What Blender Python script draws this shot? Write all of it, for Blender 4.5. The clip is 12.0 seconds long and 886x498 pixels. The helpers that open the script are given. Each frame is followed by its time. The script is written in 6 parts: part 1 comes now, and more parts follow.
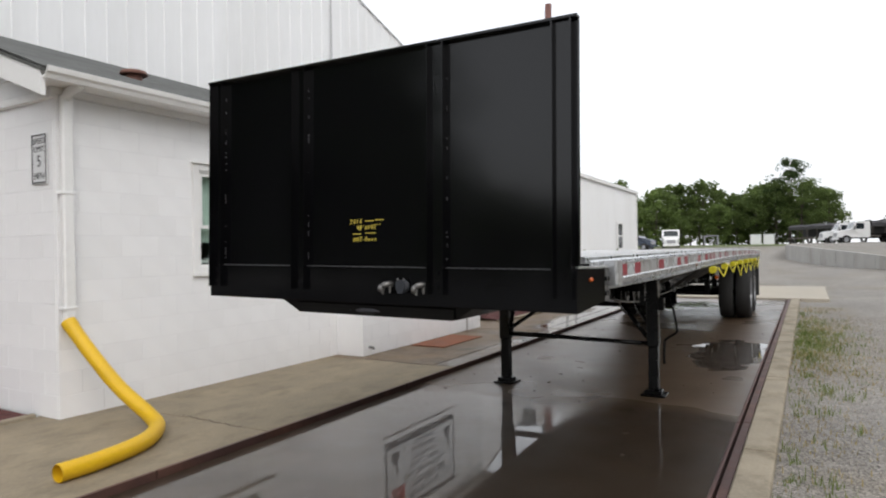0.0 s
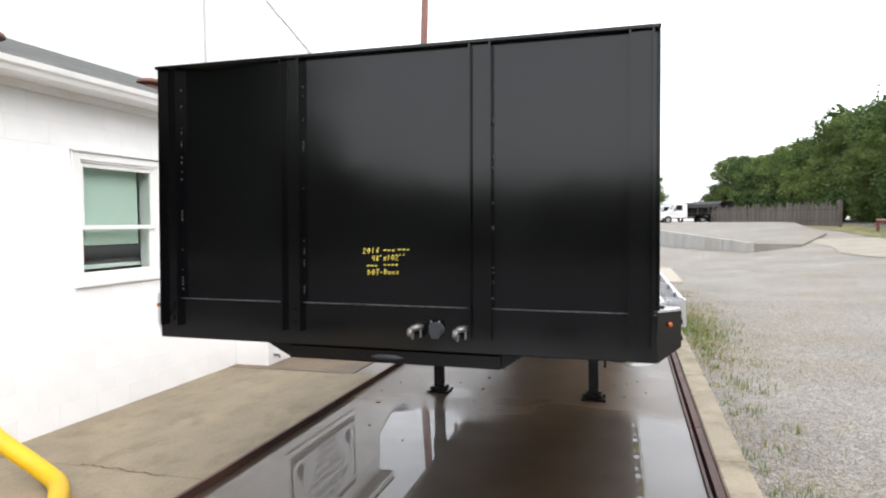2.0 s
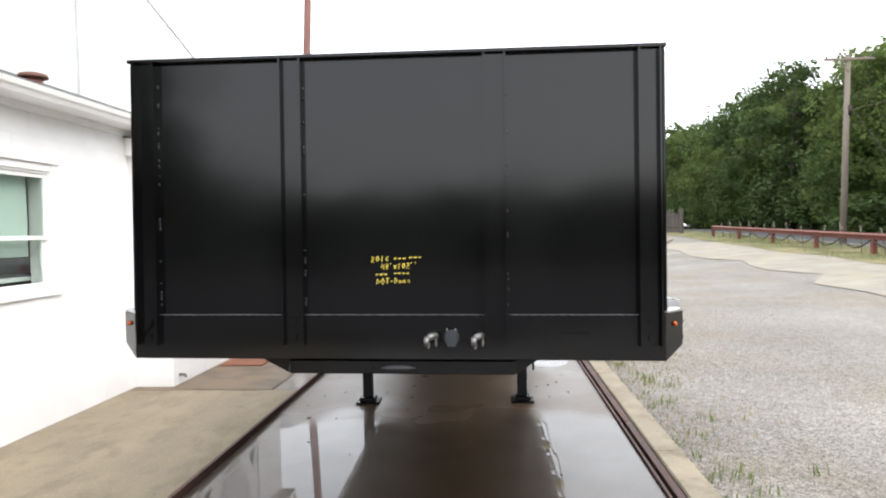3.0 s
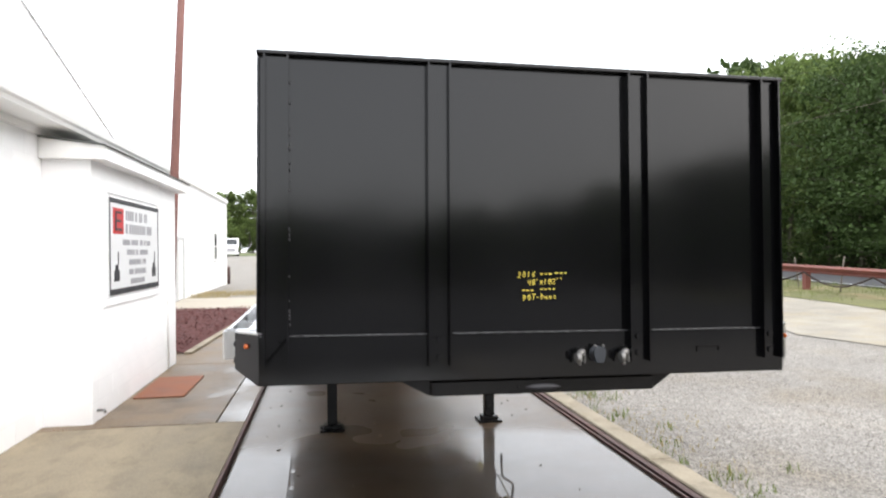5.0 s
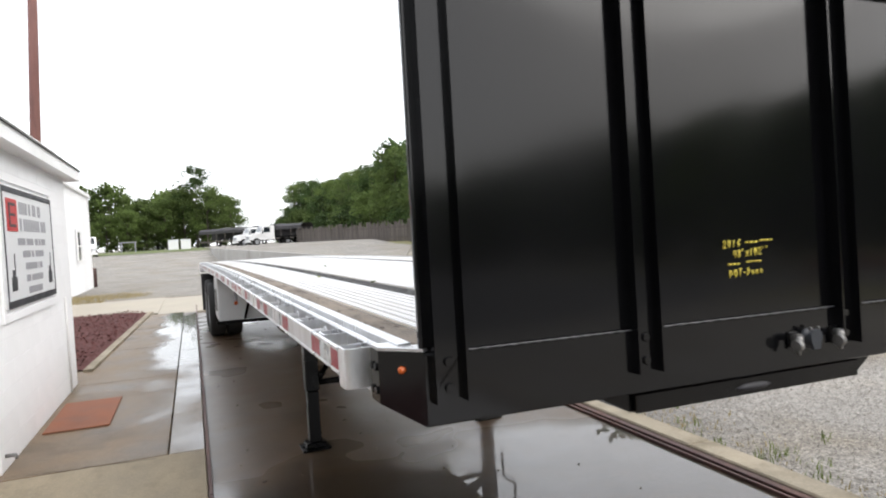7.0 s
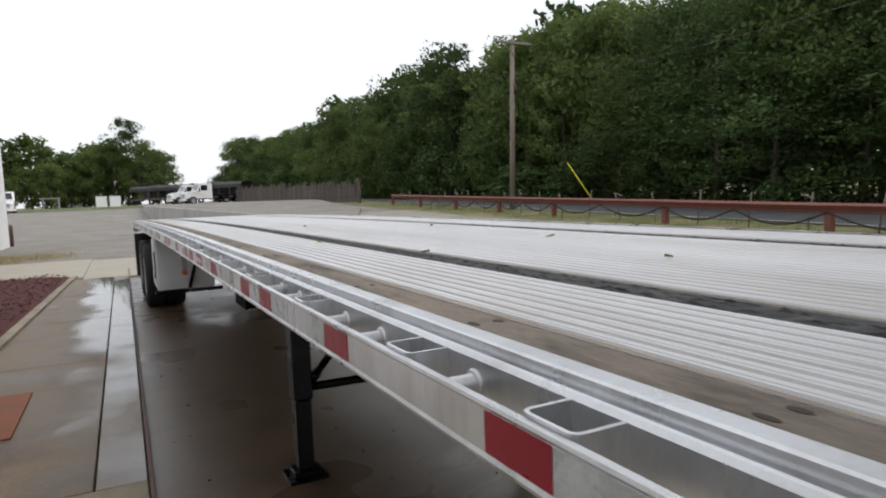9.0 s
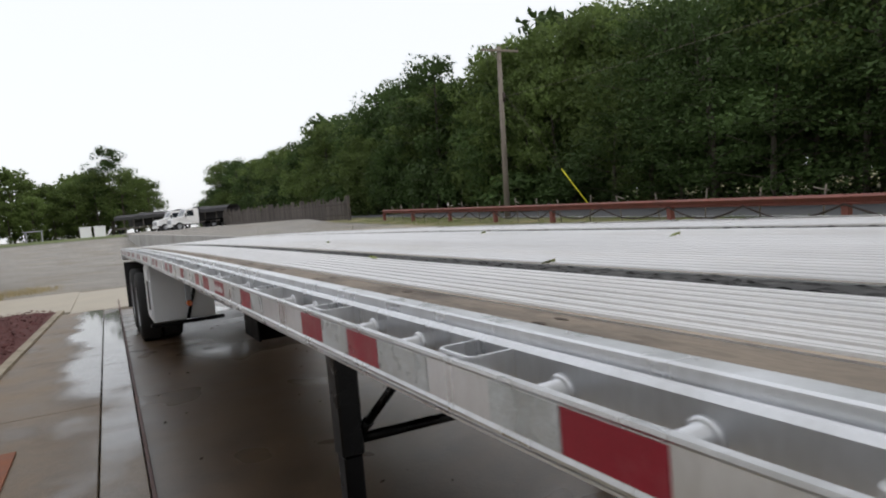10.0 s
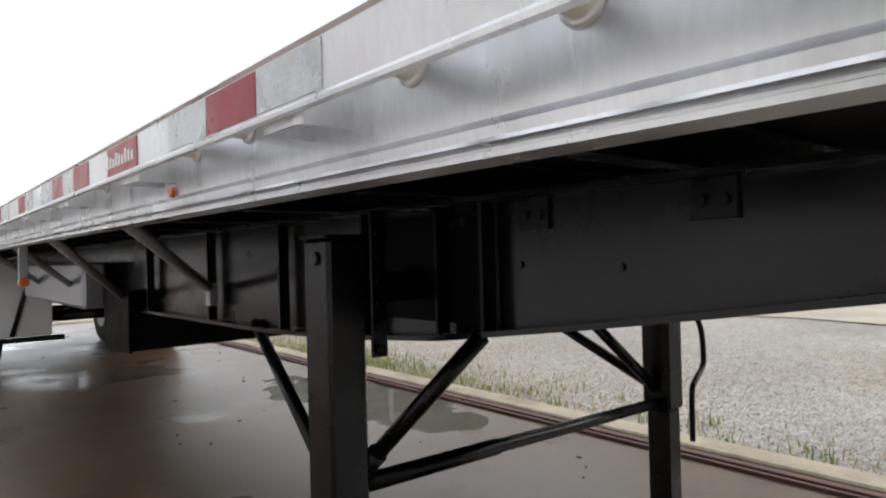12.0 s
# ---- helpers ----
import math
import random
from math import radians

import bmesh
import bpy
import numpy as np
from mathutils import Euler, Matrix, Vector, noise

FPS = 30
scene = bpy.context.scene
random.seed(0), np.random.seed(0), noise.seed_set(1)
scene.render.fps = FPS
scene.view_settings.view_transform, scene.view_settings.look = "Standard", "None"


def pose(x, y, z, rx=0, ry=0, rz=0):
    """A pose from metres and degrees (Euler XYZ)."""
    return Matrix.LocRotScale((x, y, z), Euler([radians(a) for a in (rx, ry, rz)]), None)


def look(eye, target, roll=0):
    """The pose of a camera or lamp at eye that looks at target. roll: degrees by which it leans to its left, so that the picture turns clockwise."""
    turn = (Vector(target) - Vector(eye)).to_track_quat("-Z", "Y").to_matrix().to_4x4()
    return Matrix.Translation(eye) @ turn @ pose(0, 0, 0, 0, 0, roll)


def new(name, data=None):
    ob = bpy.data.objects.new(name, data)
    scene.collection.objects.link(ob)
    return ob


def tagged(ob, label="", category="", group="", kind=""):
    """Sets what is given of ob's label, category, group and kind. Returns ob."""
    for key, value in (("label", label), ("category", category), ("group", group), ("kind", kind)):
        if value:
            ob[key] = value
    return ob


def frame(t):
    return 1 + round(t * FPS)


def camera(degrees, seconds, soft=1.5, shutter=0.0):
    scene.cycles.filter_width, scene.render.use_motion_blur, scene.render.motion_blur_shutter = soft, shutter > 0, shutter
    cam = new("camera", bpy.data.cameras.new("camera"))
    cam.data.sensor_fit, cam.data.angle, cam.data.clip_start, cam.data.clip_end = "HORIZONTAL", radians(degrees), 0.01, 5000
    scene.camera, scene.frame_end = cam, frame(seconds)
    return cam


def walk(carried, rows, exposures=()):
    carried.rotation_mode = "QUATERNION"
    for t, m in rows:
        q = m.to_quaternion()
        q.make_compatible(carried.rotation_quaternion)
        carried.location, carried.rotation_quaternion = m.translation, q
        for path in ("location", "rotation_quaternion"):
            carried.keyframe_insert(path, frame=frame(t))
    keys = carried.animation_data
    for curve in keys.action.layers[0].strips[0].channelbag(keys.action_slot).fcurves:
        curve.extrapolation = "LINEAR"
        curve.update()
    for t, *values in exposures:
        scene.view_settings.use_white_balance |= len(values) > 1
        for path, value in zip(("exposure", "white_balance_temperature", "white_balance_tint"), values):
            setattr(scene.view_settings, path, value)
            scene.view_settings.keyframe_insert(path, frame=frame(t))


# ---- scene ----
cam = camera(69.1, 12.0, soft=2.0, shutter=0.25)
PATH = [
    (0, (2.013, -2.754, 1.464), (1.055, -0.998, 1.466), -1.0),
    (0.5, (1.809, -2.642, 1.551), (0.987, -0.819, 1.533), -1.8),
    (1, (1.54, -2.659, 1.581), (0.815, -0.795, 1.569), -0.7),
    (1.5, (1.28, -2.674, 1.744), (0.678, -0.769, 1.647), -0.8),
    (2, (1.013, -2.632, 1.736), (0.492, -0.702, 1.658), -0.9),
    (2.5, (0.73, -2.616, 1.752), (0.392, -0.645, 1.783), 0.2),
    (3, (0.387, -2.718, 1.742), (0.275, -0.722, 1.683), -1.3),
    (3.2, (0.263, -2.738, 1.745), (0.191, -0.74, 1.698), -0.9),
    (4.8, (-0.801, -2.611, 1.736), (-0.435, -0.646, 1.663), -0.5),
    (5, (-0.915, -2.548, 1.729), (-0.527, -0.586, 1.732), -0.5),
    (5.5, (-1.176, -2.349, 1.756), (-0.667, -0.416, 1.821), -2.2),
    (6, (-1.44, -2.153, 1.734), (-0.7, -0.296, 1.79), -1.5),
    (6.5, (-1.647, -1.909, 1.739), (-0.863, -0.07, 1.674), -3.6),
    (7, (-1.709, -1.536, 1.715), (-0.951, 0.314, 1.662), -3.3),
    (7.5, (-1.73, -1.154, 1.693), (-0.851, 0.64, 1.592), -1.6),
    (7.7, (-1.743, -0.992, 1.713), (-0.891, 0.814, 1.611), -2.6),
    (9.3, (-1.702, 0.272, 1.653), (-0.749, 2.019, 1.464), -2.5),
    (9.5, (-1.728, 0.414, 1.651), (-0.731, 2.138, 1.464), -3.5),
    (10, (-1.737, 0.875, 1.618), (-0.788, 2.63, 1.482), -5.0),
    (10.5, (-1.849, 1.275, 1.536), (-0.71, 2.916, 1.439), -4.5),
    (11, (-1.833, 1.678, 1.435), (-0.64, 3.281, 1.351), -1.4),
    (11.5, (-1.674, 2.131, 1.258), (-0.442, 3.702, 1.142), -2.2),
    (12, (-1.648, 2.314, 1.144), (-0.342, 3.829, 1.159), -1.5),
]
walk(cam, [(t, look(eye, target, roll)) for t, eye, target, roll in PATH], [(0, -0.26), (1.2, 0.17), (2.5, 0.68), (5.0, 0.74), (5.6, 0.62), (7, 0.35), (7.7, 0.1), (9.3, -0.48), (10.5, -0.52), (11.0, -0.66), (11.2, -0.55), (11.5, -0.1), (12, 0.37)])

# ---------------------------------------------------------------- light
world = bpy.data.worlds.new("world")
scene.world = world
world.use_nodes = True
wn = world.node_tree.nodes
wl = world.node_tree.links
bg = wn["Background"]
sky = wn.new("ShaderNodeTexSky")
sky.sky_type = "NISHITA"
sky.sun_disc = False
sky.sun_elevation = radians(39)
sky.sun_rotation = radians(132)
sky.dust_density = 4.0
soft_mix = wn.new("ShaderNodeMix")
soft_mix.data_type = "RGBA"
soft_mix.inputs["Factor"].default_value = 0.62
soft_mix.inputs["B"].default_value = (20.0, 20.3, 20.9, 1)
wl.new(sky.outputs["Color"], soft_mix.inputs["A"])
wl.new(soft_mix.outputs["Result"], bg.inputs["Color"])
bg.inputs["Strength"].default_value = 0.104
sun_data = bpy.data.lights.new("sun", "SUN")
sun_data.energy = 0.9
sun_data.angle = radians(45)
sun_data.color = (1.0, 0.985, 0.96)
sun = new("sun", sun_data)
sun.matrix_world = pose(0, 0, 30, 51, 0, 48)

# ---------------------------------------------------------------- materials


def mat(name, color, rough=0.6, metal=0.0, vary=0.12, scale=6.0, fine=60.0, bump=0.15, coat=0.0, dirt=None, dirt_amount=0.0,
        dirt_scale=1.5, stretch=(1, 1, 1), random_tint=0.0, spec=0.5, transl=0.0, dist=0.01, gloss_range=0.08):
    """A surface with coarse and fine variation, dirt with a shape of its own, and fine relief."""
    m = bpy.data.materials.new(name)
    m.use_nodes = True
    n, l = m.node_tree.nodes, m.node_tree.links
    p = n["Principled BSDF"]
    tc = n.new("ShaderNodeTexCoord")
    mp = n.new("ShaderNodeMapping")
    mp.inputs["Scale"].default_value = stretch
    l.new(tc.outputs["Object"], mp.inputs["Vector"])
    big = n.new("ShaderNodeTexNoise")
    big.inputs["Scale"].default_value = scale
    big.inputs["Detail"].default_value = 6
    small = n.new("ShaderNodeTexNoise")
    small.inputs["Scale"].default_value = fine
    small.inputs["Detail"].default_value = 4
    for t in (big, small):
        l.new(mp.outputs["Vector"], t.inputs["Vector"])
    add = n.new("ShaderNodeMath")
    add.operation = "MULTIPLY_ADD"
    l.new(big.outputs["Fac"], add.inputs[0])
    add.inputs[1].default_value = 0.6
    mul = n.new("ShaderNodeMath")
    mul.operation = "MULTIPLY"
    mul.inputs[1].default_value = 0.4
    l.new(small.outputs["Fac"], mul.inputs[0])
    l.new(mul.outputs[0], add.inputs[2])
    rng = n.new("ShaderNodeMapRange")
    rng.inputs["From Min"].default_value = 0.3
    rng.inputs["From Max"].default_value = 0.7
    rng.inputs["To Min"].default_value = 1 - vary
    rng.inputs["To Max"].default_value = 1 + vary
    l.new(add.outputs[0], rng.inputs["Value"])
    val = rng.outputs["Result"]
    if random_tint:
        oi = n.new("ShaderNodeObjectInfo")
        rr = n.new("ShaderNodeMapRange")
        rr.inputs["To Min"].default_value = 1 - random_tint
        rr.inputs["To Max"].default_value = 1 + random_tint
        l.new(oi.outputs["Random"], rr.inputs["Value"])
        mm = n.new("ShaderNodeMath")
        mm.operation = "MULTIPLY"
        l.new(val, mm.inputs[0])
        l.new(rr.outputs["Result"], mm.inputs[1])
        val = mm.outputs[0]
    sc = n.new("ShaderNodeVectorMath")
    sc.operation = "SCALE"
    sc.inputs[0].default_value = color
    l.new(val, sc.inputs["Scale"])
    col = sc.outputs["Vector"]
    if dirt:
        dn = n.new("ShaderNodeTexNoise")
        dn.inputs["Scale"].default_value = dirt_scale
        dn.inputs["Detail"].default_value = 8
        dn.inputs["Roughness"].default_value = 0.65
        l.new(mp.outputs["Vector"], dn.inputs["Vector"])
        dr = n.new("ShaderNodeMapRange")
        dr.inputs["From Min"].default_value = 0.48
        dr.inputs["From Max"].default_value = 0.68
        dr.inputs["To Max"].default_value = dirt_amount
        l.new(dn.outputs["Fac"], dr.inputs["Value"])
        mx = n.new("ShaderNodeMix")
        mx.data_type = "RGBA"
        mx.inputs["B"].default_value = (*dirt, 1)
        l.new(dr.outputs["Result"], mx.inputs["Factor"])
        l.new(col, mx.inputs["A"])
        col = mx.outputs["Result"]
    l.new(col, p.inputs["Base Color"])
    p.inputs["Metallic"].default_value = metal
    p.inputs["Specular IOR Level"].default_value = spec
    rg = n.new("ShaderNodeMapRange")
    rg.inputs["From Min"].default_value = 0.3
    rg.inputs["From Max"].default_value = 0.7
    rg.inputs["To Min"].default_value = max(0.02, rough - gloss_range)
    rg.inputs["To Max"].default_value = min(1, rough + gloss_range)
    l.new(big.outputs["Fac"], rg.inputs["Value"])
    l.new(rg.outputs["Result"], p.inputs["Roughness"])
    if coat:
        p.inputs["Coat Weight"].default_value = coat
        p.inputs["Coat Roughness"].default_value = 0.08
    if bump:
        b = n.new("ShaderNodeBump")
        b.inputs["Strength"].default_value = bump
        b.inputs["Distance"].default_value = dist
        l.new(add.outputs[0], b.inputs["Height"])
        l.new(b.outputs["Normal"], p.inputs["Normal"])
    if transl:
        tr = n.new("ShaderNodeBsdfTranslucent")
        l.new(col, tr.inputs["Color"])
        ms = n.new("ShaderNodeMixShader")
        ms.inputs[0].default_value = transl
        l.new(p.outputs[0], ms.inputs[1])
        l.new(tr.outputs[0], ms.inputs[2])
        l.new(ms.outputs[0], n["Material Output"].inputs["Surface"])
    return m


def glass(name, tint=(0.9, 0.95, 0.93)):
    m = bpy.data.materials.new(name)
    m.use_nodes = True
    n, l = m.node_tree.nodes, m.node_tree.links
    n.remove(n["Principled BSDF"])
    t = n.new("ShaderNodeBsdfTransparent")
    t.inputs["Color"].default_value = (*tint, 1)
    g = n.new("ShaderNodeBsdfGlossy")
    g.inputs["Roughness"].default_value = 0.01
    lw = n.new("ShaderNodeLayerWeight")
    lw.inputs["Blend"].default_value = 0.5
    pw = n.new("ShaderNodeMath")
    pw.operation = "POWER"
    pw.inputs[1].default_value = 4.0
    l.new(lw.outputs["Facing"], pw.inputs[0])
    f = n.new("ShaderNodeMath")
    f.operation = "MULTIPLY_ADD"
    f.inputs[1].default_value = 0.8
    f.inputs[2].default_value = 0.04
    l.new(pw.outputs[0], f.inputs[0])
    ms = n.new("ShaderNodeMixShader")
    l.new(f.outputs[0], ms.inputs[0])
    l.new(t.outputs[0], ms.inputs[1])
    l.new(g.outputs[0], ms.inputs[2])
    l.new(ms.outputs[0], n["Material Output"].inputs["Surface"])
    return m


def wet_material(name, color, dirt, dry_from, dry_to, dry_bias, pool, seed, wet_back=0.0, film=0.12, dry_gain=1.35, dry_level=0.09, shore=(0.65, 1.15, -0.4), soft=0.0):
    """Trowelled concrete under a film of water that thins out in patches; pool is the middle and half size of a standing puddle."""
    m = mat(name, color, 0.42, vary=0.32, scale=1.8, fine=34, bump=0.0, dirt=dirt, dirt_amount=0.75, dirt_scale=1.7)
    n, l = m.node_tree.nodes, m.node_tree.links
    p = n["Principled BSDF"]
    tc = next(x for x in n if x.type == "TEX_COORD")
    off = n.new("ShaderNodeVectorMath")
    off.inputs[1].default_value = (seed, seed * 0.7, 0)
    l.new(tc.outputs["Object"], off.inputs[0])
    wet = n.new("ShaderNodeTexNoise")
    wet.inputs["Scale"].default_value = 0.6
    wet.inputs["Detail"].default_value = 2.5
    wet.inputs["Roughness"].default_value = 0.5
    l.new(off.outputs[0], wet.inputs["Vector"])
    sep = n.new("ShaderNodeSeparateXYZ")
    l.new(tc.outputs["Object"], sep.inputs[0])
    dry = n.new("ShaderNodeMapRange")
    dry.interpolation_type = "SMOOTHSTEP"
    dry.inputs["From Min"].default_value = dry_from
    dry.inputs["From Max"].default_value = dry_to
    dry.inputs["To Min"].default_value = dry_bias
    dry.inputs["To Max"].default_value = dry_level
    l.new(sep.outputs["Y"], dry.inputs["Value"])
    mv = n.new("ShaderNodeVectorMath")
    mv.operation = "SUBTRACT"
    mv.inputs[1].default_value = (pool[0], pool[1], 0)
    l.new(tc.outputs["Object"], mv.inputs[0])
    dv = n.new("ShaderNodeVectorMath")
    dv.operation = "DIVIDE"
    dv.inputs[1].default_value = (pool[2], pool[3], 1)
    l.new(mv.outputs[0], dv.inputs[0])
    ln = n.new("ShaderNodeVectorMath")
    ln.operation = "LENGTH"
    l.new(dv.outputs[0], ln.inputs[0])
    edge_n = n.new("ShaderNodeTexNoise")
    edge_n.inputs["Scale"].default_value = 1.7
    edge_n.inputs["Detail"].default_value = 5
    l.new(tc.outputs["Object"], edge_n.inputs["Vector"])
    ragged = n.new("ShaderNodeMath")
    ragged.operation = "MULTIPLY_ADD"
    ragged.inputs[1].default_value = 1.6 - 5 * soft
    l.new(edge_n.outputs["Fac"], ragged.inputs[0])
    ragged_off = n.new("ShaderNodeMath")
    ragged_off.operation = "SUBTRACT"
    ragged_off.inputs[1].default_value = 0.8 - 2.5 * soft
    l.new(ln.outputs["Value"], ragged_off.inputs[0])
    l.new(ragged_off.outputs[0], ragged.inputs[2])
    pr = n.new("ShaderNodeMapRange")
    pr.inputs["From Min"].default_value = shore[0]
    pr.inputs["From Max"].default_value = shore[1]
    pr.inputs["To Min"].default_value = shore[2]
    pr.inputs["To Max"].default_value = 0.0
    l.new(ragged.outputs[0], pr.inputs["Value"])
    sm = n.new("ShaderNodeMath")
    sm.operation = "ADD"
    l.new(wet.outputs["Fac"], sm.inputs[0])
    l.new(dry.outputs["Result"], sm.inputs[1])
    sm2 = n.new("ShaderNodeMath")
    sm2.operation = "ADD"
    l.new(sm.outputs[0], sm2.inputs[0])
    l.new(pr.outputs["Result"], sm2.inputs[1])
    back = n.new("ShaderNodeMapRange")
    back.interpolation_type = "SMOOTHSTEP"
    back.inputs["From Min"].default_value = 8.6
    back.inputs["From Max"].default_value = 10.5
    back.inputs["To Min"].default_value = 0.0
    back.inputs["To Max"].default_value = wet_back
    l.new(sep.outputs["Y"], back.inputs["Value"])
    sm3 = n.new("ShaderNodeMath")
    sm3.operation = "ADD"
    l.new(sm2.outputs[0], sm3.inputs[0])
    l.new(back.outputs["Result"], sm3.inputs[1])
    sm2 = sm3
    r = n.new("ShaderNodeMapRange")
    r.interpolation_type = "SMOOTHSTEP"
    r.inputs["From Min"].default_value = 0.40 - soft
    r.inputs["From Max"].default_value = 0.56 + soft
    r.inputs["To Min"].default_value = 1.0
    r.inputs["To Max"].default_value = film
    l.new(sm2.outputs[0], r.inputs["Value"])
    l.new(r.outputs["Result"], p.inputs["Coat Weight"])
    cr = n.new("ShaderNodeMapRange")
    cr.inputs["From Min"].default_value = 0.40 - soft
    cr.inputs["From Max"].default_value = 0.62 + soft
    cr.inputs["To Min"].default_value = 0.012 + 0.7 * soft
    cr.inputs["To Max"].default_value = 0.36
    l.new(sm2.outputs[0], cr.inputs["Value"])
    l.new(cr.outputs["Result"], p.inputs["Coat Roughness"])
    grit = n.new("ShaderNodeTexNoise")
    grit.inputs["Scale"].default_value = 55
    grit.inputs["Detail"].default_value = 6
    l.new(tc.outputs["Object"], grit.inputs["Vector"])
    gb = n.new("ShaderNodeBump")
    gb.inputs["Strength"].default_value = 0.6
    gb.inputs["Distance"].default_value = 0.006
    l.new(grit.outputs["Fac"], gb.inputs["Height"])
    l.new(gb.outputs["Normal"], p.inputs["Normal"])
    p.inputs["Coat IOR"].default_value = 1.45
    p.inputs["Specular IOR Level"].default_value = 0.25
    soak = n.new("ShaderNodeMapRange")
    soak.inputs["From Min"].default_value = 0.40 - soft
    soak.inputs["From Max"].default_value = 0.58 + soft
    soak.inputs["To Min"].default_value = 0.3
    soak.inputs["To Max"].default_value = dry_gain
    l.new(sm2.outputs[0], soak.inputs["Value"])
    old = p.inputs["Base Color"].links[0].from_socket
    tint = n.new("ShaderNodeVectorMath")
    tint.operation = "SCALE"
    l.new(old, tint.inputs[0])
    l.new(soak.outputs["Result"], tint.inputs["Scale"])
    l.new(tint.outputs["Vector"], p.inputs["Base Color"])
    return m


def gravel_material():
    m = mat("gravel", (0.262, 0.245, 0.222), 0.9, vary=0.3, scale=0.5, fine=9, bump=0.0, dirt=(0.215, 0.178, 0.125), dirt_amount=0.65, dirt_scale=0.4)
    n, l = m.node_tree.nodes, m.node_tree.links
    p = n["Principled BSDF"]
    tc = next(x for x in n if x.type == "TEX_COORD")
    v = n.new("ShaderNodeTexVoronoi")
    v.inputs["Scale"].default_value = 75
    l.new(tc.outputs["Object"], v.inputs["Vector"])
    old = p.inputs["Base Color"].links[0].from_socket
    hsv = n.new("ShaderNodeMapRange")
    hsv.inputs["To Min"].default_value = 0.5
    hsv.inputs["To Max"].default_value = 1.5
    sep = n.new("ShaderNodeSeparateColor")
    l.new(v.outputs["Color"], sep.inputs[0])
    l.new(sep.outputs["Red"], hsv.inputs["Value"])
    sc = n.new("ShaderNodeVectorMath")
    sc.operation = "SCALE"
    l.new(old, sc.inputs[0])
    l.new(hsv.outputs["Result"], sc.inputs["Scale"])
    l.new(sc.outputs["Vector"], p.inputs["Base Color"])
    b = n.new("ShaderNodeBump")
    b.inputs["Strength"].default_value = 0.55
    b.inputs["Distance"].default_value = 0.015
    b.invert = True
    l.new(v.outputs["Distance"], b.inputs["Height"])
    l.new(b.outputs["Normal"], p.inputs["Normal"])
    return m


M_SLAB = wet_material("wet_concrete", (0.138, 0.09, 0.053), (0.075, 0.048, 0.03), 2.2, 3.9, -0.2, (1.12, 6.75, 0.5, 1.25), 0.0, -0.1, 0.74, 0.68, 0.17, (0.84, 1.02, -0.62))
M_GRAVEL = gravel_material()
M_STONE = mat("gravel_stone", (0.33, 0.305, 0.275), 0.85, vary=0.3, scale=9, fine=80, bump=0.2)
M_WALK = mat("walk_concrete", (0.265, 0.217, 0.148), 0.75, vary=0.25, scale=2.2, fine=45, bump=0.4, dirt=(0.15, 0.125, 0.085), dirt_amount=0.6, dirt_scale=3.2, dist=0.005, stretch=(1.5, 0.9, 1))
M_WALK_WET = wet_material("damp_concrete", (0.136, 0.099, 0.064), (0.08, 0.056, 0.036), 3.0, 30.0, 0.17, (-2.02, 12.2, 0.4, 5.4), 3.0, shore=(0.4, 1.4, -0.42), soft=0.05, film=0.06)
M_WALK_WET.node_tree.nodes["Principled BSDF"].inputs["Specular IOR Level"].default_value = 0.12
M_STRIP = wet_material("damp_grey_concrete", (0.158, 0.119, 0.081), (0.088, 0.066, 0.046), 3.0, 30.0, 0.14, (-1.8, 11.2, 0.7, 5.2), 7.0, shore=(0.3, 1.5, -0.4), soft=0.05)
M_KERB = mat("kerb_concrete", (0.32, 0.275, 0.205), 0.8, vary=0.25, scale=3, fine=60, bump=0.5, dirt=(0.14, 0.115, 0.07), dirt_amount=0.8, dirt_scale=2.6)
M_APRON = mat("apron_concrete", (0.4, 0.36, 0.295), 0.8, vary=0.12, scale=0.8, fine=30, bump=0.1)
M_RUST = mat("rusty_steel", (0.085, 0.047, 0.042), 0.6, metal=0.3, vary=0.35, scale=8, fine=90, bump=0.3, dirt=(0.2, 0.1, 0.07), dirt_amount=0.6)
M_PLATE = mat("rust_red_plate", (0.24, 0.085, 0.04), 0.75, vary=0.25, scale=5, fine=80, bump=0.2, dirt=(0.13, 0.06, 0.04), dirt_amount=0.5)
M_BLOCK = mat("white_block_paint", (0.87, 0.872, 0.88), 0.55, vary=0.03, scale=4, fine=120, bump=0.25, random_tint=0.02, dist=0.003)
M_JOINT = mat("painted_joint", (0.79, 0.79, 0.8), 0.7, vary=0.06, scale=6, bump=0.1)
M_CLAD = mat("white_metal_cladding", (0.87, 0.88, 0.895), 0.4, vary=0.03, scale=0.8, fine=20, bump=0.02, dirt=(0.6, 0.6, 0.58), dirt_amount=0.25, dirt_scale=0.6, stretch=(1, 1, 0.15))
M_TRIM = mat("white_trim", (0.86, 0.86, 0.855), 0.45, vary=0.04, scale=3, bump=0.05, dirt=(0.55, 0.55, 0.52), dirt_amount=0.25)
M_GREYTRIM = mat("grey_trim", (0.5, 0.51, 0.52), 0.5, vary=0.08, scale=3, bump=0.05)
M_RAKE = mat("pale_trim", (0.66, 0.67, 0.68), 0.5, vary=0.06, scale=3, bump=0.05)
M_SHINGLE = mat("grey_shingle", (0.1, 0.104, 0.1), 0.9, vary=0.3, scale=7, fine=140, bump=0.4, random_tint=0.2)
M_VENT = mat("red_brown_cap", (0.17, 0.08, 0.06), 0.6, vary=0.2, scale=6, bump=0.1)
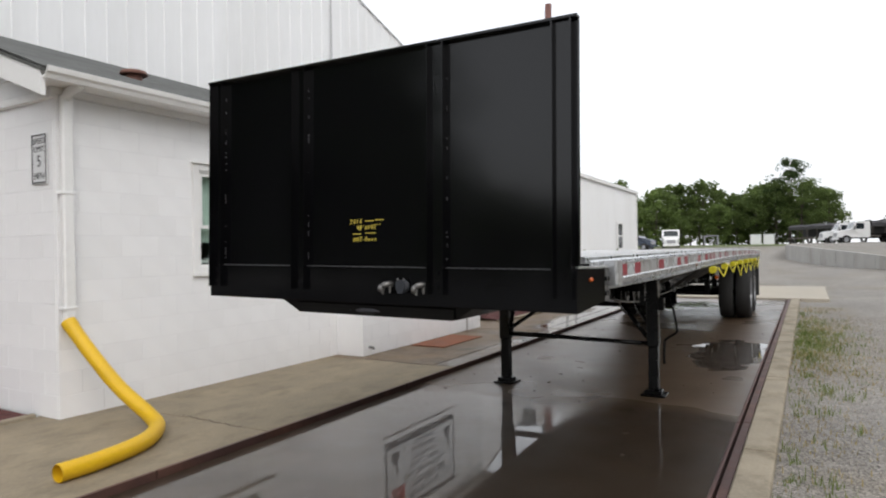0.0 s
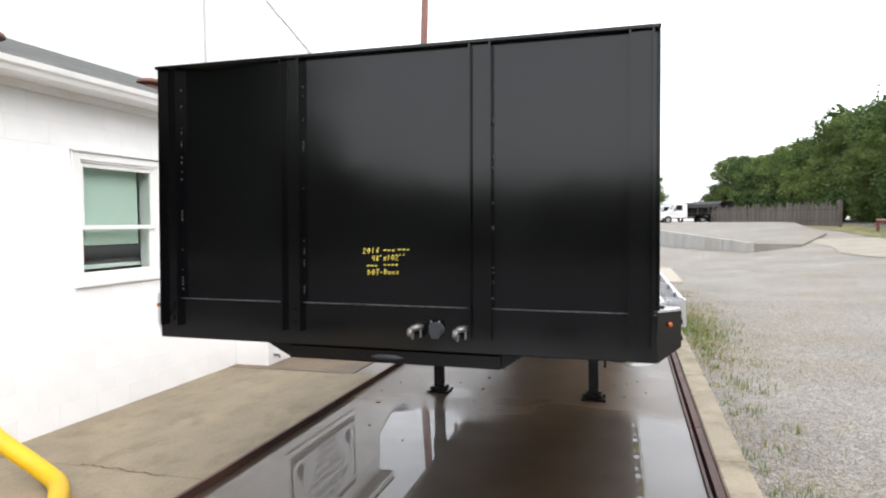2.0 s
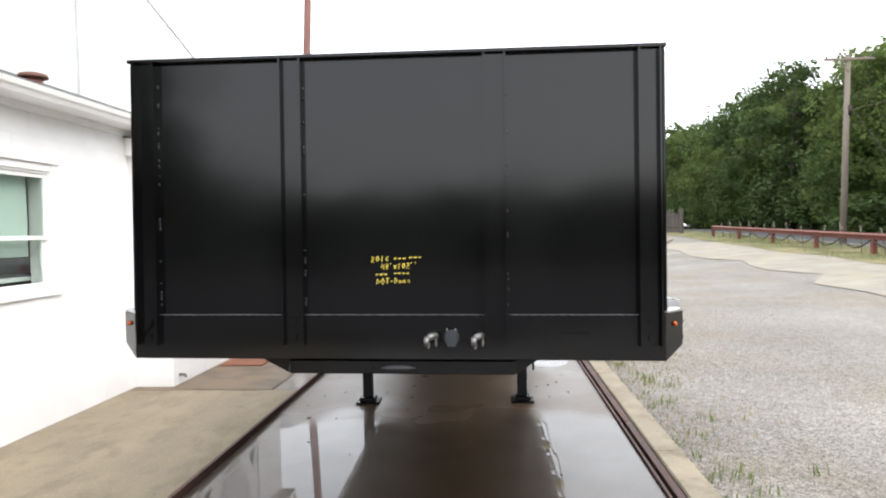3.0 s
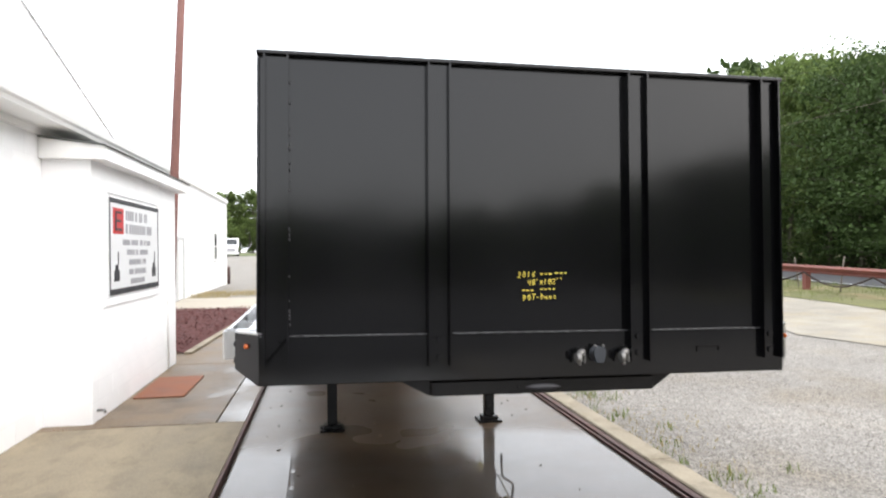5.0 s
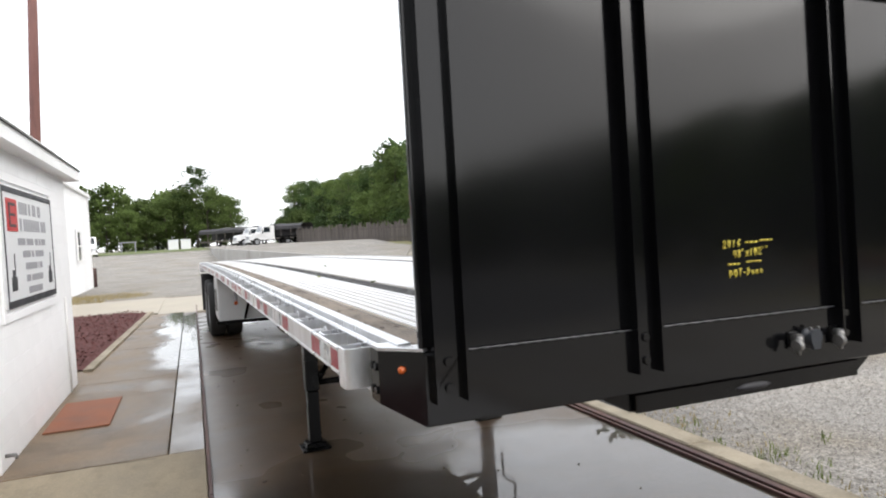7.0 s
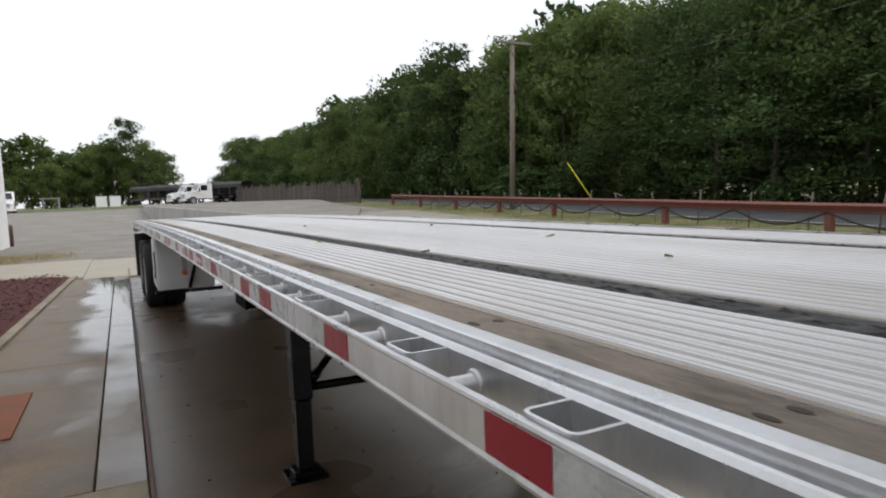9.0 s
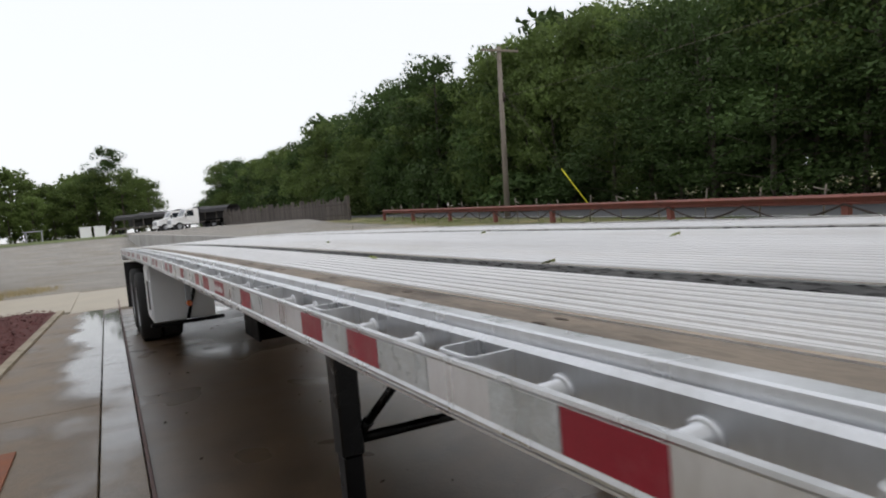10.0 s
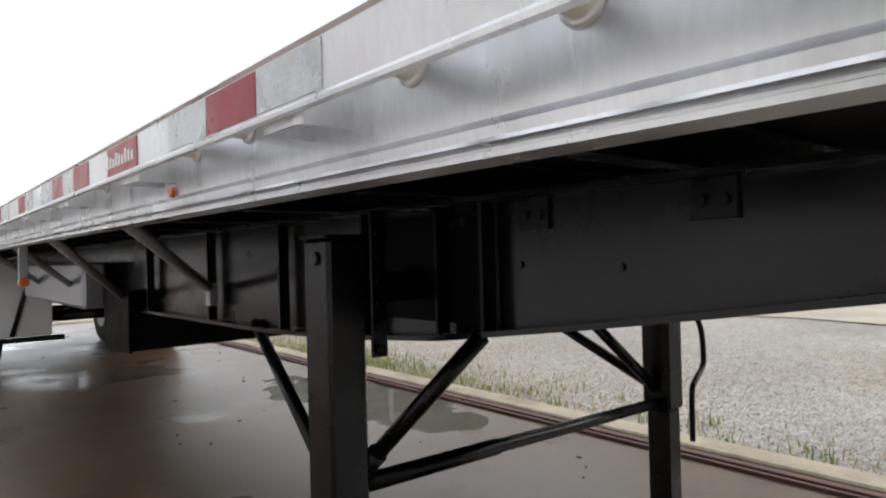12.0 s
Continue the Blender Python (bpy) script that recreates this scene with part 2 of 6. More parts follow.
M_BLIND = mat("pale_green_wall", (0.6, 0.68, 0.62), 0.8, vary=0.05, bump=0.05)
M_DARKIN = mat("dark_interior", (0.07, 0.06, 0.055), 0.7, vary=0.2, bump=0.05)
M_GLASS = glass("window_glass")
M_BLACK = mat("black_gloss_paint", (0.0036, 0.0036, 0.0043), 0.12, vary=0.25, scale=2.2, fine=90, bump=0.02, dirt=(0.0055, 0.0055, 0.0065), dirt_amount=0.5, dirt_scale=1.2, dist=0.003, spec=0.45, gloss_range=0.03)
M_BEAM = mat("black_beam_paint", (0.003, 0.003, 0.0034), 0.24, vary=0.3, scale=5, fine=70, bump=0.04, dirt=(0.009, 0.0075, 0.0065), dirt_amount=0.3, dirt_scale=2, spec=0.3, gloss_range=0.05)
M_BLACKM = mat("black_chassis_paint", (0.002, 0.002, 0.0024), 0.3, vary=0.3, scale=5, fine=70, bump=0.08, dirt=(0.009, 0.0075, 0.0065), dirt_amount=0.3, dirt_scale=2, spec=0.22)
# for the tray, and for sheets put in as dark beneath the deck
M_BLACKT = mat("matt_black_tray_and_shade", (0.002, 0.002, 0.002), 0.55, vary=0.4, scale=5, fine=70, bump=0.1, dirt=(0.005, 0.004, 0.004), dirt_amount=0.4, spec=0.05)
M_SEAM = mat("dull_seam", (0.06, 0.06, 0.065), 0.4, vary=0.6, scale=12, fine=60, bump=0.1)
M_ALU = mat("aluminium", (0.69, 0.7, 0.72), 0.31, metal=0.85, vary=0.1, scale=7, fine=120, bump=0.05, dirt=(0.4, 0.39, 0.375), dirt_amount=0.5, dirt_scale=5.0, stretch=(1, 1.2, 0.35))
M_ALUDECK = mat("deck_aluminium", (0.78, 0.78, 0.79), 0.42, metal=0.55, vary=0.1, scale=4, fine=60, bump=0.08, dirt=(0.5, 0.46, 0.4), dirt_amount=0.5, dirt_scale=1.6, stretch=(1, 0.12, 1), random_tint=0.05)
M_ALUGREY = mat("dull_galvanised", (0.34, 0.35, 0.37), 0.45, metal=0.6, vary=0.2, scale=6, fine=60, bump=0.1)
M_WOOD = mat("weathered_deck_wood", (0.2, 0.163, 0.127), 0.8, vary=0.3, scale=5, fine=50, bump=0.5, dirt=(0.05, 0.036, 0.027), dirt_amount=1.0, dirt_scale=3.2, stretch=(2.6, 0.8, 1))
M_NAIL = mat("black_grip_strip", (0.03, 0.03, 0.03), 0.85, vary=0.6, scale=18, fine=60, bump=0.8, dirt=(0.2, 0.19, 0.18), dirt_amount=0.35, dirt_scale=20)
M_RUBBER = mat("tyre_rubber", (0.018, 0.018, 0.018), 0.8, vary=0.3, scale=8, fine=80, bump=0.2)
M_RED = mat("red_reflector", (0.27, 0.01, 0.026), 0.35, vary=0.1, scale=20, fine=200, bump=0.1, dirt=(0.4, 0.12, 0.14), dirt_amount=0.3, dirt_scale=9, spec=0.3)
M_SILVER = mat("silver_reflector", (0.5, 0.53, 0.55), 0.3, metal=0.2, vary=0.18, scale=20, fine=160, bump=0.2, dirt=(0.3, 0.3, 0.28), dirt_amount=0.5, dirt_scale=12)
M_AMBER = mat("amber_lens", (0.5, 0.09, 0.008), 0.2, vary=0.1, bump=0.0, coat=0.5)
M_CHALK = mat("yellow_marker", (0.66, 0.54, 0.08), 0.7, vary=0.2, scale=30, bump=0.0)
M_STEELCAST = mat("cast_fitting", (0.2, 0.195, 0.19), 0.42, metal=0.7, vary=0.25, scale=25, bump=0.2)
M_GREYPLAST = mat("grey_socket", (0.03, 0.034, 0.042), 0.5, vary=0.1, bump=0.05)
M_HOSE = mat("yellow_corrugated", (0.72, 0.44, 0.01), 0.45, vary=0.1, scale=5, bump=0.05)
M_STRAP = mat("yellow_strap", (0.7, 0.62, 0.02), 0.6, vary=0.15, scale=10, bump=0.1)
M_MULCH = mat("red_mulch", (0.09, 0.027, 0.024), 0.95, vary=0.5, scale=14, fine=60, bump=0.9, dist=0.03)
M_POLE = mat("red_brown_pole", (0.17, 0.08, 0.068), 0.8, vary=0.3, scale=4, fine=40, bump=0.3, stretch=(4, 4, 0.5))
M_UPOLE = mat("weathered_pole", (0.2, 0.17, 0.14), 0.85, vary=0.3, scale=4, fine=40, bump=0.3, stretch=(4, 4, 0.5))
M_RAILRED = mat("rust_red_paint", (0.19, 0.06, 0.045), 0.65, vary=0.2, scale=3, fine=30, bump=0.1, dirt=(0.1, 0.05, 0.04), dirt_amount=0.5)
M_CHAIN = mat("dark_chain", (0.05, 0.035, 0.03), 0.6, metal=0.4, vary=0.2, bump=0.1)
M_ASPHALT = mat("asphalt", (0.085, 0.085, 0.088), 0.85, vary=0.15, scale=0.6, fine=50, bump=0.3)
M_UNSEEN_DRIVE = mat("unseen_dark_asphalt", (0.05, 0.05, 0.052), 0.8, vary=0.2, scale=0.6, fine=50, bump=0.3)
M_PAINTLINE = mat("road_paint", (0.7, 0.7, 0.68), 0.7, vary=0.1, bump=0.05)
M_GRASS = mat("grass_ground", (0.15, 0.15, 0.06), 0.95, vary=0.4, scale=0.7, fine=12, bump=0.6, dirt=(0.34, 0.27, 0.15), dirt_amount=0.9, dirt_scale=0.5, dist=0.05)
M_STRAW = mat("straw_gravel", (0.31, 0.285, 0.24), 0.95, vary=0.3, scale=1.2, fine=25, bump=0.4, dirt=(0.36, 0.3, 0.195), dirt_amount=0.6, dirt_scale=1.1)
M_GRASSG = mat("green_field", (0.1, 0.135, 0.04), 0.95, vary=0.4, scale=0.7, fine=12, bump=0.6, dirt=(0.25, 0.22, 0.1), dirt_amount=0.6, dirt_scale=0.3, dist=0.05)
M_BLADE = mat("grass_blade", (0.15, 0.2, 0.045), 0.7, vary=0.3, scale=2, bump=0.0, transl=0.3)
M_DRYBLADE = mat("dry_blade", (0.35, 0.28, 0.13), 0.8, vary=0.3, scale=2, bump=0.0, transl=0.2)
M_DECKDIRT = mat("deck_groove_dirt", (0.3, 0.245, 0.19), 0.75, metal=0.1, vary=0.45, scale=3, fine=50, bump=0.1, stretch=(1, 0.15, 1))
M_LEAF = mat("leaf_green", (0.118, 0.165, 0.048), 0.6, vary=0.5, scale=0.45, fine=3, bump=0.0, random_tint=0.25, transl=0.45, spec=0.2)
M_LEAFD = mat("leaf_dark", (0.06, 0.098, 0.029), 0.65, vary=0.4, scale=0.35, fine=3, bump=0.0, random_tint=0.25, transl=0.28, spec=0.2)
M_BARK = mat("bark", (0.09, 0.075, 0.06), 0.9, vary=0.3, scale=5, fine=30, bump=0.6)
M_FENCE = mat("grey_fence_wood", (0.095, 0.08, 0.07), 0.85, vary=0.3, scale=3, fine=25, bump=0.3, random_tint=0.3)
M_TARP = mat("dark_tarp", (0.045, 0.042, 0.045), 0.7, vary=0.3, scale=1.5, fine=12, bump=0.4)
M_TRUCKW = mat("white_truck_paint", (0.8, 0.8, 0.8), 0.3, vary=0.03, bump=0.0, coat=0.5)
M_TRUCKB = mat("dark_blue_paint", (0.03, 0.045, 0.075), 0.3, vary=0.1, bump=0.0, coat=0.5)
M_DARKGLASS = mat("dark_windscreen", (0.02, 0.025, 0.03), 0.08, vary=0.1, bump=0.0, coat=0.5)
M_SIGN = mat("sign_face", (0.72, 0.73, 0.74), 0.4, vary=0.04, bump=0.02)
M_INK = mat("sign_black", (0.025, 0.025, 0.03), 0.5, vary=0.1, bump=0.0)
M_SIGNRED = mat("sign_red", (0.5, 0.03, 0.03), 0.45, vary=0.1, bump=0.0)
M_BARGREY = mat("sign_grey_lines", (0.31, 0.31, 0.33), 0.5, vary=0.1, bump=0.0)
M_WHITEBOX = mat("white_plastic", (0.75, 0.76, 0.77), 0.5, vary=0.05, bump=0.02)

# ---------------------------------------------------------------- mesh helpers
SITE = Matrix.Rotation(radians(-1.0), 4, "Z")


def box(bm, x0, x1, y0, y1, z0, z1, bevel=0.0):
    vs = [bm.verts.new((x, y, z)) for z in (z0, z1) for y in (y0, y1) for x in (x0, x1)]
    fs = [bm.faces.new([vs[i] for i in q]) for q in ((0, 2, 3, 1), (4, 5, 7, 6), (0, 1, 5, 4), (2, 6, 7, 3), (0, 4, 6, 2), (1, 3, 7, 5))]
    if bevel:
        bmesh.ops.bevel(bm, geom=list({e for f in fs for e in f.edges}), offset=bevel, segments=1, affect="EDGES")
    return bm


def boxes(*rows, bevel=0.0):
    bm = bmesh.new()
    for r in rows:
        box(bm, *r, bevel=bevel)
    return bm


def tube(bm, pts, r, seg=12, caps=True, ridges=0.0):
    """A round bar along points; r may be one radius or one for each point."""
    pts = [Vector(p) for p in pts]
    rs = r if isinstance(r, (list, tuple)) else [r] * len(pts)
    rings = []
    ref = None
    for i, p in enumerate(pts):
        d = (pts[min(i + 1, len(pts) - 1)] - pts[max(i - 1, 0)]).normalized()
        if ref is None:
            ref = d.orthogonal().normalized()
        ref = (ref - d * ref.dot(d)).normalized()
        b = d.cross(ref)
        rr = rs[i] * (1 + ridges * (i % 2))
        rings.append([bm.verts.new(p + (ref * math.cos(a) + b * math.sin(a)) * rr) for a in (2 * math.pi * k / seg for k in range(seg))])
    for a, c in zip(rings, rings[1:]):
        for k in range(seg):
            f = bm.faces.new((a[k], a[(k + 1) % seg], c[(k + 1) % seg], c[k]))
            f.smooth = True
    if caps:
        bm.faces.new(rings[0][::-1])
        bm.faces.new(rings[-1])
    return bm


def extrude_y(bm, prof, ys, dz=lambda y: 0.0, closed=True):
    """A profile of (x, z) carried along y, lifted by dz(y)."""
    rings = [[bm.verts.new((x, y, z + dz(y))) for x, z in prof] for y in ys]
    n = len(prof)
    for a, c in zip(rings, rings[1:]):
        for k in range(n if closed else n - 1):
            bm.faces.new((a[k], c[k], c[(k + 1) % n], a[(k + 1) % n]))
    if closed:
        bm.faces.new(rings[0])
        bm.faces.new(rings[-1][::-1])
    return bm


def prism(bm, poly, z0, z1):
    """A flat polygon of (x, y) between two heights."""
    a = [bm.verts.new((x, y, z0)) for x, y in poly]
    c = [bm.verts.new((x, y, z1)) for x, y in poly]
    n = len(poly)
    for k in range(n):
        bm.faces.new((a[k], a[(k + 1) % n], c[(k + 1) % n], c[k]))
    bm.faces.new(a[::-1])
    bm.faces.new(c)
    return bm


def mesh_of(name, bm, material):
    bmesh.ops.recalc_face_normals(bm, faces=bm.faces)
    me = bpy.data.meshes.new(name)
    bm.to_mesh(me)
    bm.free()
    me.materials.append(material)
    return me


def part(name, bm, material, parent=None, label="", at=None):
    ob = new(name, bm if isinstance(bm, bpy.types.Mesh) else mesh_of(name, bm, material))
    if parent:
        ob.parent = parent
    if at is not None:
        ob.matrix_basis = at
    if label:
        ob["label"] = label
    return ob


def thing(name, label, category, group="", at=None, kind=""):
    ob = new(name)
    ob.empty_display_size = 0.2
    if at is not None:
        ob.matrix_basis = at
    return tagged(ob, label, category, group, kind)


def raw_mesh(name, verts, faces, material, smooth=False):
    me = bpy.data.meshes.new(name)
    me.from_pydata(verts, [], faces)
    me.materials.append(material)
    if smooth:
        me.shade_smooth()
    return me


def sstep(a, b, v):
    t = min(1.0, max(0.0, (v - a) / (b - a)))
    return t * t * (3 - 2 * t)


def ground_z(x, y):
    """The lie of the land: flat by the slab, rising to the road and to the far end of the yard."""
    near = sstep(2.4, 14.0, x) * (0.36 + 0.0165 * min(35, max(0, y - 16)) - 0.02 * min(10, max(0, 15 - y))) * sstep(-40, 0, y)
    far = sstep(38, 90, y)
    return near * (1 - far) + 1.4 * far - 0.03


def rail_x(y):
    return 13.3 + 0.087 * y


# ---------------------------------------------------------------- ground
gx = [-400, -200, -100, -60, -40, -25, -15, -8, -4] + [-3 + 0.5 * i for i in range(0, 9)] + [1.78, 2.4] + [3 + i for i in range(0, 23)] + [28, 32, 40, 60, 100, 200, 400]
gy = [-400, -150, -60, -30, -20] + [-15 + 1.5 * i for i in range(0, 60)] + [80, 90, 100, 120, 150, 200, 300, 500, 900]
gx = sorted(set(gx))


def sheet(xs, ys, fz):
    verts = [(x, y, fz(x, y)) for y in ys for x in xs]
    n = len(xs)
    faces = [(j * n + i, j * n + i + 1, (j + 1) * n + i + 1, (j + 1) * n + i) for j in range(len(ys) - 1) for i in range(n - 1)]
    return verts, faces


def yard_z(x, y):
    z = ground_z(x, y)
    if -4.2 < x < 1.7 and -14 < y < 24:
        return z - 0.3
    return z + 0.01 * noise.noise((x * 0.4, y * 0.4, 0))


v, f = sheet(gx, gy, yard_z)
yard = new("ground", raw_mesh("ground", v, f, M_GRAVEL, True))
tagged(yard, "pale grey crushed stone yard with dusty tracks", "ground", kind="structure")

# grass verge beside the guard rail, road behind it, and the wood floor
ys = [-40 + 2 * i for i in range(0, 80)]


def strip(name, x_from, x_to, lift, material, label, category, y0=-40, y1=118, steps=4, wob=0.0):
    yy = [y for y in ys if y0 <= y <= y1]
    verts, faces = [], []
    for y in yy:
        a = x_from(y) + wob * noise.noise((y * 0.21, 3.0, 0.0)) + wob * 0.6 * noise.noise((y * 0.9, 9.0, 0.0))
        b = x_to(y)
        verts += [(a + (b - a) * k / steps, y, ground_z(a + (b - a) * k / steps, y) + lift) for k in range(steps + 1)]
    n = steps + 1
    faces = [(j * n + i, j * n + i + 1, (j + 1) * n + i + 1, (j + 1) * n + i) for j in range(len(yy) - 1) for i in range(steps)]
    ob = new(name, raw_mesh(name, verts, faces, material, True))
    return tagged(ob, label, category, kind="structure")


def road_mid(y):
    return rail_x(y) + 5.2 if y < 60 else rail_x(60) + 5.2 - 0.02 * (y - 60)


strip("straw_band", lambda y: rail_x(y) - 5.6, lambda y: rail_x(y) - 1.6, 0.018, M_STRAW, "thin straw-coloured grass over the gravel", "dry grass", steps=10, wob=1.6, y0=-6, y1=36)
strip("verge", lambda y: rail_x(y) - 2.2, lambda y: 140, 0.03, M_GRASS, "patchy green and straw-coloured roadside grass", "grass", steps=24, wob=1.0, y1=100)
strip("road", lambda y: road_mid(y) - 2.8, lambda y: road_mid(y) + 2.8, 0.06, M_ASPHALT, "grey asphalt road beyond the guard rail", "road", steps=6, y1=116)
strip("edge_line", lambda y: road_mid(y) - 2.55, lambda y: road_mid(y) - 2.43, 0.068, M_PAINTLINE, "white painted line along the road edge", "road line", steps=1, y1=116)

# unseen asphalt off the weigh slab, added to darken the bulkhead's reflection
dv, df = sheet([-46, -30, -20, -10, -4, 0, 4, 8, 12, 16], [-46, -34, -24, -16, -10.5], lambda x, y: max(ground_z(x, y), -0.02) + 0.045)
tagged(new("driveway", raw_mesh("driveway", dv, df, M_UNSEEN_DRIVE, True)), "unseen dark asphalt, added to darken the bulkhead's reflection", "driveway", kind="structure")

# far grass at the end of the lot
fv, ff = sheet([-90 + 6 * i for i in range(0, 17)], [78, 80, 86, 92, 100, 112, 130], lambda x, y: ground_z(x, y) + 0.04)
tagged(new("far_grass", raw_mesh("far_grass", fv, ff, M_GRASSG, True)), "rough grass at the end of the lot", "grass", kind="structure")

# weigh slab, rims, kerb, sidewalk (all turned a little against the trailer)
SX0, SX1 = -1.65, 1.53
SY0, SY1 = -9.0, 16.2
slab = new("slab", mesh_of("slab", boxes((SX0, SX1, SY0, SY1, -0.35, 0.0)), M_SLAB))
slab.matrix_basis = SITE
tagged(slab, "wet brown-grey concrete weigh slab with puddles", "slab", kind="structure")


def rim(name, x, label):
    t = thing(name, label, "steel rim", at=SITE, kind="structure")
    s = 1 if x > 0 else -1
    for y in range(-9, 16, 3):
        if s < 0:
            part("angle_iron", boxes((x - 0.028, x - 0.002, y, y + 2.985, -0.2, 0.056), bevel=0.003), M_RUST, t)
            continue
        part("angle_iron", boxes((x + s * 0.012 - 0.012, x + s * 0.012 + 0.012, y, y + 2.985, -0.2, 0.022), (x + s * 0.075 - 0.028, x + s * 0.075 + 0.028, y, y + 2.985, -0.2, 0.028), bevel=0.003), M_RUST, t)
    if s < 0:
        return t
    part("gap", boxes((x + s * 0.026 - 0.006 + s * 0.01, x + s * 0.026 + 0.006 + s * 0.01, -9, 16, -0.3, -0.06)), M_INK, t)
    return t


rim("slab_rim", SX1, "rusty steel angle edging along the weigh slab")
rim("slab_rim", SX0, "rusty steel angle edging along the weigh slab")
kerb = thing("kerb", "worn pale concrete kerb beside the weigh slab", "kerb", at=SITE, kind="structure")
for k in range(9):
    y0 = -9 + 2.8 * k
    part("kerb_stone", boxes((SX1 + 0.108, SX1 + 0.315, y0, y0 + 2.79, -0.3, 0.045), bevel=0.012), M_KERB, kerb)
cross = new("approach_slab", mesh_of("approach_slab", boxes((-2.6, 2.5, 16.22, 21.6, -0.3, 0.05), bevel=0.01), M_APRON))
cross.matrix_basis = SITE
tagged(cross, "pale concrete approach slab past the weigh slab", "slab", kind="structure")
apron = new("apron", mesh_of("apron", boxes((-30, -2.62, 16.9, 22.5, -0.3, 0.02)), M_APRON))
apron.matrix_basis = SITE
tagged(apron, "pale dusty concrete apron across the yard", "pavement", kind="structure")

walk_ob = thing("sidewalk", "cracked tan concrete sidewalk along the building", "sidewalk", at=SITE, kind="structure")
JX = -1.965
rows = [-9, -5.6, -2.2, 1.02, 4.08]
for a, b in zip(rows, rows[1:]):
    part("walk_slab", boxes((-3.9, SX0 - 0.034, a, b - 0.008, -0.25, 0.05), bevel=0.006), M_WALK, walk_ob)
rows = [4.08, 7.6, 10.4, 13.2, 16.18]
for a, b in zip(rows, rows[1:]):
    part("walk_slab", boxes((-3.9, JX - 0.004, a, b - 0.008, -0.25, 0.05), bevel=0.006), M_WALK_WET, walk_ob)
rows = [4.08, 9.6, 14.2, 16.18]
for a, b in zip(rows, rows[1:]):
    part("walk_slab", boxes((JX + 0.004, SX0 - 0.034, a, b - 0.008, -0.25, 0.047), bevel=0.006), M_STRIP, walk_ob)

# cracks: thin dark crooked seams in the sidewalk
def crack(x0, y0, x1, y1, seed):
    rnd = random.Random(seed)
    bm = bmesh.new()
    n = 16
    pts = []
    for i in range(n + 1):
        t = i / n
        pts.append((x0 + (x1 - x0) * t + rnd.uniform(-0.016, 0.016), y0 + (y1 - y0) * t + rnd.uniform(-0.016, 0.016)))
    for (ax, ay), (bx, by) in zip(pts, pts[1:]):
        d = Vector((bx - ax, by - ay, 0)).normalized().cross(Vector((0, 0, 1))) * rnd.uniform(0.003, 0.006)
        bm.faces.new([bm.verts.new((ax + d.x, ay + d.y, 0.0525)), bm.verts.new((bx + d.x, by + d.y, 0.0525)), bm.verts.new((bx - d.x, by - d.y, 0.0525)), bm.verts.new((ax - d.x, ay - d.y, 0.0525))])
    return bm


M_CRACK = mat("crack_dirt", (0.06, 0.045, 0.035), 0.95, vary=0.3, bump=0.0)
part("crack", crack(-2.95, 4.12, -2.05, 4.02, 1), M_CRACK, walk_ob)
part("crack", crack(-2.75, 1.05, -1.98, 1.0, 2), M_CRACK, walk_ob)

# mulch beds with edging
bed = thing("mulch_bed", "dark red-brown bark mulch bed with timber edging", "mulch bed", at=SITE)
bm = bmesh.new()
nx, ny = 24, 46
grid = []
for j in range(ny + 1):
    y = 8.7 + 8.1 * j / ny
    xr = -3.2 + 0.35 * j / ny
    grid.append([bm.verts.new((xr - 3.0 * i / nx, y, 0.06 + 0.05 * min(1, i / 3) + 0.025 * noise.noise((i * 0.9, j * 0.9, 0)))) for i in range(nx + 1)])
for j in range(ny):
    for i in range(nx):
        bm.faces.new((grid[j][i], grid[j + 1][i], grid[j + 1][i + 1], grid[j][i + 1]))
part("mulch", bm, M_MULCH, bed)
bm = bmesh.new()
prism(bm, [(-3.2, 8.6), (-3.08, 8.6), (-2.72, 16.8), (-2.84, 16.8)], -0.1, 0.085)
part("edging", bm, M_KERB, bed)
prng = random.Random(5)
cv, cf = [], []
for k in range(2600):
    u, w = prng.random(), prng.random()
    y = 8.75 + 8.0 * w
    x = -3.2 + 0.35 * w - 2.9 * u - 0.05
    c = Vector((x, y, 0.1 + 0.05 * min(1, u * 8) + prng.uniform(-0.01, 0.02)))
    e = Euler((prng.uniform(-0.6, 0.6), prng.uniform(-0.6, 0.6), prng.uniform(0, 6.28))).to_matrix()
    s = (prng.uniform(0.014, 0.04), prng.uniform(0.006, 0.014))
    i0 = len(cv)
    cv += [tuple(c + e @ Vector(q)) for q in ((-s[0], -s[1], 0), (s[0], -s[1], 0.004), (s[0], s[1], 0), (-s[0], s[1], 0.006))]
    cf.append((i0, i0 + 1, i0 + 2, i0 + 3))
chips = part("loose_bark", raw_mesh("loose_bark", cv, cf, M_MULCH), M_MULCH, bed)
chips["kind"] = "stuff"
bed2 = thing("mulch_bed", "dark red-brown bark mulch by the building corner", "mulch bed", at=SITE)
bm = bmesh.new()
grid = [[bm.verts.new((-3.92 - 2.5 * i / 14, -3.0 + 3.4 * j / 20, 0.07 + 0.03 * noise.noise((i * 0.8, j * 0.8, 4)))) for i in range(15)] for j in range(21)]
for j in range(20):
    for i in range(14):
        bm.faces.new((grid[j][i], grid[j + 1][i], grid[j + 1][i + 1], grid[j][i + 1]))
part("mulch", bm, M_MULCH, bed2)
part("edging", boxes((-3.92, -3.86, -3.0, 0.42, -0.1, 0.085), bevel=0.01), M_KERB, bed2)

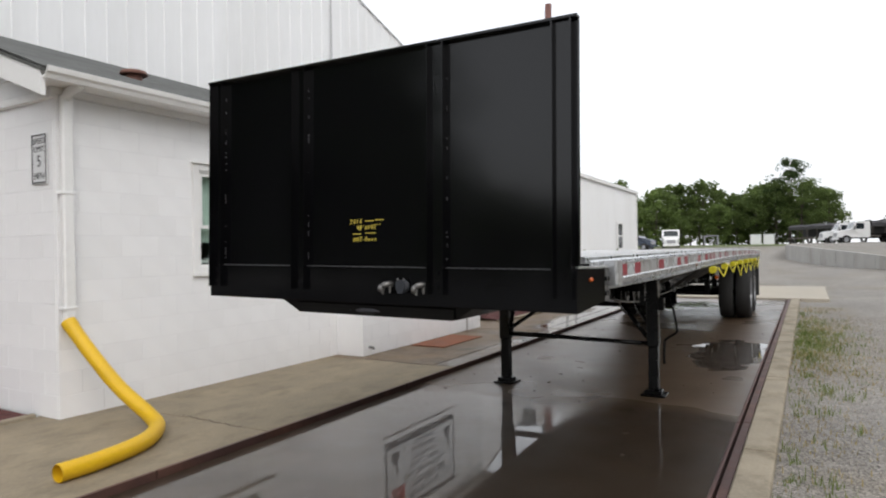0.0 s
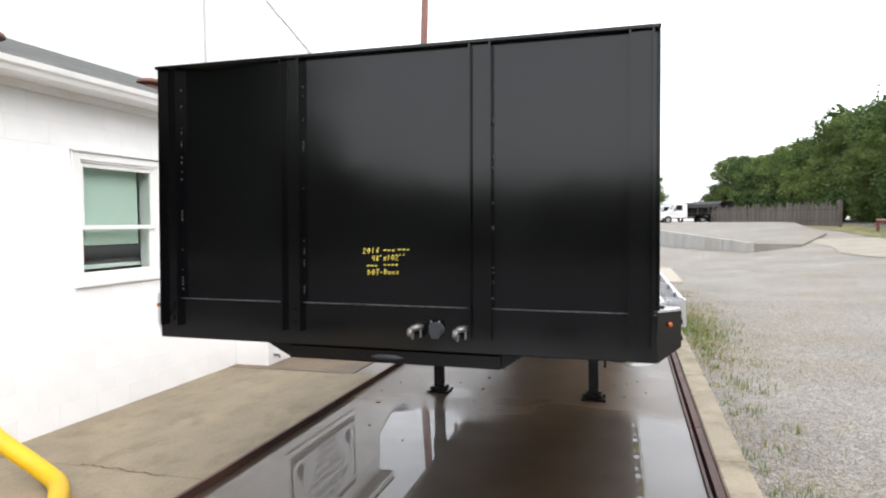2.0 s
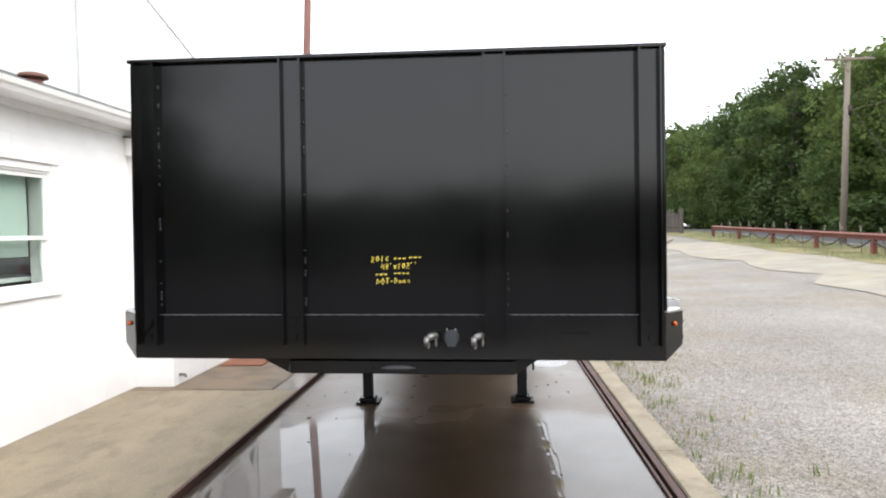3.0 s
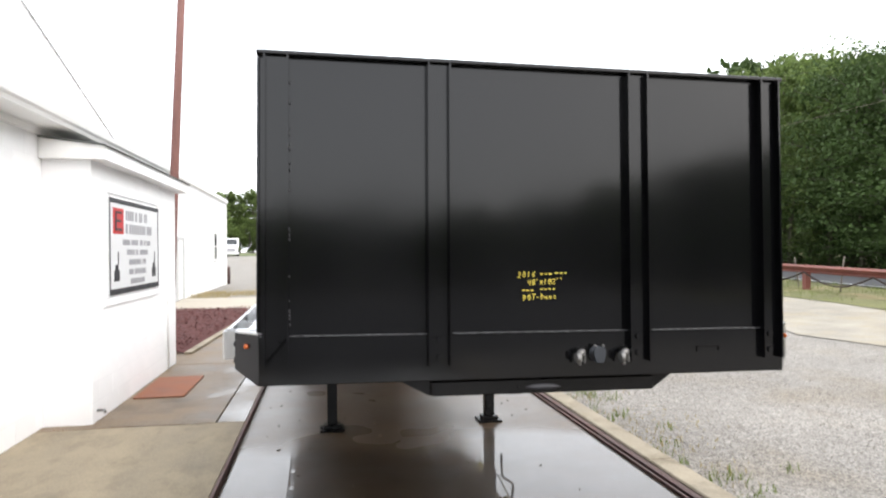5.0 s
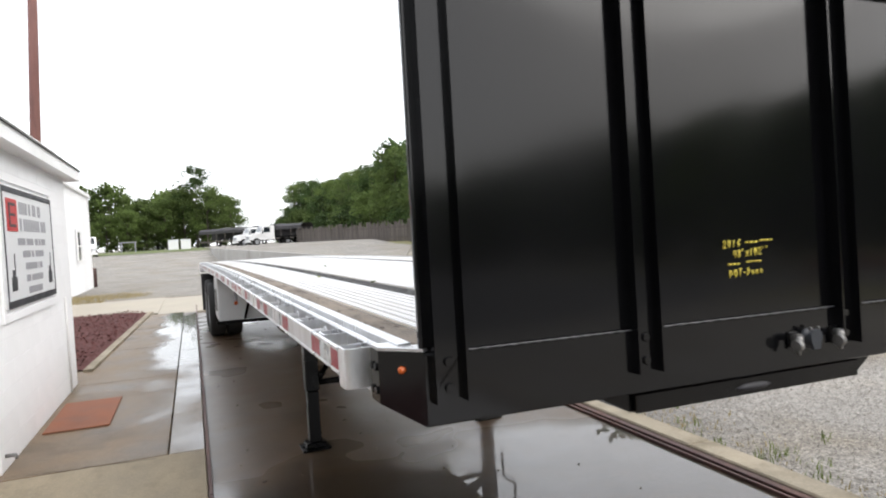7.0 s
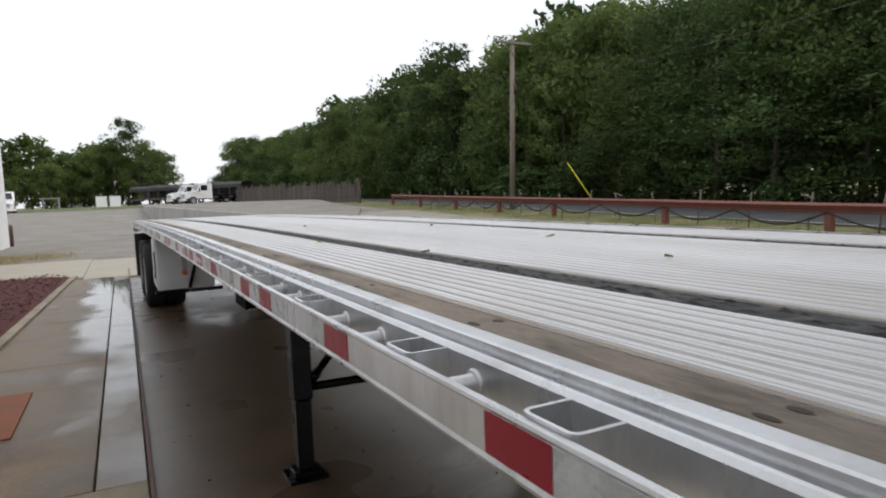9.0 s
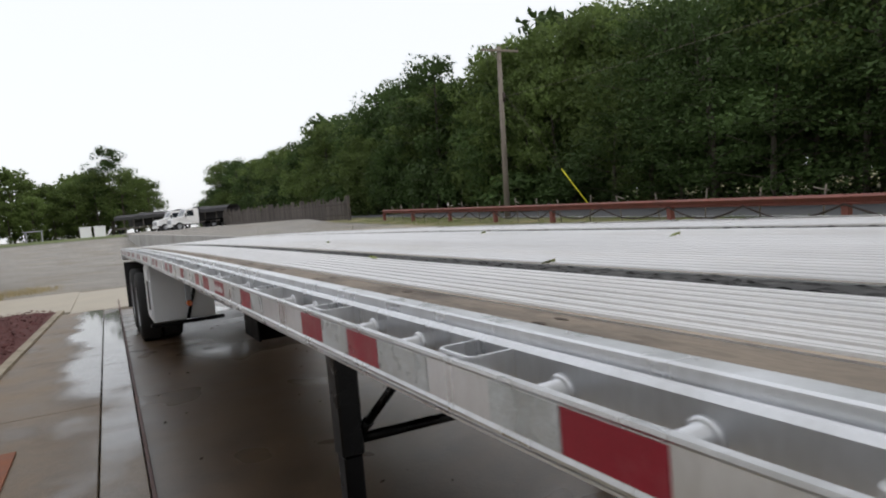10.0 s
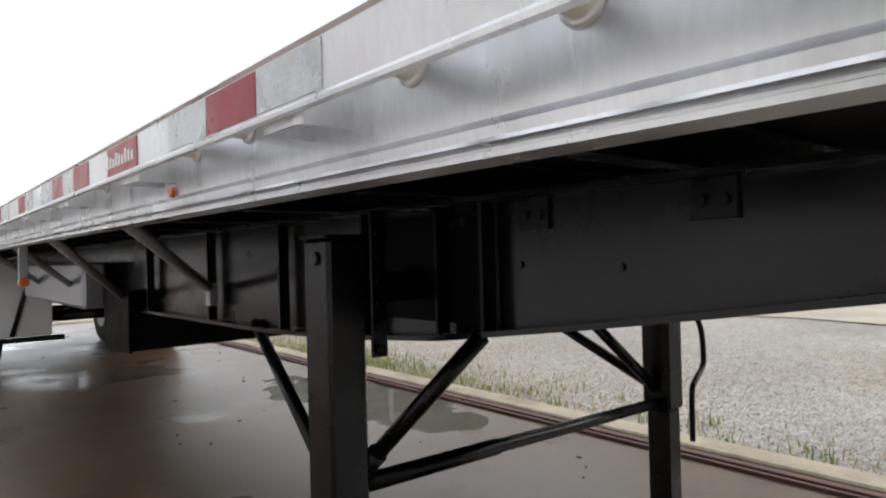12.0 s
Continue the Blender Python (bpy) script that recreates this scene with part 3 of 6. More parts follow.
plate = new("door_mat", mesh_of("door_mat", boxes((-3.08, -2.52, 5.32, 6.55, 0.052, 0.066), bevel=0.003), M_PLATE))
plate.matrix_basis = SITE
tagged(plate, "rust-red flat mat lying on the sidewalk", "mat")

# loading ramp with a concrete retaining wall
A, B = (1.65, 54.0), (7.2, 30.0)
ramp_top = []
bm = bmesh.new()
poly = [(A[0], A[1], 1.34), (B[0], B[1], 0.6), (9.6, 31.5, 0.5), (13.0, 40.0, 0.84), (16.0, 60.0, 1.45), (14.0, 96.0, 1.5), (1.65, 96.0, 1.5)]
top = [bm.verts.new(p) for p in poly]
low = [bm.verts.new((p[0], p[1], -0.2)) for p in poly]
cen = bm.verts.new((6.0, 62.0, 1.42))
for i in range(len(poly)):
    j = (i + 1) % len(poly)
    bm.faces.new((top[i], top[j], cen))
    bm.faces.new((top[j], top[i], low[i], low[j]))
ramp = new("loading_ramp", mesh_of("loading_ramp", bm, M_GRAVEL))
tagged(ramp, "raised gravel loading ramp", "ramp", kind="structure")
M_RWALL = mat("grey_wall_concrete", (0.36, 0.35, 0.33), 0.85, vary=0.2, scale=0.9, fine=20, bump=0.2, dirt=(0.22, 0.2, 0.17), dirt_amount=0.6, dirt_scale=0.6, stretch=(1, 1, 0.4))
rw = thing("retaining_wall", "pale concrete retaining wall of the loading ramp", "retaining wall", kind="structure")
dA = Vector((B[0] - A[0], B[1] - A[1], 0))
nrm = Vector((dA.y, -dA.x, 0)).normalized() * 0.25
if nrm.y > 0:
    nrm = -nrm
for k in range(8):
    t0, t1 = k / 8 + 0.001, (k + 1) / 8 - 0.001
    p0, p1 = Vector((*A, 0)) + dA * t0, Vector((*A, 0)) + dA * t1
    z0, z1 = 1.38 - 0.74 * t0, 1.38 - 0.74 * t1
    bm = bmesh.new()
    q = [bm.verts.new((p.x + o.x, p.y + o.y, z)) for p, zt in ((p0, z0), (p1, z1)) for o in (nrm, nrm * 0) for z in (-0.2, zt)]
    for fc in ((0, 1, 3, 2), (4, 6, 7, 5), (0, 4, 5, 1), (2, 3, 7, 6), (1, 5, 7, 3), (0, 2, 6, 4)):
        bm.faces.new([q[i] for i in fc])
    part("wall_panel", bm, M_RWALL, rw)
part("wall_panel", boxes((1.4, 1.65, 54.0, 70.0, -0.2, 1.38)), M_RWALL, rw)

# ---------------------------------------------------------------- building
WX = -3.58   # main wall face
VX = -3.14   # porch face
WY0, WY1 = 0.465, 7.6
BH, BL = 0.2, 0.4
OPEN = (1.955, 2.915, 1.3, 2.35)   # window opening: y0, y1, z0, z1


def blocks(parent, axis, face, u0, u1, z0, z1, out, opening=None, thick=0.03):
    """Courses of painted block, laid in half bond, standing out 3 mm from the joints."""
    cache = {}
    course = 0
    z = z0
    while z < z1 - 0.02:
        zt = min(z + BH, z1)
        u = u0 - (BL / 2 if course % 2 else 0)
        while u < u1 - 0.005:
            a, b = max(u, u0), min(u + BL, u1)
            u += BL
            spans = [(a, b, z, zt)]
            if opening:
                o0, o1, oz0, oz1 = opening
                nxt = []
                for s in spans:
                    if s[1] <= o0 or s[0] >= o1 or s[3] <= oz0 + 0.001 or s[2] >= oz1 - 0.001:
                        nxt.append(s)
                        continue
                    if s[0] < o0:
                        nxt.append((s[0], o0, s[2], s[3]))
                    if s[1] > o1:
                        nxt.append((o1, s[1], s[2], s[3]))
                spans = nxt
            for a, b, c, d in spans:
                if b - a < 0.03 or d - c < 0.03:
                    continue
                key = (round(b - a, 3), round(d - c, 3))
                if key not in cache:
                    w, h = (b - a) / 2 - 0.0017, (d - c) / 2 - 0.0017
                    bm = bmesh.new()
                    if axis == "x":
                        box(bm, -thick, 0, -w, w, -h, h, bevel=0.0016)
                    else:
                        box(bm, -w, w, 0, thick, -h, h, bevel=0.0022)
                    cache[key] = mesh_of("block", bm, M_BLOCK)
                ob = new("block", cache[key])
                ob.parent = parent
                jit = random.uniform(-0.0016, 0.0004)
                ob.location = (face + jit, (a + b) / 2, (c + d) / 2) if axis == "x" else ((a + b) / 2, face + jit, (c + d) / 2)
        z = zt
        course += 1


wall_e = new("wall_east", mesh_of("wall_east", boxes((WX - 0.2, WX - 0.0025, WY0 + 0.02, OPEN[0], 0, 2.86), (WX - 0.2, WX - 0.0025, OPEN[1], WY1, 0, 2.86), (WX - 0.2, WX - 0.0025, OPEN[0], OPEN[1], 0, OPEN[2]), (WX - 0.2, WX - 0.0025, OPEN[0], OPEN[1], OPEN[3], 2.86)), M_JOINT))
wall_e.matrix_basis = SITE
tagged(wall_e, "white painted concrete block wall", "wall", kind="structure")
wall_s = new("wall_south", mesh_of("wall_south", boxes((-6.0, WX - 0.025, WY0 + 0.003, WY0 + 0.2, 0, 2.86)), M_JOINT))
wall_s.matrix_basis = SITE
tagged(wall_s, "white painted concrete block end wall", "wall", kind="structure")
wall_n = new("wall_north", mesh_of("wall_north", boxes((-6.0, WX - 0.01, WY1 - 0.2, WY1, 0, 3.0)), M_BLOCK))
wall_n.matrix_basis = SITE
tagged(wall_n, "white painted block end wall", "wall", kind="structure")

gable = thing("gable", "white lap siding over the block end wall", "gable", at=SITE, kind="structure")
for k in range(9):
    z0 = 2.9 + 0.17 * k
    x1 = -3.75 - max(0, (z0 - 2.98)) / 0.373
    if x1 < -6:
        break
    bm = bmesh.new()
    bm.faces.new([bm.verts.new(p) for p in ((-6.0, WY0 - 0.03, z0), (x1, WY0 - 0.03, z0), (x1, WY0 - 0.015, z0 + 0.18), (-6.0, WY0 - 0.015, z0 + 0.18))])
    bm.faces.new([bm.verts.new(p) for p in ((-6.0, WY0 + 0.02, z0), (x1, WY0 + 0.02, z0), (x1, WY0 - 0.03, z0), (-6.0, WY0 - 0.03, z0))])
    part("siding_board", bm, M_TRIM, gable)
part("belt_board", boxes((-6.0, WX + 0.02, WY0 - 0.05, WY0 + 0.02, 2.83, 2.9), bevel=0.005), M_TRIM, gable)

# eaves: frieze, soffit, gutter
eave = thing("eave", "white painted eave with frieze board and gutter", "eave", at=SITE, kind="structure")
part("frieze_board", boxes((WX - 0.02, WX + 0.03, WY0 - 0.05, WY1, 2.862, 2.924), bevel=0.004), M_TRIM, eave)
part("soffit", boxes((WX - 0.2, WX + 0.26, WY0 - 0.22, WY1 + 0.2, 2.925, 2.94)), M_TRIM, eave)
bm = bmesh.new()
extrude_y(bm, [(WX + x, z) for x, z in ((0.23, 2.912), (0.31, 2.912), (0.325, 2.945), (0.35, 2.962), (0.36, 3.005), (0.345, 3.005), (0.335, 2.972), (0.3, 2.93), (0.245, 2.93), (0.245, 3.005), (0.23, 3.005))], [WY0 - 0.25, WY1 + 0.25])
part("gutter", bm, M_TRIM, eave)
bm = bmesh.new()
for x0, z0, x1, z1 in ((WX + 0.28, 2.973, -6.1, 4.02),):
    q = [bm.verts.new((x, y, z + d)) for y in (WY0 - 0.27, WY0 - 0.23) for d in (-0.2, 0.0) for x, z in ((x0, z0), (x1, z1))]
    for fc in ((0, 1, 3, 2), (4, 6, 7, 5), (0, 4, 5, 1), (2, 3, 7, 6), (0, 2, 6, 4), (1, 5, 7, 3)):
        bm.faces.new([q[i] for i in fc])
part("rake_board", bm, M_TRIM, eave)

roof = thing("roof", "weathered grey asphalt shingle roof", "roof", at=SITE, kind="structure")
slope = math.atan(0.373)
bm = bmesh.new()
q = [bm.verts.new(p) for p in ((WX + 0.32, WY0 - 0.28, 2.988), (WX + 0.32, WY1 + 0.28, 2.988), (-6.12, WY1 + 0.28, 4.054), (-6.12, WY0 - 0.28, 4.054))]
q2 = [bm.verts.new((a.co.x, a.co.y, a.co.z - 0.03)) for a in q]
bm.faces.new(q)
bm.faces.new(q2[::-1])
for i in range(4):
    bm.faces.new((q[i], q2[i], q2[(i + 1) % 4], q[(i + 1) % 4]))
part("deck_board", bm, M_SHINGLE, roof)
sh = {}
for c in range(18):
    off = 0.14 * c
    for k in range(0, 32):
        y0 = WY0 - 0.28 + 0.3 * k - (0.15 if c % 2 else 0)
        y1 = min(y0 + 0.295, WY1 + 0.28)
        y0 = max(y0, WY0 - 0.28)
        if y1 - y0 < 0.05 or (c > 7 and len(roof.children) > 300):
            continue
        key = round(y1 - y0, 3)
        if key not in sh:
            sh[key] = mesh_of("shingle", boxes((-0.3, 0.0, -(y1 - y0) / 2, (y1 - y0) / 2, 0.0, 0.007)), M_SHINGLE)
        ob = new("shingle", sh[key])
        ob.parent = roof
        ob.matrix_basis = Matrix.Translation((WX + 0.33 - off * math.cos(slope), (y0 + y1) / 2, 2.993 + off * math.sin(slope))) @ Matrix.Rotation(slope + 0.02, 4, "Y")
for y in (1.62, 3.56):
    vent = thing("roof_vent", "reddish-brown round roof vent cap", "roof vent", "roof vents", at=SITE @ Matrix.Translation((-4.18, y + 0.02, 3.36)) @ Matrix.Diagonal((0.86, 0.86, 0.8, 1)))
    part("pipe", tube(bmesh.new(), [(0, 0, -0.1), (0, 0, 0.03)], 0.1, 16), M_VENT, vent)
    part("cap", tube(bmesh.new(), [(0, 0, 0.025), (0, 0, 0.035), (0, 0, 0.075), (0, 0, 0.095)], [0.15, 0.165, 0.15, 0.09], 20), M_VENT, vent)

# downspout and yellow hose
ds = thing("downspout", "white downspout at the building corner", "downspout", at=SITE)
part("pipe", boxes((WX + 0.012, WX + 0.075, 0.485, 0.585, 0.86, 2.86), bevel=0.012), M_TRIM, ds)
part("elbow", tube(bmesh.new(), [(WX + 0.045, 0.535, 2.83), (WX + 0.08, 0.535, 2.88), (WX + 0.27, 0.535, 2.925)], 0.04, 10), M_TRIM, ds)
for z in (1.0, 2.0):
    part("bracket", boxes((WX + 0.0, WX + 0.08, 0.47, 0.6, z, z + 0.025), bevel=0.003), M_TRIM, ds)


def spline(pts, n):
    out = []
    for i in range(len(pts) - 1):
        p0, p1, p2, p3 = (Vector(pts[max(0, min(len(pts) - 1, i + d))]) for d in (-1, 0, 1, 2))
        for k in range(n):
            t = k / n
            out.append(0.5 * ((2 * p1) + (p2 - p0) * t + (2 * p0 - 5 * p1 + 4 * p2 - p3) * t * t + (3 * p1 - p0 - 3 * p2 + p3) * t ** 3))
    out.append(Vector(pts[-1]))
    return out


hose = thing("drain_hose", "yellow corrugated drain hose lying bent on the sidewalk", "hose")
hp = spline([(-3.5, 0.575, 0.89), (-3.25, 0.62, 0.62), (-2.95, 0.66, 0.36), (-2.62, 0.7, 0.15), (-2.38, 0.58, 0.113), (-2.14, 0.28, 0.112), (-2.04, -0.1, 0.112), (-2.03, -0.4, 0.112)], 22)
part("hose_pipe", tube(bmesh.new(), hp, 0.057, 20, caps=False, ridges=0.07), M_HOSE, hose)
part("cuff", tube(bmesh.new(), [hp[0] + (hp[0] - hp[3]) * 0.3, hp[2], hp[5]], 0.063, 20, caps=False), M_HOSE, hose)

# window
win = thing("window_1", "white double-hung window in the block wall", "window", at=SITE, kind="structure")
o0, o1, z0, z1 = OPEN
for nm, r in (("jamb", (WX - 0.2, WX + 0.004, o0, o0 + 0.02, z0, z1)), ("jamb", (WX - 0.2, WX + 0.004, o1 - 0.02, o1, z0, z1)), ("head", (WX - 0.2, WX + 0.004, o0 + 0.02, o1 - 0.02, z1 - 0.02, z1)),
              ("casing", (WX + 0.0005, WX + 0.022, o0 - 0.085, o0 - 0.001, z0 - 0.03, z1 + 0.07)), ("casing", (WX + 0.0005, WX + 0.022, o1 + 0.001, o1 + 0.085, z0 - 0.03, z1 + 0.07)), ("casing", (WX + 0.0005, WX + 0.02, o0, o1, z1 + 0.001, z1 + 0.07)),
              ("window_sill", (WX - 0.2, WX + 0.035, o0 - 0.09, o1 + 0.09, z0 - 0.075, z0 - 0.031)), ("bottom_rail", (WX - 0.2, WX + 0.02, o0, o1, z0 - 0.03, z0 + 0.012))):
    part(nm, boxes(r, bevel=0.004), M_TRIM, win)
part("drip_cap", boxes((WX, WX + 0.045, o0 - 0.1, o1 + 0.1, z1 + 0.071, z1 + 0.09), bevel=0.004), M_TRIM, win)
zm = 1.755
for nm, xa, za, zb in (("upper_sash", WX - 0.012, zm - 0.02, z1 - 0.021), ("lower_sash", WX - 0.043, z0 + 0.013, zm + 0.02)):
    y0, y1 = o0 + 0.021, o1 - 0.021
    s = part(nm, boxes((xa - 0.03, xa, y0, y0 + 0.04, za, zb), (xa - 0.03, xa, y1 - 0.04, y1, za, zb), (xa - 0.03, xa, y0 + 0.04, y1 - 0.04, za, za + 0.036), (xa - 0.03, xa, y0 + 0.04, y1 - 0.04, zb - 0.036, zb), bevel=0.002), M_TRIM, win)
    pane = part("pane", boxes((xa - 0.018, xa - 0.013, y0 + 0.04, y1 - 0.04, za + 0.036, zb - 0.036)), M_GLASS, s)
    pane.visible_shadow = False
room = new("office_interior", mesh_of("office_interior", boxes((-5.9, -5.85, 0.75, 4.3, 0.05, 2.8), (-5.85, WX - 0.21, 0.72, 0.75, 0.05, 2.8), (-5.85, WX - 0.21, 4.3, 4.33, 0.05, 2.8), (-5.85, WX - 0.21, 0.75, 4.3, 2.75, 2.8), (-5.85, WX - 0.21, 0.75, 4.3, 0.02, 0.05)), M_BLIND))
room.matrix_basis = SITE
tagged(room, "pale green office room behind the window", "room", kind="structure")
blind = thing("window_blind", "pale green roller blind drawn halfway down", "blind", at=SITE)
part("blind_sheet", boxes((WX - 0.146, WX - 0.142, OPEN[0] + 0.024, OPEN[1] - 0.11, 1.6, 2.32), bevel=0.001), M_BLIND, blind)
part("blind_bar", boxes((WX - 0.15, WX - 0.138, OPEN[0] + 0.024, OPEN[1] - 0.11, 1.588, 1.5995), bevel=0.002), M_BLIND, blind)
desk = thing("desk", "dark desk with papers inside the window", "desk", at=SITE)
part("desk_top", boxes((-4.6, WX - 0.24, 1.0, 3.6, 1.36, 1.4), bevel=0.005), M_TRIM, desk)
part("desk_body", boxes((-4.55, WX - 0.28, 1.05, 3.55, 0.05, 1.355), bevel=0.005), M_DARKIN, desk)

# porch
porch = thing("porch", "white painted block porch with a flat boxed roof", "porch", at=SITE, kind="structure")
PY0, PY1 = 4.23, 7.75
core = part("porch_wall", boxes((WX - 0.01, VX - 0.0025, PY0 + 0.003, PY1, 0, 2.64)), M_JOINT, porch)
part("fascia", extrude_y(bmesh.new(), [(WX + 0.005, 2.641), (VX + 0.15, 2.641), (VX + 0.15, 2.77), (WX + 0.005, 2.84)], [PY0 - 0.08, PY1 + 0.25]), M_TRIM, porch)
part("roof_cap", extrude_y(bmesh.new(), [(WX + 0.005, 2.841), (VX + 0.151, 2.771), (VX + 0.17, 2.768), (VX + 0.17, 2.782), (VX + 0.151, 2.786), (WX + 0.005, 2.856)], [PY0 - 0.1, PY1 + 0.27]), M_SHINGLE, porch)
for r in ((VX, VX + 0.02, 4.56, 6.73, 2.36, 2.43), (VX, VX + 0.02, 4.56, 6.73, 1.17, 1.24), (VX, VX + 0.02, 4.56, 4.63, 1.24, 2.36), (VX, VX + 0.02, 6.66, 6.73, 1.24, 2.36)):
    part("sign_surround", boxes(r, bevel=0.003), M_BLOCK, porch)
cable = part("conduit", tube(bmesh.new(), [(VX + 0.02, 7.2, 0.06), (VX + 0.02, 7.2, 1.16), (VX + 0.02, 7.2, 1.2)], 0.014, 8), M_TRIM, porch)
part("tap", tube(bmesh.new(), [(VX, 4.36, 0.16), (VX + 0.07, 4.36, 0.16), (VX + 0.075, 4.36, 0.13)], 0.015, 8), M_STEELCAST, porch)

# the yard sign on the porch: lettering as plain bars
sg = thing("wall_sign", "white company sign with black border, red emblem and grey lines", "sign", at=SITE)
SY, SYE, SZ0, SZ1 = 4.66, 6.63, 1.28, 2.315
part("panel", boxes((VX + 0.004, VX + 0.03, SY, SYE, SZ0, SZ1), bevel=0.002), M_SIGN, sg)
for r in ((SY, SYE, SZ1 - 0.05, SZ1), (SY, SYE, SZ0, SZ0 + 0.06), (SY, SY + 0.03, SZ0 + 0.06, SZ1 - 0.05), (SYE - 0.03, SYE, SZ0 + 0.06, SZ1 - 0.05)):
    part("border", boxes((VX + 0.03, VX + 0.034, *r)), M_INK, sg)
part("emblem", boxes((VX + 0.03, VX + 0.035, SY + 0.12, SY + 0.47, SZ1 - 0.38, SZ1 - 0.1)), M_SIGNRED, sg)
for r in ((SY + 0.22, SY + 0.4, SZ1 - 0.16, SZ1 - 0.135), (SY + 0.22, SY + 0.38, SZ1 - 0.25, SZ1 - 0.225), (SY + 0.22, SY + 0.4, SZ1 - 0.345, SZ1 - 0.32), (SY + 0.18, SY + 0.22, SZ1 - 0.345, SZ1 - 0.135)):
    part("emblem_bar", boxes((VX + 0.035, VX + 0.038, *r)), M_INK, sg)


def word_bars(parent, y0, y1, z, h, material, x=VX + 0.03, gap=0.35, seed=0, axis="x"):
    """Unreadable or withheld lettering: a run of short upright bars."""
    rnd = random.Random(seed)
    bm = bmesh.new()
    y = y0
    while y < y1:
        w = h * rnd.uniform(0.42, 0.62)
        if rnd.random() < 0.14:
            y += w
            continue
        e = min(y + w, y1)
        if axis == "x":
            box(bm, x, x + 0.003, y, e, z, z + h)
        else:
            box(bm, y, e, x - 0.003, x, z, z + h)
        y = e + h * gap * 0.6
    ob = part("lettering", bm, material, parent)
    ob["kind"] = "stuff"
    return ob


word_bars(sg, SY + 0.56, SY + 1.42, SZ1 - 0.22, 0.11, M_BARGREY, seed=1)
word_bars(sg, SY + 0.56, SY + 1.68, SZ1 - 0.37, 0.11, M_BARGREY, seed=2)
for k, (a, b) in enumerate(((0.45, 1.62), (0.6, 1.46), (0.68, 1.36), (0.68, 1.36), (0.74, 1.3))):
    word_bars(sg, SY + a, SY + b, SZ1 - 0.5 - 0.112 * k, 0.062, M_BARGREY, seed=10 + k)
for y in (SY + 0.25, SY + 1.74):
    part("machine_icon", boxes((VX + 0.03, VX + 0.033, y - 0.1, y + 0.08, SZ0 + 0.14, SZ0 + 0.26), (VX + 0.03, VX + 0.033, y - 0.06, y + 0.04, SZ0 + 0.26, SZ0 + 0.32), (VX + 0.03, VX + 0.033, y + 0.02, y + 0.05, SZ0 + 0.32, SZ0 + 0.46), bevel=0.001), M_INK, sg)


def text_mesh(body, size, material, name="lettering", extrude=0.001, thin=0.0):
    cu = bpy.data.curves.new(name, "FONT")
    cu.body = body
    cu.size = size
    cu.align_x = "CENTER"
    cu.extrude = extrude
    cu.offset = thin
    tmp = new("tmp_text", cu)
    dg = bpy.context.evaluated_depsgraph_get()
    me = bpy.data.meshes.new_from_object(tmp.evaluated_get(dg))
    me.name = name
    me.materials.clear()
    me.materials.append(material)
    bpy.data.objects.remove(tmp)
    return me


sp = thing("speed_sign", "small white speed limit sign on the block end wall", "sign", at=SITE)
part("panel", boxes((-3.92, -3.68, WY0 - 0.02, WY0 - 0.008, 2.1, 2.545), bevel=0.004), M_SIGN, sp)
for x0, x1, a, b in ((-3.91, -3.69, 2.11, 2.12), (-3.91, -3.69, 2.525, 2.535), (-3.91, -3.9, 2.12, 2.525), (-3.7, -3.69, 2.12, 2.525)):
    part("border", boxes((x0, x1, WY0 - 0.024, WY0 - 0.02, a, b)), M_INK, sp)
for body, z, s in (("SPEED", 2.455, 0.07), ("LIMIT", 2.385, 0.07), ("5", 2.255, 0.14), ("MPH", 2.145, 0.08)):
    part("lettering", text_mesh(body, s, M_INK), M_INK, sp, at=Matrix.Translation((-3.8, WY0 - 0.0215, z)) @ Matrix.Rotation(radians(90), 4, "X"))

# tall metal building behind, gable end towards the slab
GX = -6.15
big = thing("metal_building", "tall white ribbed metal building with a sloping gable edge", "building")
PW = 0.915


def rake(y):
    return 9.42 - 0.294 * y


def clad_panel(y0, y1, zb, zt0, zt1, x):
    """One ribbed sheet: flat with raised ribs, cut along a sloping top edge."""
    bm = bmesh.new()
    prof = []
    n = 3
    w = (y1 - y0) / n
    for k in range(n):
        a = y0 + w * k
        prof += [(a, 0), (a + w * 0.03, 0.016), (a + w * 0.07, 0.016), (a + w * 0.10, 0)]
    prof.append((y1, 0))
    lo = [bm.verts.new((x + d, y, zb)) for y, d in prof]
    hi = [bm.verts.new((x + d, y, zt0 + (zt1 - zt0) * (y - y0) / (y1 - y0))) for y, d in prof]
    for i in range(len(prof) - 1):
        bm.faces.new((lo[i], lo[i + 1], hi[i + 1], hi[i]))
    return bm


y = -0.6
while y < 17.4:
    part("cladding_panel", clad_panel(y, y + PW, 0.0, rake(y), rake(y + PW), GX), M_CLAD, big)
    y += PW
YE = y
part("rake_trim", extrude_y(bmesh.new(), [(GX - 0.02, -0.02), (GX + 0.03, -0.02), (GX + 0.03, 0.015), (GX - 0.02, 0.015)], [-0.6, YE], dz=rake), M_RAKE, big)
part("seam_trim", boxes((GX + 0.02, GX + 0.035, 7.58, 7.62, 3.5, rake(7.6) - 0.1), bevel=0.004), M_GREYTRIM, big)
part("back_wall", boxes((-26, GX - 0.05, -0.6, -0.5, 0, 9.5), (-26, GX - 0.05, YE - 0.1, YE, 0, 4.2), (-26, -25.9, -0.5, YE - 0.1, 0, 4.2)), M_CLAD, big)
bm = bmesh.new()
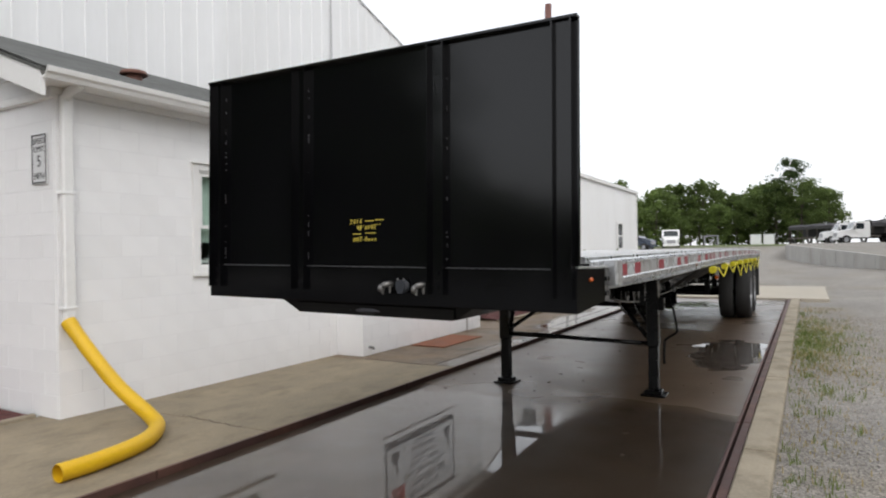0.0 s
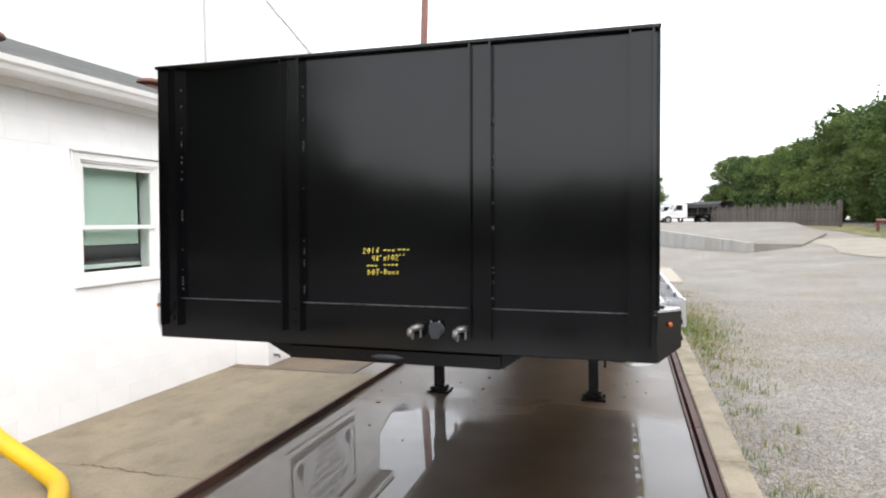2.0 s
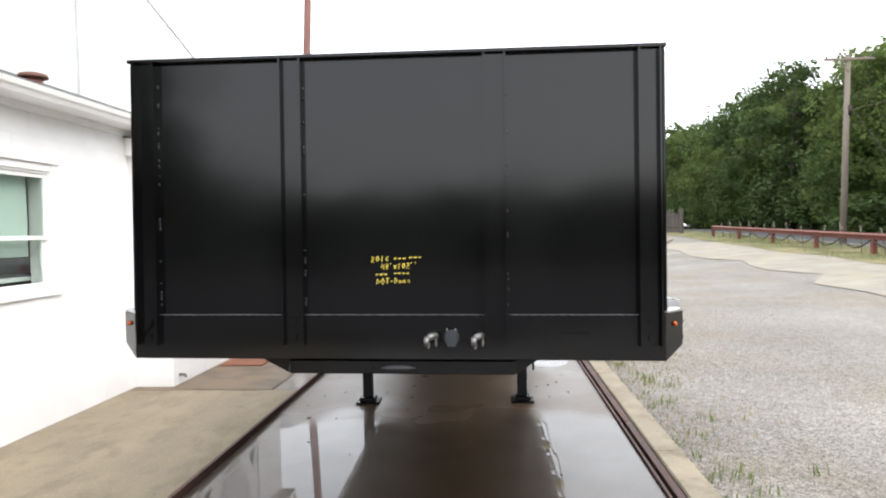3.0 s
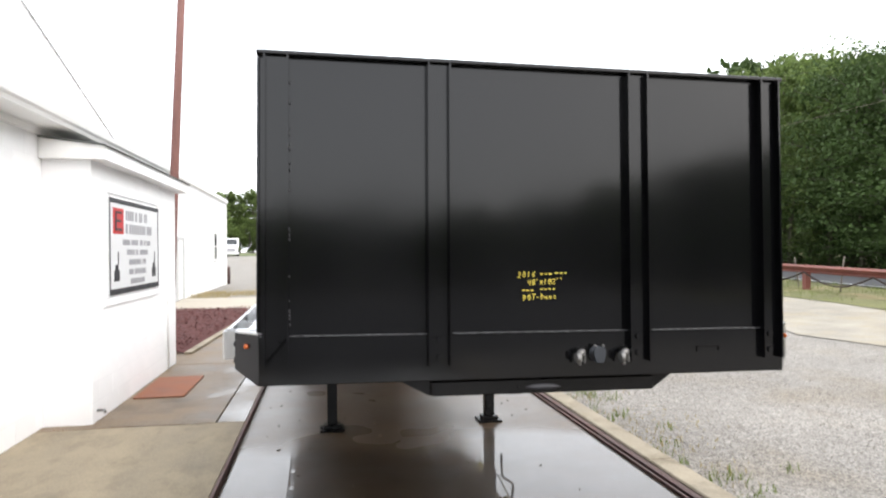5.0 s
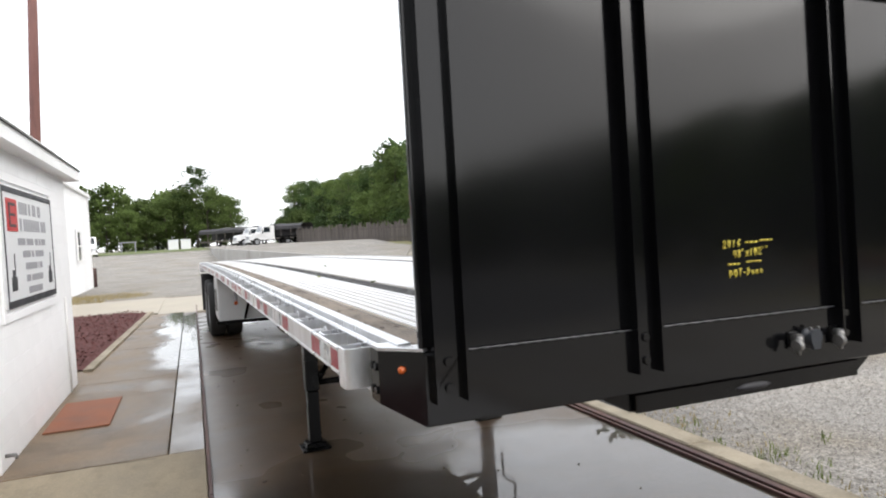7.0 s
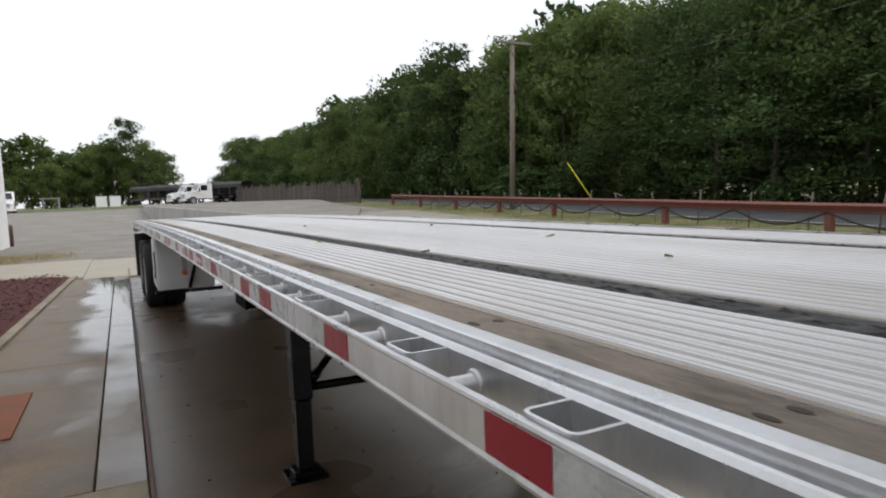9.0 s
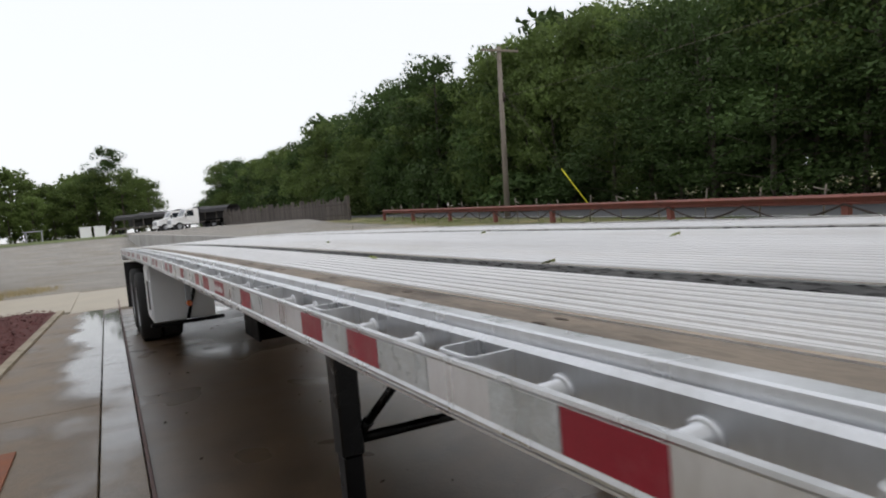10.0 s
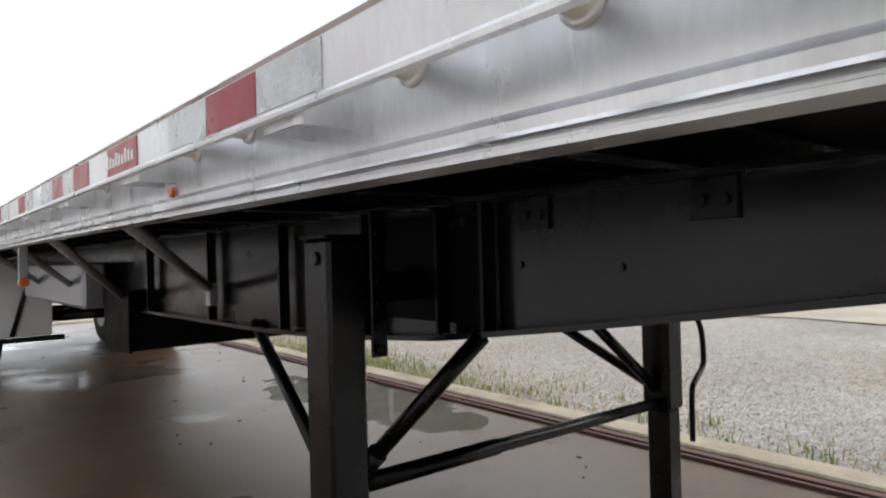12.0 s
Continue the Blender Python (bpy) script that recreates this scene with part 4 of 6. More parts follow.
bm.faces.new([bm.verts.new(p) for p in ((GX, -0.6, rake(-0.6)), (GX, YE, rake(YE)), (-26, YE, rake(YE)), (-26, -0.6, rake(-0.6)))])
part("roof_sheet", bm, M_CLAD, big)

# long low metal building farther along
low = thing("metal_shed", "long low white metal building with small windows", "building")
LX, LY0, LY1 = -5.7, YE + 0.05, 34.0
y = LY0
while y < LY1 - 0.1:
    e = min(y + PW, LY1)
    part("cladding_panel", clad_panel(y, e, -0.1, 4.45, 4.45, LX), M_CLAD, low)
    y = e
part("end_wall", boxes((-20, LX - 0.02, LY1 - 0.06, LY1, -0.1, 4.4)), M_CLAD, low)
part("eave_trim", boxes((LX - 0.02, LX + 0.12, LY0, LY1 + 0.12, 4.36, 4.52), bevel=0.01), M_TRIM, low)
part("corner_trim", boxes((LX + 0.0, LX + 0.05, LY1 - 0.12, LY1 + 0.02, -0.1, 4.36), bevel=0.005), M_TRIM, low)
bm = bmesh.new()
bm.faces.new([bm.verts.new(p) for p in ((LX + 0.1, LY0, 4.53), (LX + 0.1, LY1 + 0.12, 4.53), (-20, LY1 + 0.12, 6.2), (-20, LY0, 6.2))])
part("roof_sheet", bm, M_CLAD, low)
w = part("window", boxes((LX + 0.03, LX + 0.06, 29.4, 30.35, 1.4, 2.6)), M_DARKGLASS, low)
part("frame", boxes((LX + 0.03, LX + 0.09, 29.3, 29.4, 1.3, 2.7), (LX + 0.03, LX + 0.09, 30.35, 30.45, 1.3, 2.7), (LX + 0.03, LX + 0.09, 29.4, 30.35, 2.6, 2.7), (LX + 0.03, LX + 0.09, 29.4, 30.35, 1.3, 1.4), (LX + 0.06, LX + 0.08, 29.4, 30.35, 1.97, 2.03)), M_TRIM, w)
d = part("door", boxes((LX + 0.03, LX + 0.06, 21.2, 22.15, 0.05, 2.15), bevel=0.004), M_TRIM, low)
part("frame", boxes((LX + 0.03, LX + 0.1, 21.08, 21.2, 0.05, 2.27), (LX + 0.03, LX + 0.1, 22.15, 22.27, 0.05, 2.27), (LX + 0.03, LX + 0.1, 21.2, 22.15, 2.15, 2.27)), M_GREYTRIM, d)
barrel = new("barrel", mesh_of("barrel", tube(bmesh.new(), [(-5.78, 34.6, -0.05), (-5.78, 34.6, 0.3), (-5.78, 34.6, 0.32), (-5.78, 34.6, 0.9), (-5.78, 34.6, 0.92)], [0.22, 0.22, 0.23, 0.22, 0.2], 20), M_RUST))
tagged(barrel, "dark rusty barrel by the metal building corner", "barrel")

# red-brown pole beside the mulch bed
rp = thing("yard_pole", "tall red-brown wooden pole rising from the mulch bed", "pole")
part("pole_shaft", tube(bmesh.new(), [(-4.84, 16.1, -0.2), (-4.72, 16.1, 3.0), (-4.59, 16.1, 6.0), (-4.46, 16.1, 8.9)], [0.125, 0.12, 0.11, 0.1], 14), M_POLE, rp)

# ---------------------------------------------------------------- trailer
trailer = thing("flatbed_trailer", "black and aluminium flatbed trailer standing on its landing legs", "trailer")
TL = 14.6
HW = 1.295


def camber(y):
    return -0.1 * max(0.0, (y - 4.0) / 10.6) ** 2


def T(name, bm, material, parent=None, label=""):
    return part(name, bm, material, parent or trailer, label)


YS = [0.12 + (TL - 0.12) * k / 24 for k in range(25)]
LEAN = 0.02    # the bulkhead leans back by this much per metre of height


def tilt(bm):
    """The nose sits a little off the middle and sags towards its far side."""
    for v in bm.verts:
        x, z = v.co.x, v.co.z
        v.co.x += 0.02 + 0.008 * (z - 1.85)
        v.co.z -= x * (0.016 - 0.009 * (z - 1.3))
    return bm


def lean(bm):
    for v in bm.verts:
        v.co.y += 0.042 + (v.co.z - 1.2) * LEAN
    return tilt(bm)


# bulkhead
BW, BT, BB, BWELD = 1.155, 2.506, 1.187, 1.381
POSTS = (-1.086, -0.439, 0.44, 1.088)
T("bulkhead_sheet", lean(boxes((-BW, BW, 0.0, 0.012, BWELD - 0.05, BT - 0.01), bevel=0.002)), M_BLACK)
T("top_rim", lean(boxes((-BW - 0.006, BW + 0.006, -0.032, 0.014, BT - 0.012, BT + 0.004), bevel=0.003)), M_BLACK)
for s in (-1, 1):
    T("side_rim", lean(boxes((s * BW - 0.006, s * BW + 0.006, -0.004, 0.013, BB + 0.02, BT - 0.013), bevel=0.003)), M_BLACK)
T("apron_plate", lean(boxes((-BW, BW, -0.012, 0.02, BB, BWELD), bevel=0.004)), M_BLACK)
for a, b in zip(POSTS, POSTS[1:]):
    a, b = a + 0.05, b - 0.052
    T("weld_seam", lean(tube(bmesh.new(), [(a + (b - a) * k / 40, -0.013, BWELD + 0.0007 * math.sin(k * 2.1)) for k in range(41)], [0.0022 + 0.0008 * ((k * 7) % 3) for k in range(41)], 6)), M_SEAM)
for cx in POSTS:
    st = T("stiffener", lean(prism(bmesh.new(), [(cx - 0.048, -0.043), (cx - 0.04, -0.043), (cx - 0.04, -0.012), (cx + 0.04, -0.012), (cx + 0.04, -0.043), (cx + 0.048, -0.043), (cx + 0.048, -0.0005), (cx - 0.048, -0.0005)], 1.25, BT - 0.014)), M_BLACK)
    for z in (1.285, 1.355):
        T("bolt", lean(tube(bmesh.new(), [(cx, -0.0125, z), (cx, -0.021, z)], [0.014, 0.012], 8)), M_BLACK, st)
rnd = random.Random(11)
for cx in (POSTS[0] + 0.0515, POSTS[1] + 0.0515, POSTS[2] + 0.0515):
    z = 1.42
    while z < 2.47:
        h = rnd.uniform(0.004, 0.022)
        if rnd.random() < 0.62:
            T("weld_spot", lean(tube(bmesh.new(), [(cx, -0.002, z), (cx + rnd.uniform(-0.002, 0.002), -0.004, z + h * 0.5), (cx, -0.002, z + h)], [0.0015, rnd.uniform(0.002, 0.004), 0.0015], 6)), M_SEAM)
        z += h + rnd.choice((0.004, 0.012, 0.03, 0.09))
# swept corner plates with marker lamps
for s in (-1, 1):
    bm = bmesh.new()
    prof = [(BW - 0.002, 0.034), (1.25, 0.128), (1.25, 0.204), (1.234, 0.204), (1.234, 0.134), (BW - 0.002, 0.052)]
    a = [bm.verts.new((s * x, y, BB + (0.055 if x > 1.2 else 0.0))) for x, y in prof]
    c = [bm.verts.new((s * x, y, 1.386)) for x, y in prof]
    for k in range(6):
        bm.faces.new((a[k], a[(k + 1) % 6], c[(k + 1) % 6], c[k]))
    bm.faces.new(a)
    bm.faces.new(c)
    cp = T("corner_plate", tilt(bm), M_BLACK)
    d = Vector((s * 0.7, -0.714, 0))
    ctr = Vector((s * 1.2, 0.078, 1.338))
    T("marker_lamp", tilt(tube(bmesh.new(), [ctr, ctr + d * 0.008, ctr + d * 0.012], [0.011, 0.01, 0.004], 14)), M_AMBER, cp, "small amber marker lamp")
    for y in (0.148, 0.184):
        for z in (1.275, 1.34):
            T("bolt", tilt(tube(bmesh.new(), [(s * 1.25, y, z), (s * 1.256, y, z)], 0.011, 8)), M_BLACKM, cp)
    T("corner_cap", tilt(prism(bmesh.new(), [(s * (BW - 0.04), 0.06), (s * BW, 0.037), (s * 1.248, 0.13), (s * 1.248, 0.204), (s * 1.18, 0.204), (s * 1.18, 0.1185), (s * (BW - 0.04), 0.1185)], 1.387, 1.395)), M_ALU)

# light socket with a shield-shaped lid, and the two air couplings
sk = T("light_socket", lean(tube(bmesh.new(), [(0.246, -0.012, 1.284), (0.246, -0.02, 1.284), (0.246, -0.0205, 1.284), (0.246, -0.04, 1.283)], [0.034, 0.034, 0.025, 0.024], 18)), M_GREYPLAST)
bm = bmesh.new()
lid = [(-0.02, 1.318), (0.02, 1.318), (0.029, 1.303), (0.028, 1.28), (0.017, 1.249), (-0.017, 1.249), (-0.028, 1.28), (-0.029, 1.303)]
lo = [bm.verts.new((0.246 + x, -0.041, z)) for x, z in lid]
hi = [bm.verts.new((0.246 + x * 0.9, -0.051, 1.284 + (z - 1.284) * 0.93)) for x, z in lid]
for k in range(8):
    bm.faces.new((lo[k], lo[(k + 1) % 8], hi[(k + 1) % 8], hi[k]))
bm.faces.new(lo)
bm.faces.new(hi)
T("socket_lid", lean(bm), M_GREYPLAST, sk, "blue-grey spring lid")
for x in (0.228, 0.264):
    T("hinge", lean(tube(bmesh.new(), [(x - 0.004, -0.042, 1.321), (x + 0.004, -0.042, 1.321)], 0.006, 8)), M_STEELCAST, sk)
for x in (0.157, 0.356):
    gh = T("air_coupling", lean(tube(bmesh.new(), [(x + 0.02, -0.013, 1.292), (x + 0.018, -0.03, 1.294), (x + 0.01, -0.046, 1.296), (x - 0.004, -0.056, 1.292), (x - 0.014, -0.06, 1.28)], [0.014, 0.014, 0.015, 0.015, 0.012], 12)), M_STEELCAST)
    T("flange", lean(tube(bmesh.new(), [(x - 0.026, -0.062, 1.274), (x - 0.022, -0.062, 1.274), (x - 0.008, -0.06, 1.276), (x - 0.004, -0.06, 1.276)], [0.018, 0.021, 0.021, 0.017], 16)), M_STEELCAST, gh)
    T("clamp_ear", lean(boxes((x - 0.014, x - 0.002, -0.066, -0.052, 1.243, 1.272), bevel=0.003)), M_STEELCAST, gh)
    T("clamp_ear", lean(boxes((x + 0.018, x + 0.028, -0.046, -0.034, 1.25, 1.284), bevel=0.003)), M_STEELCAST, gh)
    T("mount_plate", lean(boxes((x - 0.006, x + 0.044, -0.018, -0.013, 1.262, 1.314), bevel=0.004)), M_BLACKM, gh)
T("recess_box", lean(boxes((0.72, 0.83, -0.016, -0.0125, 1.302, 1.306), (0.72, 0.724, -0.016, -0.0125, 1.28, 1.302), (0.826, 0.83, -0.016, -0.0125, 1.285, 1.302))), M_BLACKM)

# hand-written note in yellow marker: readable lines in single strokes, the maker's name and serial number as plain bars
STROKES = {
    "2": [[(0, 0.8), (0.3, 1), (0.6, 0.8), (0, 0), (0.7, 0.05)]], "0": [[(0.3, 1), (0, 0.5), (0.3, 0), (0.6, 0.5), (0.3, 1)]], "1": [[(0.25, 1), (0.2, 0)]],
    "6": [[(0.5, 1), (0.05, 0.4), (0.3, 0), (0.55, 0.25), (0.1, 0.4)]], "4": [[(0.1, 1), (0, 0.45), (0.6, 0.5)], [(0.5, 1), (0.45, 0)]],
    "8": [[(0.55, 0.85), (0.25, 1), (0.1, 0.75), (0.55, 0.25), (0.25, 0), (0.05, 0.25), (0.55, 0.85)]], "x": [[(0, 0.75), (0.55, 0)], [(0.55, 0.75), (0, 0)]],
    "'": [[(0.15, 1.1), (0.1, 0.8)]], "D": [[(0.1, 1), (0.05, 0), (0.6, 0.45), (0.1, 1)]], "O": [[(0.3, 1), (0, 0.5), (0.35, 0), (0.65, 0.5), (0.3, 1)]],
    "T": [[(0, 1), (0.7, 1)], [(0.35, 1), (0.35, 0)]], "-": [[(0.1, 0.45), (0.5, 0.45)]], "o": [[(0.25, 0.55), (0, 0.25), (0.25, 0), (0.5, 0.25), (0.25, 0.55)]],
    "n": [[(0, 0.55), (0.02, 0)], [(0.02, 0.35), (0.3, 0.55), (0.42, 0)]], "e": [[(0, 0.3), (0.45, 0.35), (0.2, 0.55), (0, 0.2), (0.45, 0.05)]]}


def chalk(body, x, z, h, step):
    """A written line of single strokes, rising a little to its end."""
    bm = bmesh.new()
    for k, ch in enumerate(body):
        for line in STROKES.get(ch, ()):
            pts = [(x + k * step + (u + 0.12 * v) * h * 0.85, -0.0022, z + 0.05 * k * step + v * h) for u, v in line]
            tube(bm, pts, 0.0021, 6)
    return lean(bm)


def scrawl(x0, x1, z, h, seed):
    """Withheld words: short bars in place of letters."""
    r = random.Random(seed)
    bm = bmesh.new()
    x = x0
    while x < x1:
        w = r.uniform(0.009, 0.013)
        tube(bm, [(x, -0.0022, z + 0.4 * h), (x + w, -0.0022, z + 0.45 * h)], 0.0034, 6)
        x += w + 0.008
    return lean(bm)


T("chalk_note", chalk("2016", -0.1, 1.608, 0.024, 0.021), M_CHALK, label="yellow hand-written note on the bulkhead")
T("chalk_note", chalk("48'x102''", -0.056, 1.575, 0.024, 0.018), M_CHALK)
T("chalk_note", chalk("DOT-Done", -0.078, 1.511, 0.025, 0.0195), M_CHALK)
T("chalk_note", scrawl(0.0, 0.052, 1.614, 0.022, 1), M_CHALK)
T("chalk_note", scrawl(0.066, 0.118, 1.618, 0.022, 2), M_CHALK)
T("chalk_note", scrawl(-0.08, -0.025, 1.545, 0.022, 3), M_CHALK)
T("chalk_note", scrawl(0.0, 0.07, 1.55, 0.022, 4), M_CHALK)

# coupler pan below the nose
bm = bmesh.new()
prof = [(-0.6, 1.185), (-0.48, 1.122), (0.53, 1.122), (0.62, 1.185)]
extrude_y(bm, prof, [0.066, 1.6])
T("coupler_plate", tilt(bm), M_BEAM)
T("coupler_lip", tilt(boxes((-0.47, 0.52, 0.046, 0.065, 1.12, 1.18), bevel=0.004)), M_BEAM)
T("coupler_slot", tilt(tube(bmesh.new(), [(-0.07 + 0.04 * k, 0.05, 1.146) for k in range(5)], [0.004, 0.014, 0.015, 0.014, 0.004], 8)), M_INK)
T("kingpin", tube(bmesh.new(), [(0, 0.9, 1.12), (0, 0.9, 1.07), (0, 0.9, 1.065), (0, 0.9, 1.035), (0, 0.9, 1.03)], [0.045, 0.045, 0.03, 0.03, 0.045], 16), M_STEELCAST)

# main beams: shallow at the nose, deeper behind the legs
beam_pts = [(0.15, 1.185), (1.6, 1.15), (2.6, 1.07), (3.45, 0.945), (3.9, 0.9), (4.6, 0.875), (TL, 0.84)]


def beam_low(y):
    for (a, za), (b, zb) in zip(beam_pts, beam_pts[1:]):
        if y <= b:
            return za + (zb - za) * (y - a) / (b - a)
    return beam_pts[-1][1]


for s in (-1, 1):
    cx = 0.5 * s
    bm = bmesh.new()
    yy = [0.15, 1.0, 1.6, 2.1, 2.6, 3.1, 3.6, 4.1, 4.6, 6, 8, 10, 12, 13.5, TL - 0.1]
    lo = [beam_low(y) for y in yy]
    for x0, x1, part_of in ((cx - 0.006, cx + 0.006, "web"), (cx - 0.065, cx + 0.065, "foot")):
        rings = []
        for y, zb in zip(yy, lo):
            zt = 1.27 + camber(y) if part_of == "web" else zb + 0.0
            z0 = zb if part_of == "web" else zb - 0.014
            rings.append([bm.verts.new(p) for p in ((x0, y, z0), (x1, y, z0), (x1, y, zt), (x0, y, zt))])
        for a, c in zip(rings, rings[1:]):
            for k in range(4):
                bm.faces.new((a[k], a[(k + 1) % 4], c[(k + 1) % 4], c[k]))
        bm.faces.new(rings[0])
        bm.faces.new(rings[-1][::-1])
    mb = T("main_beam", bm, M_BEAM)
    T("beam_flange", extrude_y(bmesh.new(), [(cx - 0.065, 1.271), (cx + 0.065, 1.271), (cx + 0.065, 1.283), (cx - 0.065, 1.283)], yy, camber), M_BLACKM, mb)
    for y in (3.43, 3.6, 3.95, 4.5, 5.2, 6.1):
        T("web_stiffener", boxes((cx + s * 0.021, cx + s * 0.062, y, y + 0.012, beam_low(y) + 0.002, 1.268)), M_BLACKM, mb)
    # matt black plate added over the web to darken it beside the leg
    T("web_shade_plate", boxes((cx + s * 0.0065, cx + s * 0.02, 3.45, 3.94, 0.96, 1.25), bevel=0.003), M_BLACKT, mb)
    for y, z in ((2.5, 1.115), (3.078, 1.107), (3.356, 1.113)):
        T("bolt", tube(bmesh.new(), [(cx + s * 0.006, y, z), (cx + s * 0.012, y, z)], 0.0095, 6), M_BEAM, mb)
def i_beam(x0, x1, z0, z1, w=0.03, t=0.004):
    """An I section lying across the trailer."""
    pr = [(-w, z0), (w, z0), (w, z0 + 0.006), (t, z0 + 0.006), (t, z1 - 0.006), (w, z1 - 0.006), (w, z1), (-w, z1), (-w, z1 - 0.006), (-t, z1 - 0.006), (-t, z0 + 0.006), (-w, z0 + 0.006)]
    bm = bmesh.new()
    a = [bm.verts.new((x0, y, z)) for y, z in pr]
    c = [bm.verts.new((x1, y, z)) for y, z in pr]
    for k in range(12):
        bm.faces.new((a[k], a[(k + 1) % 12], c[(k + 1) % 12], c[k]))
    bm.faces.new(a[::-1])
    bm.faces.new(c)
    return bm


xm = mesh_of("cross_member", i_beam(-1.19, 1.19, 1.284, 1.381), M_BLACKM)
for k in range(24):
    y = 0.5 + 0.6 * k
    ob = part("cross_member", xm, M_BLACKM, trailer, at=Matrix.Translation((0, y, camber(y))))
bm = boxes((-0.005, 0.005, -0.045, 0.045, -0.038, 0.038), (-0.028, 0.028, -0.047, 0.047, 0.0385, 0.043), bevel=0.0015)
for by in (-0.022, 0.022):
    tube(bm, [(-0.015, by, -0.004), (0.015, by, -0.004)], 0.012, 6)
clip_mesh = mesh_of("clip", bm, M_BLACKM)
for y in (2.435, 2.875, 3.305, 3.56):
    for s in (-1, 1):
        part("clip", clip_mesh, M_BLACKM, trailer, at=Matrix.Translation((s * 0.5115, y, 1.232)))

# deck: side rails, wood, ribbed planks, grip strips
DZ = 1.42
for s in (-1, 1):
    prof = [(1.142, DZ - 0.001), (1.175, DZ - 0.001), (1.179, DZ - 0.004), (1.181, DZ - 0.024), (1.188, DZ - 0.025), (1.19, DZ - 0.019), (1.194, DZ - 0.017), (1.2, DZ - 0.018), (1.206, DZ - 0.025), (1.206, 1.274), (1.198, 1.269), (1.197, 1.257), (1.214, 1.2535), (1.216, 1.249), (1.201, 1.2465), (1.201, 1.2435), (1.21, 1.241), (1.21, 1.235), (1.168, 1.2335), (1.168, 1.2385), (1.19, 1.243), (1.192, 1.27), (1.199, 1.29), (1.199, DZ - 0.032), (1.142, DZ - 0.032)]
    prof = [(s * x, z) for x, z in prof]
    bm = extrude_y(bmesh.new(), prof, YS, camber)
    for v in bm.verts:
        # the lower edge runs up towards the nose
        if v.co.z < 1.28 and v.co.y < 2.2:
            v.co.z += 0.012 * (2.2 - v.co.y) * (1.3 - v.co.z) / 0.065
    T("side_rail", bm, M_ALU)
    pr = [(1.284, 1.313), (1.2975, 1.312), (1.2985, 1.317), (1.2945, 1.322), (1.2945, 1.382), (1.2985, 1.387), (1.2975, 1.392), (1.284, 1.391)]
    T("rub_rail", extrude_y(bmesh.new(), [(s * x, z) for x, z in pr], [0.34] + YS[1:], camber), M_ALU)
    T("deck_board", extrude_y(bmesh.new(), [(s * 1.045, DZ - 0.033), (s * 1.137, DZ - 0.033), (s * 1.137, DZ - 0.007), (s * 1.045, DZ - 0.007)], YS, camber), M_WOOD, label="weathered brown hardwood deck board")


def ribbed(x0, x1):
    """A deck extrusion: raised bands with dirty grooves between."""
    n = max(2, round((x1 - x0) / 0.044))
    w = (x1 - x0) / n
    pr = [(x0, DZ - 0.03)]
    for k in range(n):
        a = x0 + w * k
        pr += [(a + 0.001, DZ - 0.005), (a + w * 0.3, DZ - 0.005), (a + w * 0.34, DZ), (a + w * 0.5, DZ), (a + w * 0.53, DZ - 0.003), (a + w * 0.6, DZ - 0.003), (a + w * 0.63, DZ), (a + w * 0.95, DZ), (a + w - 0.001, DZ - 0.005)]
    pr.append((x1, DZ - 0.03))
    return pr


spans = [(-1.042, -0.87), (-0.867, -0.694), (-0.552, -0.28), (-0.277, -0.002), (0.002, 0.277), (0.28, 0.552), (0.694, 0.867), (0.87, 1.042)]
for a, b in spans:
    ob = T("deck_plank", extrude_y(bmesh.new(), ribbed(a, b), YS, camber), M_ALUDECK)
    ob.data.materials.append(M_DECKDIRT)
    for fpoly in ob.data.polygons:
        if len(fpoly.vertices) == 4 and fpoly.normal.z > 0.9 and fpoly.center.z - camber(fpoly.center.y) < DZ - 0.004:
            fpoly.material_index = 1
for a, b in ((-0.69, -0.556), (0.556, 0.69)):
    T("grip_strip", extrude_y(bmesh.new(), [(a, DZ - 0.03), (b, DZ - 0.03), (b, DZ - 0.008), (a, DZ - 0.008)], YS, camber), M_NAIL, label="black rough nailing strip")
    rr = random.Random(8)
    vv, fc = [], []
    for k in range(1400):
        y, x = rr.uniform(0.2, 12.0), rr.uniform(a + 0.008, b - 0.008)
        l, w, h = rr.uniform(0.008, 0.035), rr.uniform(0.002, 0.005), rr.uniform(0.001, 0.006)
        i0 = len(vv)
        c, sn = math.cos(rr.uniform(-0.5, 0.5)), math.sin(rr.uniform(-0.5, 0.5))
        z = DZ - 0.008 + camber(y)
        vv += [(x - w, y - l, z), (x + w, y - l, z), (x + w + sn * l, y + l, z), (x - w + sn * l, y + l, z), (x, y, z + h)]
        fc += [(i0, i0 + 1, i0 + 4), (i0 + 1, i0 + 2, i0 + 4), (i0 + 2, i0 + 3, i0 + 4), (i0 + 3, i0, i0 + 4)]
    g = part("grip_ridge", raw_mesh("grip_ridge", vv, fc, M_NAIL), M_NAIL, trailer)
    g["kind"] = "stuff"
# flecks of bark and wet leaf washed over the weigh slab
M_FLECK = mat("dark_debris", (0.05, 0.035, 0.022), 0.7, vary=0.3, scale=20, bump=0.1)
fleck_rng = random.Random(41)
bm = bmesh.new()
